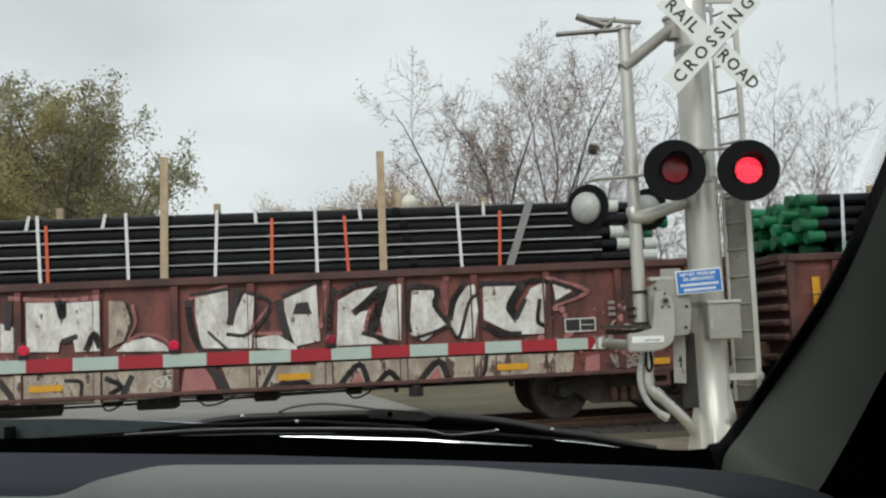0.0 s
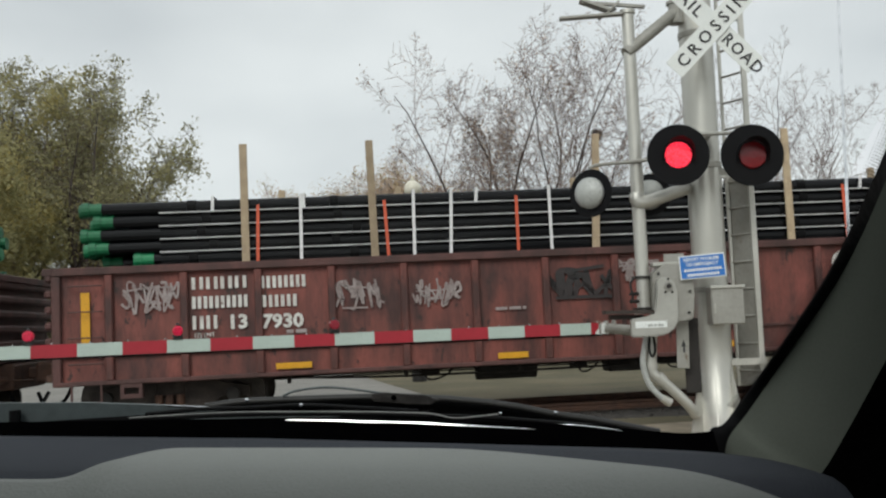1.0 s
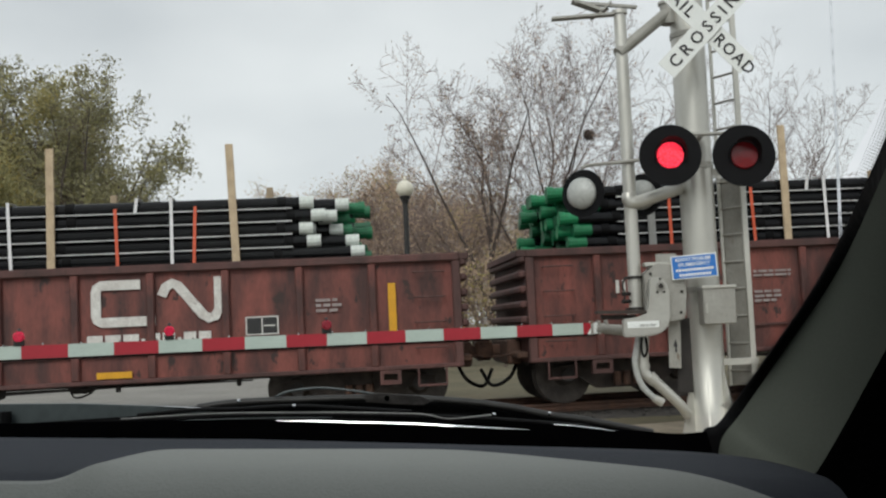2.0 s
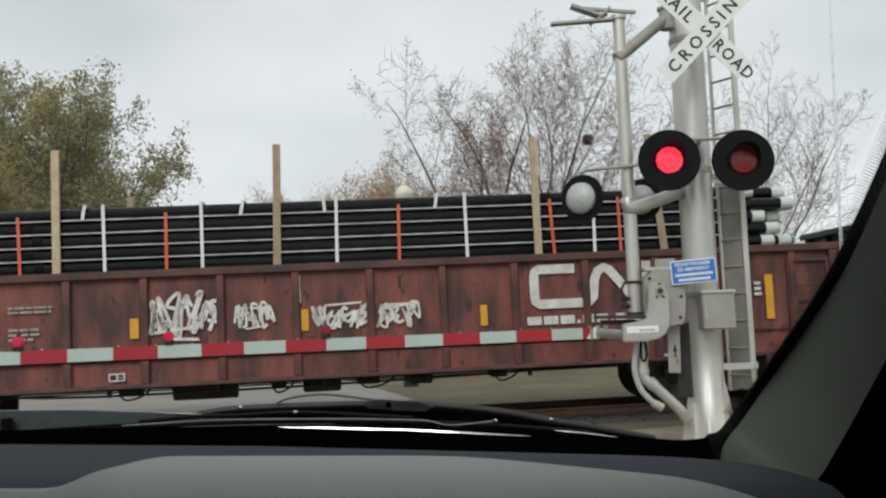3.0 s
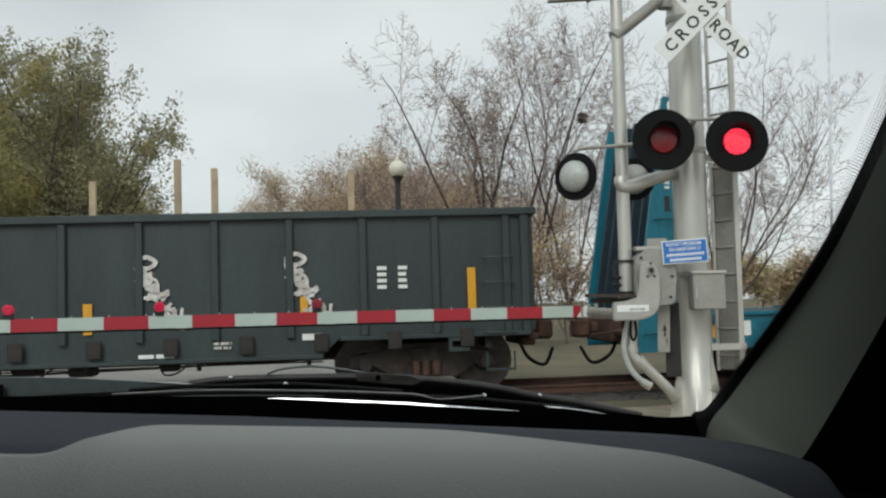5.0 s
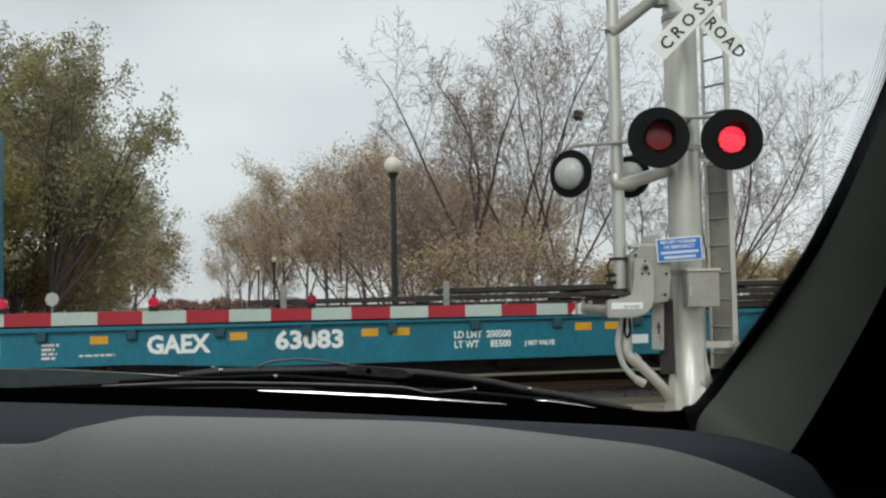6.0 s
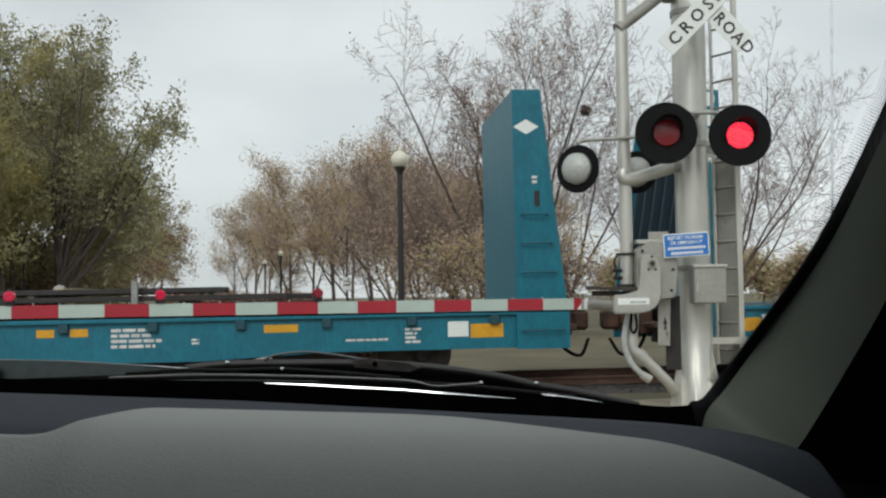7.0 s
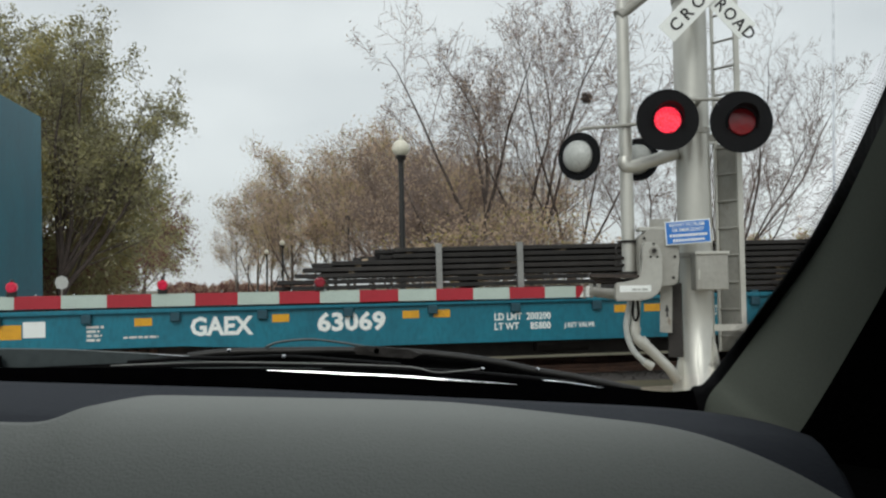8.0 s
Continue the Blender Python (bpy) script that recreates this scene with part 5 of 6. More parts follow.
    tube(bm, [(-0.215, -0.06, 4.58), (-0.215, -0.06, 4.84)], 0.085, 14)
    tube(bm, [(-0.215, -0.06, 4.80), (-0.215, -0.06, 4.83)], 0.105, 14)
    part("brace", bm, M["silver_dull"], s, "weathered steel brace")
    bm = fresh()
    tube(bm, bent([(-0.80, -0.25, 2.68), (-0.795, -0.26, 2.60), (-0.70, -0.24, 2.585), (-0.2, -0.08, 2.74)], 6), 0.07, 16)
    part("elbow", bm, M["silver"], s, smooth=True)
    bm = fresh()
    tube(bm, bent([(-1.31, -0.40, 2.95), (-1.2, -0.36, 2.99), (-0.8, -0.3, 3.02), (-0.6, -0.3, 3.04)], 4), 0.02, 8)
    part("lamp_arm", bm, M["silver_dull"], s)
    bm = fresh()
    arrow_box(bm, (-1.53, -0.25, 4.635), (-0.85, -0.25, 4.66), 0.10, 0.025)
    arrow_box(bm, (-1.30, -0.25, 4.83), (-0.98, -0.25, 4.70), 0.14, 0.03)
    arrow_box(bm, (-1.02, -0.26, 4.66), (-0.88, -0.26, 4.79), 0.10, 0.02)
    arrow_box(bm, (-1.28, -0.28, 4.80), (-0.60, -0.26, 4.725), 0.05, 0.03)
    arrow_box(bm, (-1.1, -0.2, 4.63), (-0.9, -0.2, 4.74), 0.03, 0.03)
    part("bracket_arm", bm, M["silver_dull"], s, "bent weathered bracket arms")
    # blue notice
    bm = fresh()
    box(bm, -0.235, 0.235, -0.006, 0.006, -0.125, 0.125, 0.004)
    sign = part("notice", bm, M["white_sign"], s, "blue emergency notice with white writing", at=pose(-0.19, -0.47, 1.855, 0, -3, -8))
    bm = fresh()
    box(bm, -0.223, 0.223, -0.009, -0.006, -0.113, 0.113)
    part("notice_panel", bm, M["blue_sign"], sign)
    writing("REPORT PROBLEM", 0.036, M["white_sign"], sign, pose(-0.19, -0.0105, 0.063), bold=0.0008, width=0.88)
    writing("OR EMERGENCY", 0.036, M["white_sign"], sign, pose(-0.165, -0.0105, 0.010), bold=0.0008, width=0.88)
    bm = fresh()
    for z, w in ((-0.03, 0.19), (-0.082, 0.16)):
        x = -w
        while x < w:
            box(bm, x, x + 0.022, -0.0115, -0.009, z - 0.014, z + 0.014)
            x += 0.03
    part("notice_line", bm, M["white_sign"], sign)
    # junction box
    bm = fresh()
    box(bm, -0.19, 0.15, -0.47, -0.22, 1.24, 1.64, 0.012)
    jb = part("junction_box", bm, M["silver_dull"], s, "grey metal junction box", at=pose(0.08, 0.02, 0))
    bm = fresh()
    box(bm, -0.20, 0.16, -0.49, -0.465, 1.62, 1.65, 0.004)
    box(bm, -0.165, -0.155, -0.482, -0.468, 1.36, 1.46)
    part("box_lid", bm, M["silver"], jb)
    return s


def crossing_gate():
    g = thing("crossing_gate", pose(*SIGNAL, 0), "lowered crossing gate with red and white striped arm", "crossing gate")
    # cast mechanism case on the mast's side, with the arm's elbow-shaped hub before it
    bm = fresh()
    prism(bm, [(-0.60, 1.30), (-0.60, 1.80), (-0.55, 1.84), (-0.47, 1.905), (-0.22, 1.88), (-0.18, 1.83), (-0.17, 1.58), (-0.19, 1.33), (-0.22, 1.30), (-0.36, 1.29)], -0.40, -0.12)
    bmesh.ops.bevel(bm, geom=bm.edges[:], offset=0.012, segments=2, affect="EDGES")
    case = part("mechanism_case", bm, M["silver_dull"], g, "grey cast metal mechanism case")
    bm = fresh()
    prism(bm, [(-0.868, 1.142), (-0.62, 1.142), (-0.52, 1.16), (-0.44, 1.20), (-0.395, 1.26), (-0.38, 1.34), (-0.37, 1.60), (-0.40, 1.70), (-0.46, 1.755), (-0.545, 1.76), (-0.578, 1.72), (-0.586, 1.45), (-0.61, 1.37), (-0.69, 1.345), (-0.868, 1.337)], -0.52, -0.40)
    bmesh.ops.bevel(bm, geom=bm.edges[:], offset=0.014, segments=2, affect="EDGES")
    hub = part("arm_hub", bm, M["hub_grey"], g, "silver elbow-shaped arm hub")
    bm = fresh()
    box(bm, -0.83, -0.50, -0.524, -0.52, 1.235, 1.305, 0.001)
    part("maker_label", bm, M["white_sign"], hub, "white worn label")
    bm = fresh()
    for x, w in ((-0.70, 0.05), (-0.64, 0.03), (-0.60, 0.06)):
        box(bm, x, x + w, -0.527, -0.524, 1.25, 1.272)
    part("label_mark", bm, M["grey_dome"], hub)
    bm = fresh()
    tube(bm, [(-0.465, -0.535, 1.663), (-0.465, -0.515, 1.663)], 0.048, 18)
    part("pivot_ring", bm, M["silver_dull"], hub)
    bm = fresh()
    tube(bm, [(-0.465, -0.555, 1.663), (-0.465, -0.53, 1.663)], 0.026, 8)
    part("pivot_bolt", bm, M["steel_dark"], hub)
    for x, z in ((-0.50, 1.60), (-0.43, 1.60), (-0.465, 1.735)):
        part("hub_bolt", tube(fresh(), [(x, -0.53, z), (x, -0.515, z)], 0.013, 8), M["steel_dark"], hub)
    for x, z in ((-0.24, 1.38), (-0.54, 1.80), (-0.24, 1.82), (-0.22, 1.60)):
        part("case_bolt", tube(fresh(), [(x, -0.415, z), (x, -0.395, z)], 0.016, 8), M["steel_dark"], case)
    bm = fresh()
    box(bm, -0.58, -0.30, -0.34, -0.16, 1.88, 1.925, 0.01)
    part("case_lid", bm, M["silver"], case)
    bm = fresh()
    box(bm, -0.42, -0.20, -0.14, -0.12, 1.50, 2.02, 0.004)
    part("back_plate", bm, M["silver_dull"], case)
    # plate that hangs below the case, and the dark plate behind it
    bm = fresh()
    prism(bm, [(-0.365, 0.80), (-0.238, 0.79), (-0.222, 1.29), (-0.352, 1.29)], -0.262, -0.25)
    hang = part("hanging_plate", bm, M["silver_dull"], g, "pale plate with a dark arrow mark")
    bm = fresh()
    prism(bm, [(-0.312, 1.02), (-0.285, 1.10), (-0.262, 1.02), (-0.278, 1.02), (-0.272, 0.96), (-0.296, 0.96), (-0.292, 1.02)], -0.266, -0.262)
    part("plate_mark", bm, M["black_letter"], hang)
    bm = fresh()
    box(bm, -0.25, -0.09, -0.13, -0.10, 0.52, 1.32, 0.006)
    part("mast_bracket", bm, M["steel_dark"], g, "dark plate beside the mast")
    # flat plate over the arm's end
    bm = fresh()
    arrow_box(bm, (-1.135, -0.42, 1.415), (-0.62, -0.40, 1.40), 0.18, 0.035)
    arrow_box(bm, (-1.08, -0.40, 1.36), (-0.72, -0.38, 1.35), 0.05, 0.05)
    part("counterweight_plate", bm, M["truck_steel"], g, "brown-grey flat plate")
    bm = fresh()
    tube(bm, [(-0.672, -0.2, 1.40), (-0.672, -0.2, 1.58)], 0.072, 16)
    tube(bm, [(-0.672, -0.2, 1.38), (-0.672, -0.2, 1.42)], 0.098, 16)
    part("post_foot", bm, M["silver"], g)
    bm = fresh()
    for z in (1.44, 1.775):
        tube(bm, [(-0.672, -0.2, z - 0.014), (-0.672, -0.2, z + 0.014)], 0.092, 16)
        arrow_box(bm, (-0.80, -0.27, z), (-0.55, -0.25, z - 0.006), 0.02, 0.02)
    tube(bm, bent([(-0.78, -0.28, 1.77), (-0.82, -0.29, 1.70), (-0.80, -0.29, 1.58), (-0.82, -0.28, 1.50)], 4), 0.012, 6)
    for z in (1.52, 1.60):
        tube(bm, [(-0.83, -0.30, z), (-0.74, -0.26, z)], 0.02, 8)
    part("clamp", bm, M["steel_dark"], g)
    # conduits down to the mast foot
    bm = fresh()
    tube(bm, bent([(-0.61, -0.24, 1.16), (-0.622, -0.24, 1.0), (-0.634, -0.24, 0.80), (-0.60, -0.24, 0.725), (-0.54, -0.235, 0.68), (-0.405, -0.22, 0.55), (-0.26, -0.20, 0.40), (-0.17, -0.15, 0.28)], 6), 0.056, 16)
    part("conduit", bm, M["silver"], g, "thick silver conduit", smooth=True)
    bm = fresh()
    tube(bm, [(-0.575, -0.237, 0.715), (-0.52, -0.232, 0.66)], 0.066, 16)
    tube(bm, [(-0.632, -0.24, 0.86), (-0.633, -0.24, 0.80)], 0.066, 16)
    part("conduit_coupling", bm, M["silver"], g)
    bm = fresh()
    tube(bm, bent([(-0.67, -0.27, 1.15), (-0.705, -0.28, 1.02), (-0.728, -0.28, 0.84), (-0.67, -0.28, 0.63), (-0.53, -0.28, 0.47)], 6), 0.032, 12)
    part("hose", bm, M["grey_dome"], g, "pale grey ribbed hose", smooth=True)
    bm = fresh()
    tube(bm, [(-0.55, -0.28, 0.49), (-0.46, -0.27, 0.435)], [0.042, 0.05], 12)
    part("hose_fitting", bm, M["silver"], g)
    bm = fresh()
    tube(bm, bent([(-0.61, -0.31, 1.15), (-0.60, -0.32, 1.0), (-0.635, -0.32, 0.93), (-0.66, -0.31, 1.0), (-0.65, -0.30, 1.14)], 5), 0.012, 6)
    part("cable", bm, M["rubber"], g)
    for o in g.children:
        o.matrix_basis = pose(-0.10, 0, 0) @ o.matrix_basis
    # striped arm
    step, h = 0.4064, 0.122
    base = Vector((1.001 - SIGNAL[0], 10.531 - SIGNAL[1], 1.308 - h))
    arm_at = Matrix.Translation(base) @ pose(0, 0, 0, 0, 0, 16.95)
    bm = fresh()
    box(bm, -19 * step, 0.62, 0.004, 0.045, 0.012, h - 0.012, 0.004)
    arm = part("gate_arm", bm, M["silver_dull"], g, "long tapered gate arm", at=arm_at)
    first = {}
    for k in range(20):
        x0 = -step * k if k else 0
        lo = -step * (k + 1)
        key = "arm_red" if k % 2 == 0 else "arm_white"
        if key not in first:
            bm = fresh()
            box(bm, 0, step, -0.004, 0.004, 0, h, 0.0015)
            first[key] = part("stripe", bm, M[key], arm, "red stripe" if k % 2 == 0 else "white stripe", at=pose(lo, 0, 0))
        else:
            again(first[key], pose(lo, 0, 0))
    bm = fresh()
    box(bm, 0, 0.36, -0.004, 0.004, 0, h, 0.0015)
    part("stripe", bm, M["arm_white"], arm, "white stripe")
    bm = fresh()
    prism(bm, [(0.36, 0), (0.36, h), (0.49, h), (0.40, 0)], -0.004, 0.004)
    part("stripe", bm, M["arm_red"], arm, "red stripe")
    bm = fresh()
    prism(bm, [(0.402, 0), (0.492, h), (0.53, h), (0.53, 0.0)], -0.004, 0.004)
    part("stripe", bm, M["white_sign"], arm, "white stripe")
    bm = fresh()
    for x in (0.46, 0.55, 0.64):
        box(bm, x - 0.012, x + 0.012, -0.02, 0.05, -0.01, h + 0.02, 0.003)
    tube(bm, [(0.52, 0.02, h / 2), (0.95, 0.0, h / 2 - 0.05)], [0.05, 0.065], 12)
    part("arm_clamp", bm, M["silver_dull"], arm)
    bolt = None
    for k in range(24):
        bm = fresh()
        if bolt is None:
            tube(bm, [(0, 0, h), (0, 0, h + 0.018)], 0.008, 6)
            bolt = part("bolt", bm, M["chrome"], arm, at=pose(0, 0.02, 0))
        else:
            bm.free()
            again(bolt, pose(-0.34 * k, 0.02, 0))
    for x, tone in ((-13.05 * step, "red_lamp"), (-9.75 * step, "red_lamp"), (-6.0 * step, "red_faint")):
        bm = fresh()
        box(bm, -0.045, 0.045, -0.02, 0.05, h, h + 0.035, 0.006)
        tube(bm, [(0, 0.015, h + 0.03), (0, 0.015, h + 0.05)], 0.05, 14)
        lamp = part("arm_lamp", bm, M["lamp_black"], arm, "red gate arm lamp", at=pose(x, 0, 0))
        bm = fresh()
        tube(bm, [(0, -0.045, h + 0.085), (0, -0.03, h + 0.085), (0, 0.06, h + 0.085), (0, 0.075, h + 0.085)], [0.035, 0.05, 0.05, 0.035], 16)
        part("lens", bm, M[tone], lamp)
        part("lens_cap", tube(fresh(), [(0, 0.0, h + 0.13), (0, 0.03, h + 0.15)], 0.016, 8), M["lamp_black"], lamp)
    bm = fresh()
    tube(bm, [(-19 * step, 0.03, -0.012), (0.5, 0.03, -0.012)], 0.008, 6)
    part("lamp_cable", bm, M["rubber"], arm)
    return g


railroad_signal()
crossing_gate()


# ---- street lamps and signs along the road ----
def street_lamp(at, h, label, r=0.21):
    lamp = thing("street_lamp", Matrix.Translation(at), label, "street lamp", "lamps along the road")
    bm = fresh()
    tube(bm, [(0, 0, -0.05), (0, 0, 0.35), (0, 0, 0.5), (0, 0, 0.9), (0, 0, h - 0.45), (0, 0, h - 0.35)], [0.19, 0.19, 0.12, 0.085, 0.07, 0.10], 14)
    part("post", bm, M["lamp_black"], lamp)
    bm = fresh()
    tube(bm, [(0, 0, h - 0.36), (0, 0, h - 0.28), (0, 0, h - 0.24)], [0.10, 0.15, 0.12], 16)
    part("fitter", bm, M["lamp_black"], lamp)
    bm = fresh()
    bmesh.ops.create_uvsphere(bm, u_segments=20, v_segments=14, radius=r, matrix=Matrix.Translation((0, 0, h - 0.06)))
    tube(bm, [(0, 0, h + r - 0.08), (0, 0, h + r - 0.02), (0, 0, h + r + 0.06)], [0.09, 0.04, 0.02], 10)
    part("globe", bm, M["globe"], lamp, "cream white globe", smooth=True)
    return lamp


street_lamp((-1.26, 25.0, 0), 4.95, "black street lamp post with a cream globe", 0.225)
for ac, al in ((6.0, 74), (6.0, 92), (6.0, 128), (6.0, 165), (-11.0, 68), (-11.0, 98), (-11.0, 130), (-11.0, 160), (-11.0, 210)):
    street_lamp(by_road(ac, al), 4.8, "black street lamp post with a cream globe")


def roadside_signs():
    s = thing("sign_post", pose(-5.5, 52, 0), "slim dark post with a small white sign", "sign post")
    bm = fresh()
    tube(bm, [(0, 0, -0.1), (0, 0, 5.0)], 0.06, 8)
    part("post", bm, M["lamp_black"], s)
    bm = fresh()
    box(bm, -0.26, 0.26, -0.09, -0.07, 1.75, 2.45, 0.01)
    part("sign_plate", bm, M["white_sign"], s, "white sign plate")
    bm = fresh()
    for z in (2.25, 2.05):
        box(bm, -0.16, 0.16, -0.096, -0.09, z - 0.06, z)
    part("sign_writing", bm, M["black_letter"], s)
    bm = fresh()
    box(bm, -0.14, 0.14, -0.14, 0.14, 4.9, 5.15, 0.03)
    part("lamp_head", bm, M["lamp_black"], s)
    o = thing("road_sign", pose(-20.9, 52, 0), "octagonal grey road sign seen from behind", "road sign")
    bm = fresh()
    tube(bm, [(0, -0.02, 1.85), (0, 0.0, 1.85)], 0.38, 8)
    part("sign_plate", bm, M["grey_dome"], o)
    bm = fresh()
    tube(bm, [(0, 0.04, -0.1), (0, 0.04, 2.2)], 0.035, 8)
    part("post", bm, M["silver_dull"], o)


roadside_signs()


# ---- trees ----
def grow(rnd, height, levels, spread, trunk_r, lean=0.1, split=(3, 5), droop=0.0, low=0.25):
    """Branches as tapered polylines: a list of (points, radii, level)."""
    out, tips = [], []

    def limb(p, d, length, r, level):
        n = 5 if level < 2 else 3
        pts, rad = [p.copy()], [r]
        cur = d.normalized()
        for k in range(n):
            wob = Vector((rnd.gauss(0, 1), rnd.gauss(0, 1), rnd.gauss(0, 0.7))) * (0.06 + 0.03 * level)
            cur = (cur + wob + Vector((0, 0, 0.06 - droop * level * 0.08))).normalized()
            pts.append(pts[-1] + cur * length / n)
            rad.append(r * (1 - 0.75 * (k + 1) / n))
        out.append((pts, rad, level))
        if level >= levels:
            tips.append((pts[-1], cur))
            tips.append((pts[len(pts) // 2], cur))
            return
        count = rnd.randint(*split) + (2 if level == 0 else 0)
        for i in range(count):
            f = (low if level == 0 else 0.2) + (1 - (low if level == 0 else 0.2)) * (i + rnd.random()) / count
            k = min(int(f * n), n - 1)
            q = pts[k].lerp(pts[k + 1], f * n - k)
            axis = cur.orthogonal()
            axis.rotate(Matrix.Rotation(rnd.uniform(0, 2 * math.pi), 3, cur))
            nd = (cur * math.cos(spread) + axis.normalized() * math.sin(spread) * rnd.uniform(0.7, 1.3) + Vector((0, 0, 0.12))).normalized()
            limb(q, nd, length * (rnd.uniform(0.7, 1.05) if level == 0 else rnd.uniform(0.42, 0.70)) * (1.15 - 0.45 * f), max(rad[k] * rnd.uniform(0.45, 0.65), 0.004), level + 1)

    limb(Vector((0, 0, -0.1)), Vector((rnd.uniform(-lean, lean), rnd.uniform(-lean, lean), 1)), height * 0.56, trunk_r, 0)
    return out, tips


def branch_mesh(name, limbs, mat, parent, least=0.008):
    vs, fs = [], []
    for pts, rad, level in limbs:
        seg = 8 if level == 0 else 5 if level == 1 else 3
        start = len(vs)
        for i, p in enumerate(pts):
            d = (pts[min(i + 1, len(pts) - 1)] - pts[max(i - 1, 0)]).normalized()
            s = d.orthogonal().normalized()
            u = d.cross(s)
            r = max(rad[i], least)
            for k in range(seg):
                a = 2 * math.pi * k / seg
                vs.append(p + (s * math.cos(a) + u * math.sin(a)) * r)
        for i in range(len(pts) - 1):
            for k in range(seg):
                a, b = start + i * seg + k, start + i * seg + (k + 1) % seg
                fs.append((a, b, b + seg, a + seg))
    me = bpy.data.meshes.new(name)
    me.from_pydata(vs, [], fs)
    me.materials.append(mat)
    ob = new(name, me)
    ob.parent = parent
    return ob


def leaf_mesh(name, rnd, tips, per, size, scatter, mats, parent, keep=1.0, down=0.0):
    vs, fs, ids = [], [], []
    for p, d in tips:
        if rnd.random() > keep:
            continue
        kind = rnd.randrange(len(mats))
        for _ in range(per):
            c = p + Vector((rnd.gauss(0, scatter), rnd.gauss(0, scatter), rnd.gauss(0, scatter) - down * rnd.random()))
            a = Vector((rnd.uniform(-1, 1), rnd.uniform(-1, 1), rnd.uniform(-1, 1))).normalized()
            b = a.orthogonal().normalized()
            s = size * rnd.uniform(0.6, 1.4)
            i = len(vs)
            vs += [c - a * s, c + b * s * 0.45 + a * s * 0.1, c + a * s, c - b * s * 0.45 - a * s * 0.1]
            fs.append((i, i + 1, i + 2, i + 3))
            ids.append(kind)
    me = bpy.data.meshes.new(name)
    me.from_pydata(vs, [], fs)
    for m in mats:
        me.materials.append(m)
    me.polygons.foreach_set("material_index", ids)
    ob = new(name, me)
    ob.parent = parent
    return ob


def tree(at, height, seed, label, levels=4, spread=0.75, trunk_r=None, leaves=None, twig="twig", split=(3, 5), least=0.008, droop=0.0, low=0.25, name="tree", category="tree", lean=0.1, k=1.0):
    rnd = random.Random(seed)
    t = thing(name, Matrix.Translation((at.x * k, at.y * k, at.z)) @ Matrix.Scale(k, 4), label, category, "trees beyond the tracks")
    limbs, tips = grow(rnd, height, levels, spread, trunk_r or height * 0.014, lean, split, droop, low)
    branch_mesh("trunk", [q for q in limbs if q[2] <= 1], M["bark"], t)
    crown = branch_mesh("crown", [q for q in limbs if q[2] > 1], M[twig], t, least)
    if leaves:
        per, size, scatter, mats, keep = leaves
        leaf_mesh("foliage", rnd, tips, per, size, scatter, [M[m] for m in mats], t, keep, droop * 0.3)
    return t


def fan(rnd, height, leaders, trunk_r, sides=9, droop=0.0, twigs=(4, 6)):
    """Arching leaders from a low fork, each with side branches, boughs and twigs.
    leaders: lean to x, lean to y, share of the height, share of the height at which it forks."""
    out, tips = [], []

    def limb(p, d, length, r, level, n, up, wob):
        pts, rad, cur = [p.copy()], [r], d.normalized()
        for k in range(n):
            cur = (cur + Vector((rnd.gauss(0, wob), rnd.gauss(0, wob), rnd.gauss(0, wob * 0.6) + up))).normalized()
            pts.append(pts[-1] + cur * length / n)
            rad.append(r * (1 - 0.85 * (k + 1) / n))
        out.append((pts, rad, level))
        return pts, rad

    def shoots(pts, rad, length, level, count, start):
        for i in range(count):
            f = min(0.98, start + (1 - start) * (i + rnd.random()) / count)
            n = len(pts) - 1
            k = min(int(f * n), n - 1)
            q = pts[k].lerp(pts[k + 1], f * n - k)
            d = (pts[k + 1] - pts[k]).normalized()
            side = d.orthogonal()
            side.rotate(Matrix.Rotation(rnd.uniform(0, 2 * math.pi), 3, d))
            a = rnd.uniform(0.45, 0.95) + 0.12 * (level - 2)
            nd = d * math.cos(a) + side.normalized() * math.sin(a)
            share = {2: rnd.uniform(0.34, 0.6), 3: rnd.uniform(0.35, 0.6), 4: rnd.uniform(0.4, 0.75)}[level]
            ln = length * share * (1.15 - 0.7 * f)
            p2, r2 = limb(q, nd, ln, max(rad[k] * rnd.uniform(0.4, 0.6), 0.004), level, 6 if level == 2 else 4 if level == 3 else 2, (0.07 if level == 2 else 0.03) - droop * (level - 1), 0.10)
            if level < 4:
                shoots(p2, r2, ln, level + 1, rnd.randint(6, 8) if level == 2 else rnd.randint(*twigs), 0.15)
            else:
                d2 = (p2[-1] - p2[-2]).normalized()
                tips.append((p2[-1], d2))
                tips.append((p2[1], d2))

    low = min(q[3] for q in leaders)
    limb(Vector((0, 0, -0.1)), Vector((0, 0, 1)), height * (max(q[3] for q in leaders) + 0.03), trunk_r, 0, 4, 0.0, 0.01)
    for tx, ty, share, z in leaders:
        ln = height * share * (1 - z)
        pts, rad = limb(Vector((0, 0, height * z)), Vector((tx, ty, 1)), ln, trunk_r * (0.7 if z > low else 0.85), 1, 12, 0.02, 0.085)
        shoots(pts, rad, ln, 2, sides, 0.16)
        tips.append((pts[-1], Vector((0, 0, 1))))
    return out, tips


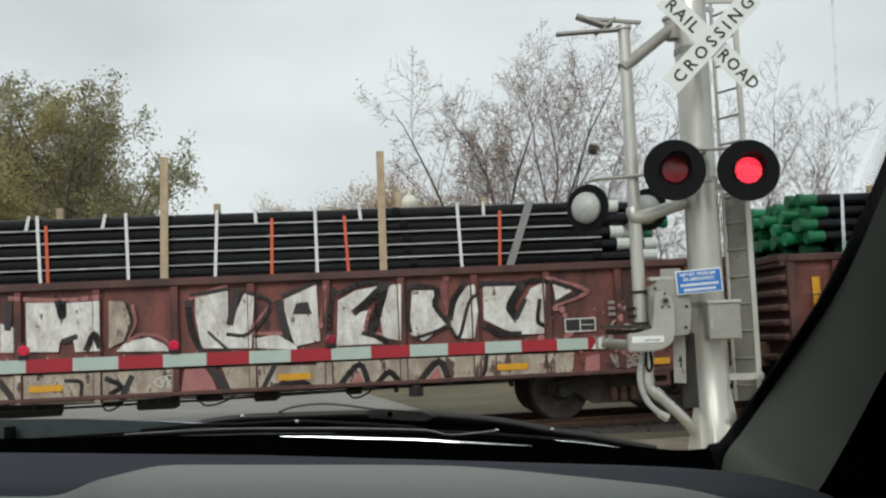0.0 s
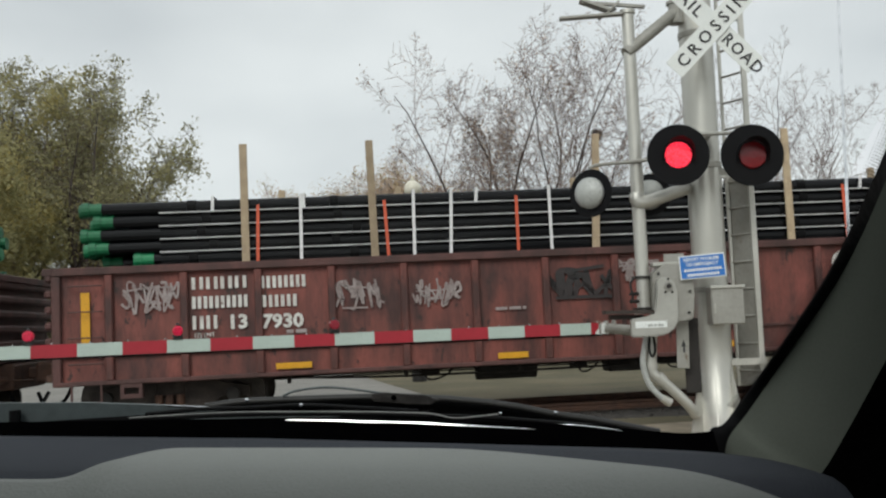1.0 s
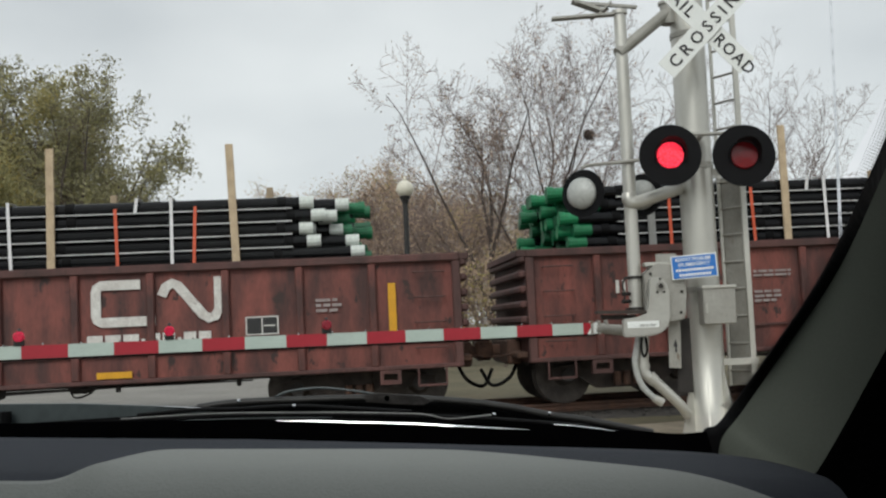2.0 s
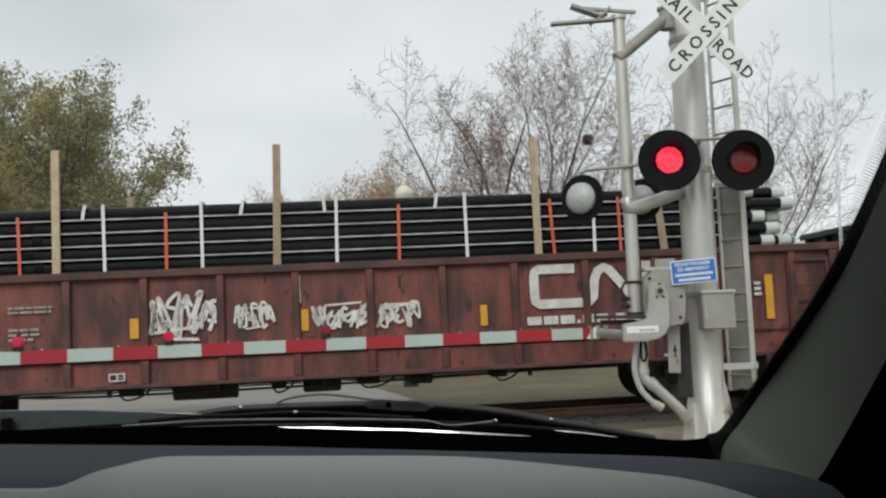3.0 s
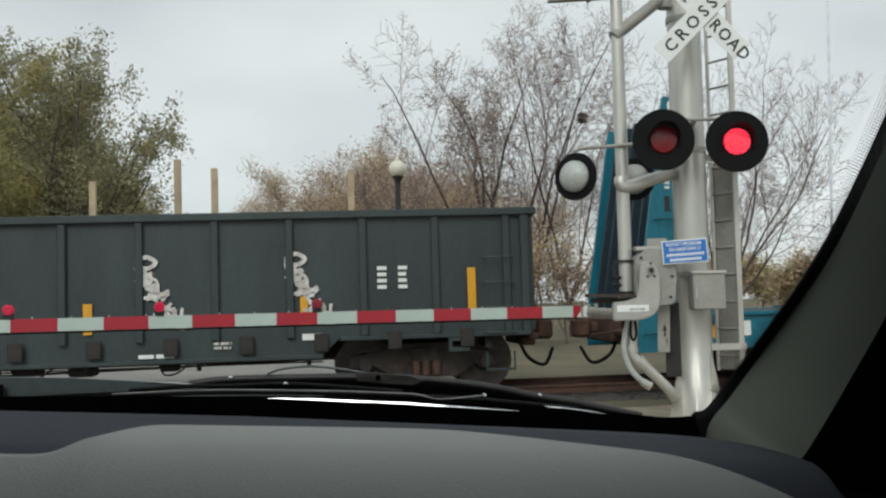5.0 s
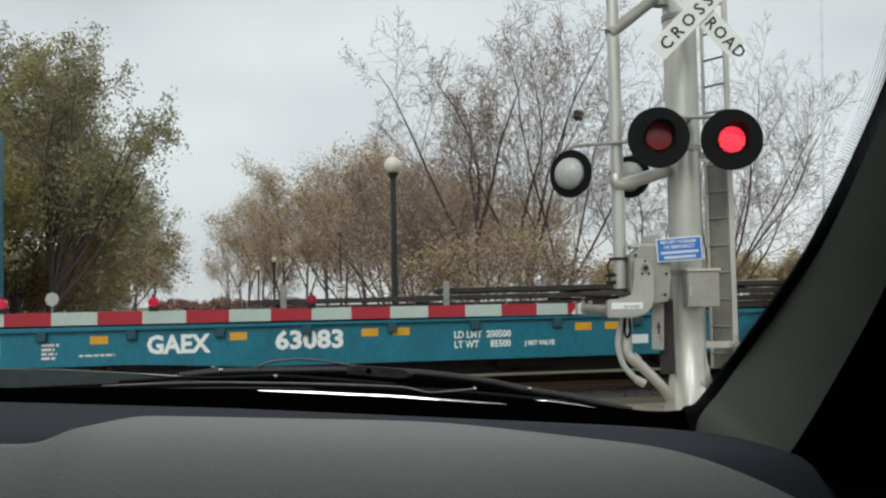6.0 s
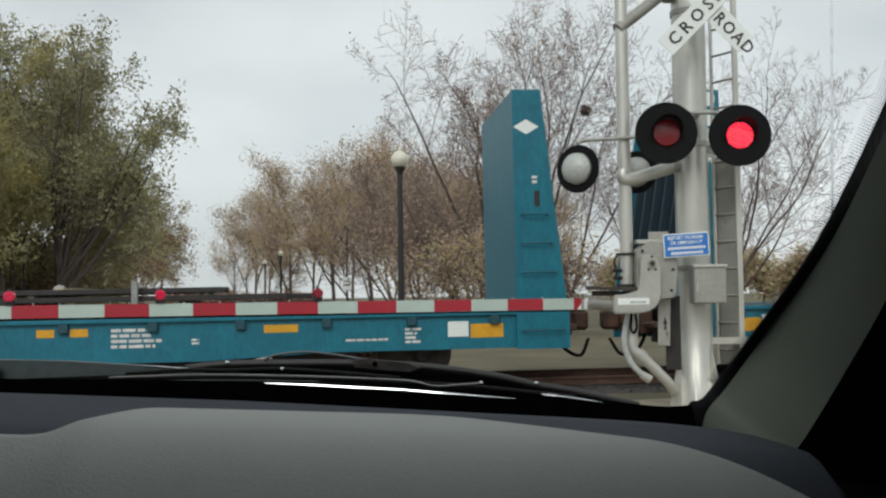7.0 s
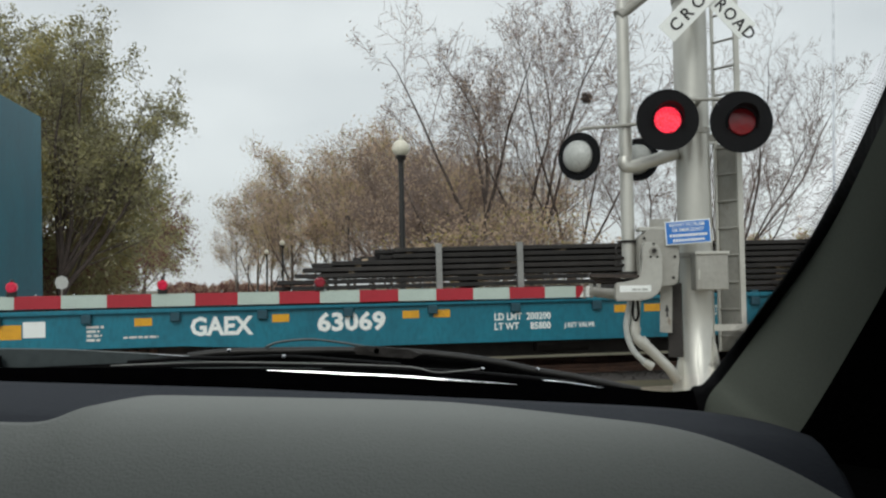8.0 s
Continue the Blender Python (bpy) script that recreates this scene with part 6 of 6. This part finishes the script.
def fan_tree(at, height, seed, label, leaders, trunk_r, leaves, least=0.006, sides=9, droop=0.0, twigs=(4, 6), twig="twig"):
    rnd = random.Random(seed)
    t = thing("tree", Matrix.Translation(at), label, "tree", "trees beyond the tracks")
    limbs, tips = fan(rnd, height, leaders, trunk_r, sides, droop, twigs)
    branch_mesh("trunk", [q for q in limbs if q[2] <= 1], M["bark_dark"], t)
    branch_mesh("crown", [q for q in limbs if q[2] > 1], M[twig], t, least)
    if leaves:
        per, size, scatter, mats, keep = leaves
        leaf_mesh("foliage", rnd, tips, per, size, scatter, [M[m] for m in mats], t, keep, droop)
    return t


def bird_nest(at):
    rnd = random.Random(8)
    bm = fresh()
    for k in range(90):
        a, z = rnd.uniform(0, 6.28), rnd.uniform(-0.2, 0.2)
        r = 0.22 * math.sqrt(max(0.1, 1 - (z / 0.24) ** 2)) * rnd.uniform(0.6, 1)
        c = Vector((r * math.cos(a), r * math.sin(a), z))
        d = Vector((-math.sin(a), math.cos(a), rnd.uniform(-0.5, 0.5))) * rnd.uniform(0.07, 0.16)
        tube(bm, [c - d, c + d], 0.018, 4)
    ob = part("bird_nest", bm, M["bark_dark"], at=Matrix.Translation(at))
    tagged(ob, "dark twig nest high in a bare tree", "nest")


def at_bearing(px, depth):
    """A spot on the ground: px is tan(bearing) times 1000 to the right of straight ahead."""
    return Vector((px / 1000 * depth, depth, -0.06))


def plant_trees():
    bare = "bare grey-brown tree with fine twigs"
    few = (1, 0.055, 0.14, ("leaf_brown", "leaf_dry"), 0.5)
    few_more = (2, 0.06, 0.18, ("leaf_brown", "leaf_dry"), 0.55)
    for px, d, h, seed, r, leaf, leaders in (
            (36, 38, 11.4, 211, 0.11, few, ((0.02, 0, 1.0, 0.03), (-0.62, 0.1, 0.5, 0.20), (0.26, -0.1, 0.92, 0.34), (-0.16, 0.2, 0.74, 0.40), (0.12, 0.15, 1.0, 0.42))),
            (80, 40, 13.2, 212, 0.11, few, ((0.04, 0, 1.0, 0.02), (0.36, 0.1, 0.88, 0.12), (-0.28, 0, 0.62, 0.16), (0.18, 0.2, 0.95, 0.3))),
            (20, 37, 7.3, 213, 0.09, few_more, ((-0.70, 0, 0.8, 0.06), (-0.42, 0.1, 0.70, 0.06), (-0.95, 0.1, 0.75, 0.1), (-0.2, 0.2, 0.8, 0.1))),
            (124, 40, 12.0, 214, 0.09, few, ((0.08, 0, 1.0, 0.01), (0.32, 0.1, 0.9, 0.10), (0.58, 0, 0.88, 0.12), (-0.18, 0.1, 0.75, 0.08))),
            (-34, 46, 8.2, 215, 0.09, few_more, ((0.0, 0, 1.0, 0.05), (-0.40, 0, 0.9, 0.1), (0.4, 0.1, 0.9, 0.14), (-0.2, 0.3, 0.9, 0.2))),
            (-60, 48, 7.6, 216, 0.09, few_more, ((0.05, 0, 1.0, 0.05), (-0.5, 0, 0.9, 0.1), (0.45, 0.1, 0.9, 0.12), (-0.3, 0.3, 0.9, 0.15))),
            (282, 48, 12.2, 217, 0.10, None, ((0.1, 0, 1.0, 0.02), (0.28, 0.1, 1.0, 0.06), (0.50, 0, 0.98, 0.08), (0.75, 0.1, 0.92, 0.08), (1.1, 0, 0.78, 0.06), (-0.2, 0.1, 0.9, 0.05))),
            (205, 52, 9.5, 218, 0.09, None, ((0.0, 0, 1.0, 0.02), (0.4, 0.1, 0.9, 0.05), (-0.4, 0.1, 0.9, 0.06), (0.8, 0, 0.8, 0.06)))):
        fan_tree(at_bearing(px, d), h, seed, bare, leaders, r, leaf, 0.0075, 12, 0.0, (5, 7))
    nest = at_bearing(124, 40) + Vector((0.08, 0, 1)) * 9.0
    bird_nest(nest)
    # leafy olive trees on the other side of the road
    olive = "leafy olive-green tree with gaps in its crown"
    for px, d, h, seed, keep in ((-478, 40, 12.4, 31, 1.0), (-440, 43, 12.0, 32, 1.0), (-402, 42, 8.6, 36, 1.0), (-505, 36, 10.2, 37, 1.0), (-460, 38, 7.5, 38, 1.0)):
        tree(at_bearing(px, d), h, seed, olive, 4, 0.7, h * 0.016, (24, 0.075, 0.27, ("leaf_olive", "leaf_olive", "leaf_yellow"), keep * 0.85), split=(4, 5), droop=0.5, low=0.1, k=1.6)
    thin = "olive tree with thin foliage and bare limbs"
    clumps = (7, 0.12, 0.26, ("leaf_olive", "leaf_dull", "leaf_dull"), 0.62)
    for px, d, h, seed, leaders in (
            (-402, 60, 16.2, 33, ((0.36, 0, 1.0, 0.14), (0.58, 0.1, 0.92, 0.16), (0.80, -0.1, 0.8, 0.14), (0.10, 0, 0.98, 0.2), (0.65, 0, 0.7, 0.08), (-0.3, 0.1, 0.9, 0.2))),
            (-404, 66, 18.4, 34, ((0.05, 0, 1.0, 0.15), (0.25, 0.1, 0.95, 0.25), (-0.15, 0, 0.98, 0.3))),
            (-450, 64, 18.2, 35, ((0.0, 0, 1.0, 0.15), (0.22, 0.1, 0.95, 0.25), (-0.25, 0, 0.98, 0.2), (-0.5, 0, 0.9, 0.2)))):
        fan_tree(at_bearing(px, d), h, seed, thin, leaders, h * 0.014, clumps, 0.010, 9, 0.03, (3, 5), "bark")
    for px, d, h, seed in ((-505, 62, 6.5, 71), (-470, 66, 6.0, 72), (-435, 72, 6.5, 73), (-405, 78, 6.5, 74), (-375, 84, 6.5, 75), (-352, 92, 6.5, 76)):
        tree(at_bearing(px, d), h, seed, "dark dense hedge shrub below the trees", 3, 0.95, 0.09, (26, 0.13, 0.7, ("leaf_olive", "leaf_red", "leaf_olive"), 1.0), split=(5, 7), low=0.03, name="shrub", category="shrub", least=0.012)
    # dense brown trees down the road
    for px, d, h, seed in ((-165, 66, 11.5, 41), (-120, 62, 11.5, 42), (-80, 58, 11.0, 43), (-200, 84, 10.5, 44), (-222, 110, 10, 45), (-140, 90, 13, 46), (-45, 50, 9.0, 47), (-185, 72, 8.0, 48), (-100, 52, 8.0, 49), (0, 56, 8.5, 50), (45, 50, 7.5, 54), (95, 52, 7.0, 55)):
        tree(at_bearing(px, d), h, seed, "twiggy tree with dry brown leaves", 4, 0.75, h * 0.012, (8, 0.07, 0.36, ("leaf_brown", "leaf_brown", "leaf_brown", "leaf_yellow"), 0.6), split=(4, 6), low=0.05, least=0.010, k=1.45)
    for px, d, h, seed in ((-318, 125, 14, 51), (-297, 150, 12, 52), (-345, 110, 12, 53)):
        tree(at_bearing(px, d), h, seed, "dull red autumn tree by the road", 4, 0.75, h * 0.014, (8, 0.14, 0.45, ("leaf_red", "leaf_olive"), 1.0), split=(4, 5), low=0.08)
    for px, d, h, seed in ((5, 33, 4.2, 61), (45, 31, 4.6, 62), (85, 34, 4.6, 63), (120, 33, 3.8, 64), (-25, 36, 3.8, 65)):
        tree(at_bearing(px, d), h, seed, "yellow-green shrub thicket beyond the tracks", 3, 0.9, 0.05, (8, 0.06, 0.34, ("leaf_yellow", "leaf_brown", "leaf_dry", "leaf_brown"), 0.7), split=(4, 6), low=0.05, name="shrub", category="shrub", least=0.010)
    for k in range(16):
        px = 170 + 25 * k
        tree(at_bearing(px, 125 + 12 * math.sin(k * 2.3)), 5.5 + 1.2 * math.sin(k * 1.7), 80 + k, "distant brown tree row", 3, 0.8, 0.12, (9, 0.3, 0.8, ("leaf_brown", "leaf_olive"), 1.0), split=(4, 5), low=0.1, least=0.03)
    for k in range(14):
        tree(at_bearing(-290 + 11 * k, 230 + 10 * math.sin(k * 2.1)), 2.4 + 0.6 * math.sin(k * 1.3), 120 + k, "distant brown tree row", 3, 0.8, 0.15, (6, 0.25, 0.5, ("leaf_brown", "leaf_red"), 1.0), split=(4, 5), low=0.1, least=0.03)


plant_trees()


# ---- the car around the camera ----
def sheet(bm, f, us, vs):
    """A surface from a function of two parameters."""
    g = [[bm.verts.new(f(u, v)) for u in us] for v in vs]
    for a, b in zip(g, g[1:]):
        for i in range(len(us) - 1):
            bm.faces.new((a[i], a[i + 1], b[i + 1], b[i]))
    return bm


def spaced(a, b, n):
    return [a + (b - a) * k / n for k in range(n + 1)]


def dash_z(x, y):
    return 1.243 - 0.045 * x - 5.0 * max(0, 0.74 - y) ** 2


def rounded(x, x0, x1, y0, y1, p):
    """The far edge of a panel whose right end is rounded."""
    u = min(max((x - x0) / (x1 - x0), 0), 1)
    return y0 + (y1 - y0) * (1 - u ** p) ** (1 / p)


def car_interior():
    car = thing("car", pose(0, 0, 0), "parked car interior with grey dashboard and dark pillar", "car")

    def dash_edge(x):
        return rounded(x, 0.0, 0.273, 0.40, 0.95 - 0.15 * max(x, -0.2), 7)
    xs = spaced(-1.1, 0.24, 70) + [0.248, 0.255, 0.261, 0.266, 0.2695, 0.272, 0.273]
    bm = sheet(fresh(), lambda x, v: (x, 0.2 + (dash_edge(x) - 0.2) * v, dash_z(x, 0.2 + (dash_edge(x) - 0.2) * v) - 0.006 - 0.02 * max(0, v - 0.96) / 0.04), xs, spaced(0, 0.96, 24) + [0.98, 0.99, 1.0])
    part("dashboard", bm, M["dash"], car, "dark blue-grey grained dashboard", smooth=True)
    bm = fresh()
    box(bm, -1.15, 0.46, 0.2, 1.06, 0.9, 1.185)
    part("dash_body", bm, M["interior"], car)
    def far_edge(x):
        step = 1 / (1 + math.exp(-(x + 0.267) / 0.006))
        return 0.846 - 0.72 * 0.02 * math.log(1 + math.exp(x / 0.02)) - 0.018 * step * max(0, -x) / 0.25 - 0.142 * (1 - step)
    xs = spaced(-1.1, -0.32, 20) + spaced(-0.315, -0.22, 38) + spaced(-0.21, 0.272, 50)
    bm = sheet(fresh(), lambda x, v: (x, 0.2 + (far_edge(x) - 0.2) * v, dash_z(x, 0.2 + (far_edge(x) - 0.2) * v) - (0.008 if v > 0.999 else 0.0)), xs, spaced(0, 0.985, 24) + [0.995, 1.0])
    part("dash_pad", bm, M["pad"], car, "light grey grained dashboard pad", smooth=True)
    # black border along the foot of the windscreen
    top = bent([(-1.2, 0.98, 1.285), (-0.485, 0.984, 1.268), (-0.224, 0.986, 1.262), (0.003, 0.989, 1.251), (0.117, 0.990, 1.243), (0.1907, 0.992, 1.2336), (0.2184, 0.992, 1.2309), (0.247, 0.998, 1.2313)], 4)
    bm = fresh()
    rows = [[bm.verts.new(p), bm.verts.new((p.x, p.y - 0.012, p.z - 0.012)), bm.verts.new((p.x, 0.93, 1.17))] for p in top]
    for a, b in zip(rows, rows[1:]):
        for i in range(2):
            bm.faces.new((a[i], a[i + 1], b[i + 1], b[i]))
    part("windscreen_border", bm, M["gloss_black"], car, "black border of the windscreen")
    # bright strips stand in for a streak of light along the border
    for pts, r in (([(-0.182, 0.979, 1.260), (-0.1379, 0.979, 1.2575), (-0.1041, 0.979, 1.2552), (-0.0479, 0.98, 1.2516), (-0.0029, 0.98, 1.2475), (0.0678, 0.981, 1.2415)], 0.0014), ([(0.0931, 0.985, 1.2455), (0.1212, 0.985, 1.2418), (0.155, 0.986, 1.2362)], 0.0008)):
        line = bent(pts)
        bm = tube(fresh(), line, [r * min(1, 0.15 + 4 * min(k, len(line) - 1 - k) / len(line)) for k in range(len(line))], 8)
        part("border_trim", bm, M["chrome"], car, "thin bright strip standing for a streak of light")
    # black cowl behind the wipers
    bm = fresh()
    prism(bm, [(-1.2, 1.10), (-0.9245, 1.2713), (-0.4881, 1.2668), (-0.3761, 1.2651), (-0.3264, 1.268), (-0.2878, 1.2705), (-0.2449, 1.2735), (-0.1025, 1.270), (-0.0293, 1.265), (0.0512, 1.2545), (0.0981, 1.2445), (0.1364, 1.238), (0.2165, 1.2205), (0.26, 1.10)], 1.072, 1.082)
    part("cowl", bm, M["rubber"], car, "black cowl below the windscreen")
    # wipers
    for name, pts, r, mat in (("wiper_arm", [(-0.2824, 1.06, 1.2695), (-0.2402, 1.06, 1.2735), (-0.1609, 1.06, 1.2738), (-0.1024, 1.06, 1.273), (-0.0427, 1.06, 1.270), (0.0091, 1.06, 1.2645), (0.0503, 1.06, 1.2578), (0.0964, 1.06, 1.2472), (0.134, 1.06, 1.2405), (0.205, 1.06, 1.2245)], 0.0042, "lamp_black"),
                              ("wiper_spring", [(-0.1971, 1.055, 1.2785), (-0.1831, 1.055, 1.2835), (-0.1534, 1.055, 1.2862), (-0.1254, 1.055, 1.2836), (-0.0903, 1.055, 1.2775)], 0.0013, "arm_grey"),
                              ("wiper_blade", [(-0.347, 1.006, 1.2653), (-0.2723, 1.006, 1.267), (-0.2191, 1.006, 1.2667), (-0.1219, 1.006, 1.2634), (-0.0491, 1.006, 1.2594), (-0.0318, 1.006, 1.2574), (-0.0099, 1.006, 1.2528), (0.0323, 1.006, 1.2553)], 0.0008, "stake_grey"),
                              ("wiper_rubber", [(-0.3366, 1.008, 1.2635), (-0.2191, 1.008, 1.264), (-0.1219, 1.008, 1.2608), (-0.0491, 1.008, 1.2565), (0.0323, 1.008, 1.2505), (0.13, 1.008, 1.2395)], 0.0025, "rubber"),
                              ("wiper_lip", [(-0.3366, 1.005, 1.2618), (-0.2191, 1.005, 1.2612), (-0.1301, 1.005, 1.2588)], 0.0005, "arm_grey"),
                              ("wiper_spine", [(-0.3317, 1.012, 1.268), (-0.274, 1.012, 1.2712), (-0.2291, 1.012, 1.2704), (-0.1703, 1.012, 1.2712), (-0.1075, 1.012, 1.2662), (-0.0494, 1.012, 1.2606)], 0.0022, "rubber")):
        bm = tube(fresh(), bent(pts), r, 8)
        part(name, bm, M[mat], car, "black wiper" if mat == "rubber" else "dark grey wiper", smooth=True)
    bm = fresh()
    prism(bm, [(-0.1013, 1.2775), (-0.0874, 1.2788), (-0.0633, 1.2763), (-0.0422, 1.2741), (-0.0284, 1.2685), (-0.0393, 1.2645), (-0.0694, 1.2668), (-0.0996, 1.2703)], 1.046, 1.052)
    hinge = part("wiper_hinge", bm, M["steel_dark"], car, "dark worn wiper hinge")
    bm = tube(fresh(), [(-0.0768, 1.044, 1.2732), (-0.0768, 1.046, 1.2732)], 0.0028, 12)
    part("hinge_hole", bm, M["gloss_black"], hinge)
    bm = fresh()
    prism(bm, [(-0.9, 1.262), (-0.9, 1.291), (-0.55, 1.286), (-0.40, 1.2815), (-0.30, 1.2745), (-0.245, 1.2695), (-0.25, 1.2675), (-0.36, 1.266), (-0.5, 1.262)], 1.024, 1.034)
    broad = part("wiper_arm", bm, M["arm_grey"], car, "broad grey wiper arm")
    bm = tube(fresh(), [(-0.315, 1.023, 1.2757), (-0.27, 1.023, 1.2718), (-0.243, 1.023, 1.2695)], [0.0004, 0.0011, 0.0005], 6)
    part("arm_edge", bm, M["chrome"], broad, "thin bright edge line")
    bm = fresh()
    tube(bm, [(-0.47, 1.015, 1.262), (-0.47, 1.015, 1.277)], 0.006, 10)
    part("wiper_pivot", bm, M["rubber"], car)
    for x, y, z in ((-0.224, 1.0, 1.2793), (-0.1682, 1.0, 1.2721), (0.0344, 1.0, 1.2558), (0.0906, 1.0, 1.2546)):
        bm = fresh()
        bmesh.ops.create_uvsphere(bm, u_segments=8, v_segments=6, radius=0.0022, matrix=Matrix.Translation((x, y, z)))
        part("rivet", bm, M["chrome"], car, "bright wiper rivet")
    # pillar: a curved beam from the cowl up beside the roof
    path = bent([(0.236, 1.0, 1.20), (0.246, 1.0, 1.2308), (0.2567, 0.99, 1.2373), (0.2668, 0.975, 1.2543), (0.2793, 0.90, 1.3024), (0.2885, 0.76, 1.3789), (0.2772, 0.60, 1.4625), (0.2503, 0.48, 1.51), (0.24, 0.36, 1.57)], 6)
    edge = bent([(0.2564, 1.0, 1.1976), (0.2586, 0.995, 1.2181), (0.2632, 0.985, 1.2321), (0.2734, 0.965, 1.2518), (0.2902, 0.89, 1.3082), (0.2954, 0.755, 1.3785), (0.2767, 0.60, 1.4495), (0.252, 0.46, 1.50), (0.25, 0.34, 1.56)], 6)
    bm = fresh()
    rows = []
    for p, q in zip(path, edge):
        rows.append([bm.verts.new(v) for v in (p + Vector((0.0, 0.008, 0.0)), p, q)])
    for a, b in zip(rows, rows[1:]):
        for i in range(2):
            bm.faces.new((a[i], a[i + 1], b[i + 1], b[i]))
    part("pillar_seal", bm, M["rubber"], car, "black pillar edge seal", smooth=True)
    # second strip is coloured near black for the shade on the pillar
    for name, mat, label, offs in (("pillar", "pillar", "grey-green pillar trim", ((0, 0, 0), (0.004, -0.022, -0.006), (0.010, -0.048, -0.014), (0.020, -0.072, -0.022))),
                                   ("pillar_back", "interior", "inner pillar side, coloured near black for its shade", ((0.020, -0.072, -0.022), (0.032, -0.082, -0.028), (0.07, -0.11, -0.06), (0.09, -0.2, -0.14)))):
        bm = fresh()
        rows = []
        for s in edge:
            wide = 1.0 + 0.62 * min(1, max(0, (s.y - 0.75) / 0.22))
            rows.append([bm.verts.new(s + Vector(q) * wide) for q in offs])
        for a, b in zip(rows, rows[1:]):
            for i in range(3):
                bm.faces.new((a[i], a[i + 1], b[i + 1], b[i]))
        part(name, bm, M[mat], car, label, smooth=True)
    vs, fs = [], []
    for p in bent([q for q in path[18:]], 9):
        for row in range(5):
            c = p + Vector((-0.0010 - 0.0016 * row, 0.008, 0.0008 * row))
            r = 0.00075 - 0.00009 * row
            n = len(vs)
            vs += [c + Vector(q) * r for q in ((1, 0, 0), (0, 0, 1), (-1, 0, 0), (0, 0, -1), (0, 1, 0), (0, -1, 0))]
            fs += [(n + a, n + b, n + k) for k in (4, 5) for a, b in ((0, 1), (1, 2), (2, 3), (3, 0))]
    me = bpy.data.meshes.new("border_dots")
    me.from_pydata(vs, [], fs)
    me.materials.append(M["gloss_black"])
    dots = new("border_dots", me)
    dots.parent = car
    tagged(dots, "black dotted edge of the windscreen", "", "", "stuff")
    # unseen shell that closes the cabin, so light enters by the windscreen
    bm = fresh()
    box(bm, -1.25, 0.48, -1.7, 0.36, 1.60, 1.66)
    part("roof", bm, M["interior"], car)
    bm = fresh()
    box(bm, -1.25, 0.48, -1.75, -1.7, 0.3, 1.66)
    part("rear_wall", bm, M["interior"], car)
    # sides reach the roof to block light from the side windows
    for x in (-1.28, 0.46):
        bm = fresh()
        box(bm, x, x + 0.04, -1.7, 0.42, 0.3, 1.60)
        box(bm, x, x + 0.04, 0.42, 1.0, 0.3, 1.2)
        part("door_panel", bm, M["interior"], car)
    bm = fresh()
    box(bm, -1.25, 0.48, -1.7, 1.0, 0.28, 0.32)
    part("cabin_floor", bm, M["interior"], car)
    bm = fresh()
    prism(bm, [(-2.6, 0.3), (-2.6, 0.95), (-1.75, 1.05), (1.1, 1.05), (1.6, 1.0), (2.1, 0.86), (2.25, 0.6), (2.2, 0.3)], -0.5, 1.26)
    bmesh.ops.transform(bm, matrix=Matrix.Rotation(radians(90), 4, "Z"), verts=bm.verts)
    bmesh.ops.delete(bm, geom=[f for f in bm.faces if abs(f.normal.z) > 0.99 and f.calc_center_median().z > 1.04], context="FACES")
    part("body", bm, M["arm_grey"], car, "grey car body below the windows")
    for x in (-1.14, 0.36):
        for y in (-1.7, 1.45):
            bm = fresh()
            tube(bm, [(x - 0.1, y, 0.32), (x - 0.09, y, 0.32), (x + 0.09, y, 0.32), (x + 0.1, y, 0.32)], [0.27, 0.32, 0.32, 0.27], 24)
            wheel = part("wheel", bm, M["rubber"], car, "black car tyre")
            part("rim", tube(fresh(), [(x - 0.105, y, 0.32), (x + 0.105, y, 0.32)], 0.19, 16), M["silver_dull"], wheel)
    bm = sheet(fresh(), lambda x, v: (x, 1.04 - 0.68 * v, 1.243 + 0.36 * v), spaced(-1.2, 0.27, 8), spaced(0, 1, 6))
    o = part("windscreen", bm, pane, car, "clear windscreen")
    o.visible_shadow = False
    bm = fresh()
    tube(bm, [(0.70, 1.80, 1.10), (0.726, 1.80, 2.05)], [0.0035, 0.0022], 8)
    part("aerial", bm, M["chrome"], car, "thin whip aerial")


car_interior()


# ---- motion ----
def motions():
    for ob, place in MOVERS:
        walk(ob, [(t, on_track(place - SPEED * t)) for t in (0, 1, 2, 3, 4, 5, 6, 7, 8)])
    for w, dx in WHEELS:
        w.rotation_mode = "QUATERNION"
        walk(w, [(k / FPS, pose(dx, 0, 0.43, 0, -math.degrees(SPEED * k / FPS / 0.43), 0)) for k in range(8 * FPS + 1)])
    # the two lights flash in turn: an added cover slides behind each lit lens
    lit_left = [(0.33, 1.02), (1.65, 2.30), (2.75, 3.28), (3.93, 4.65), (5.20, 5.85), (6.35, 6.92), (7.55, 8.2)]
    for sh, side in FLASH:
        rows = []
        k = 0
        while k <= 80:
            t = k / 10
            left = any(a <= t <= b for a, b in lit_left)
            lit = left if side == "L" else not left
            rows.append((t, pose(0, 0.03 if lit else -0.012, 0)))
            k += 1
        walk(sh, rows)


motions()
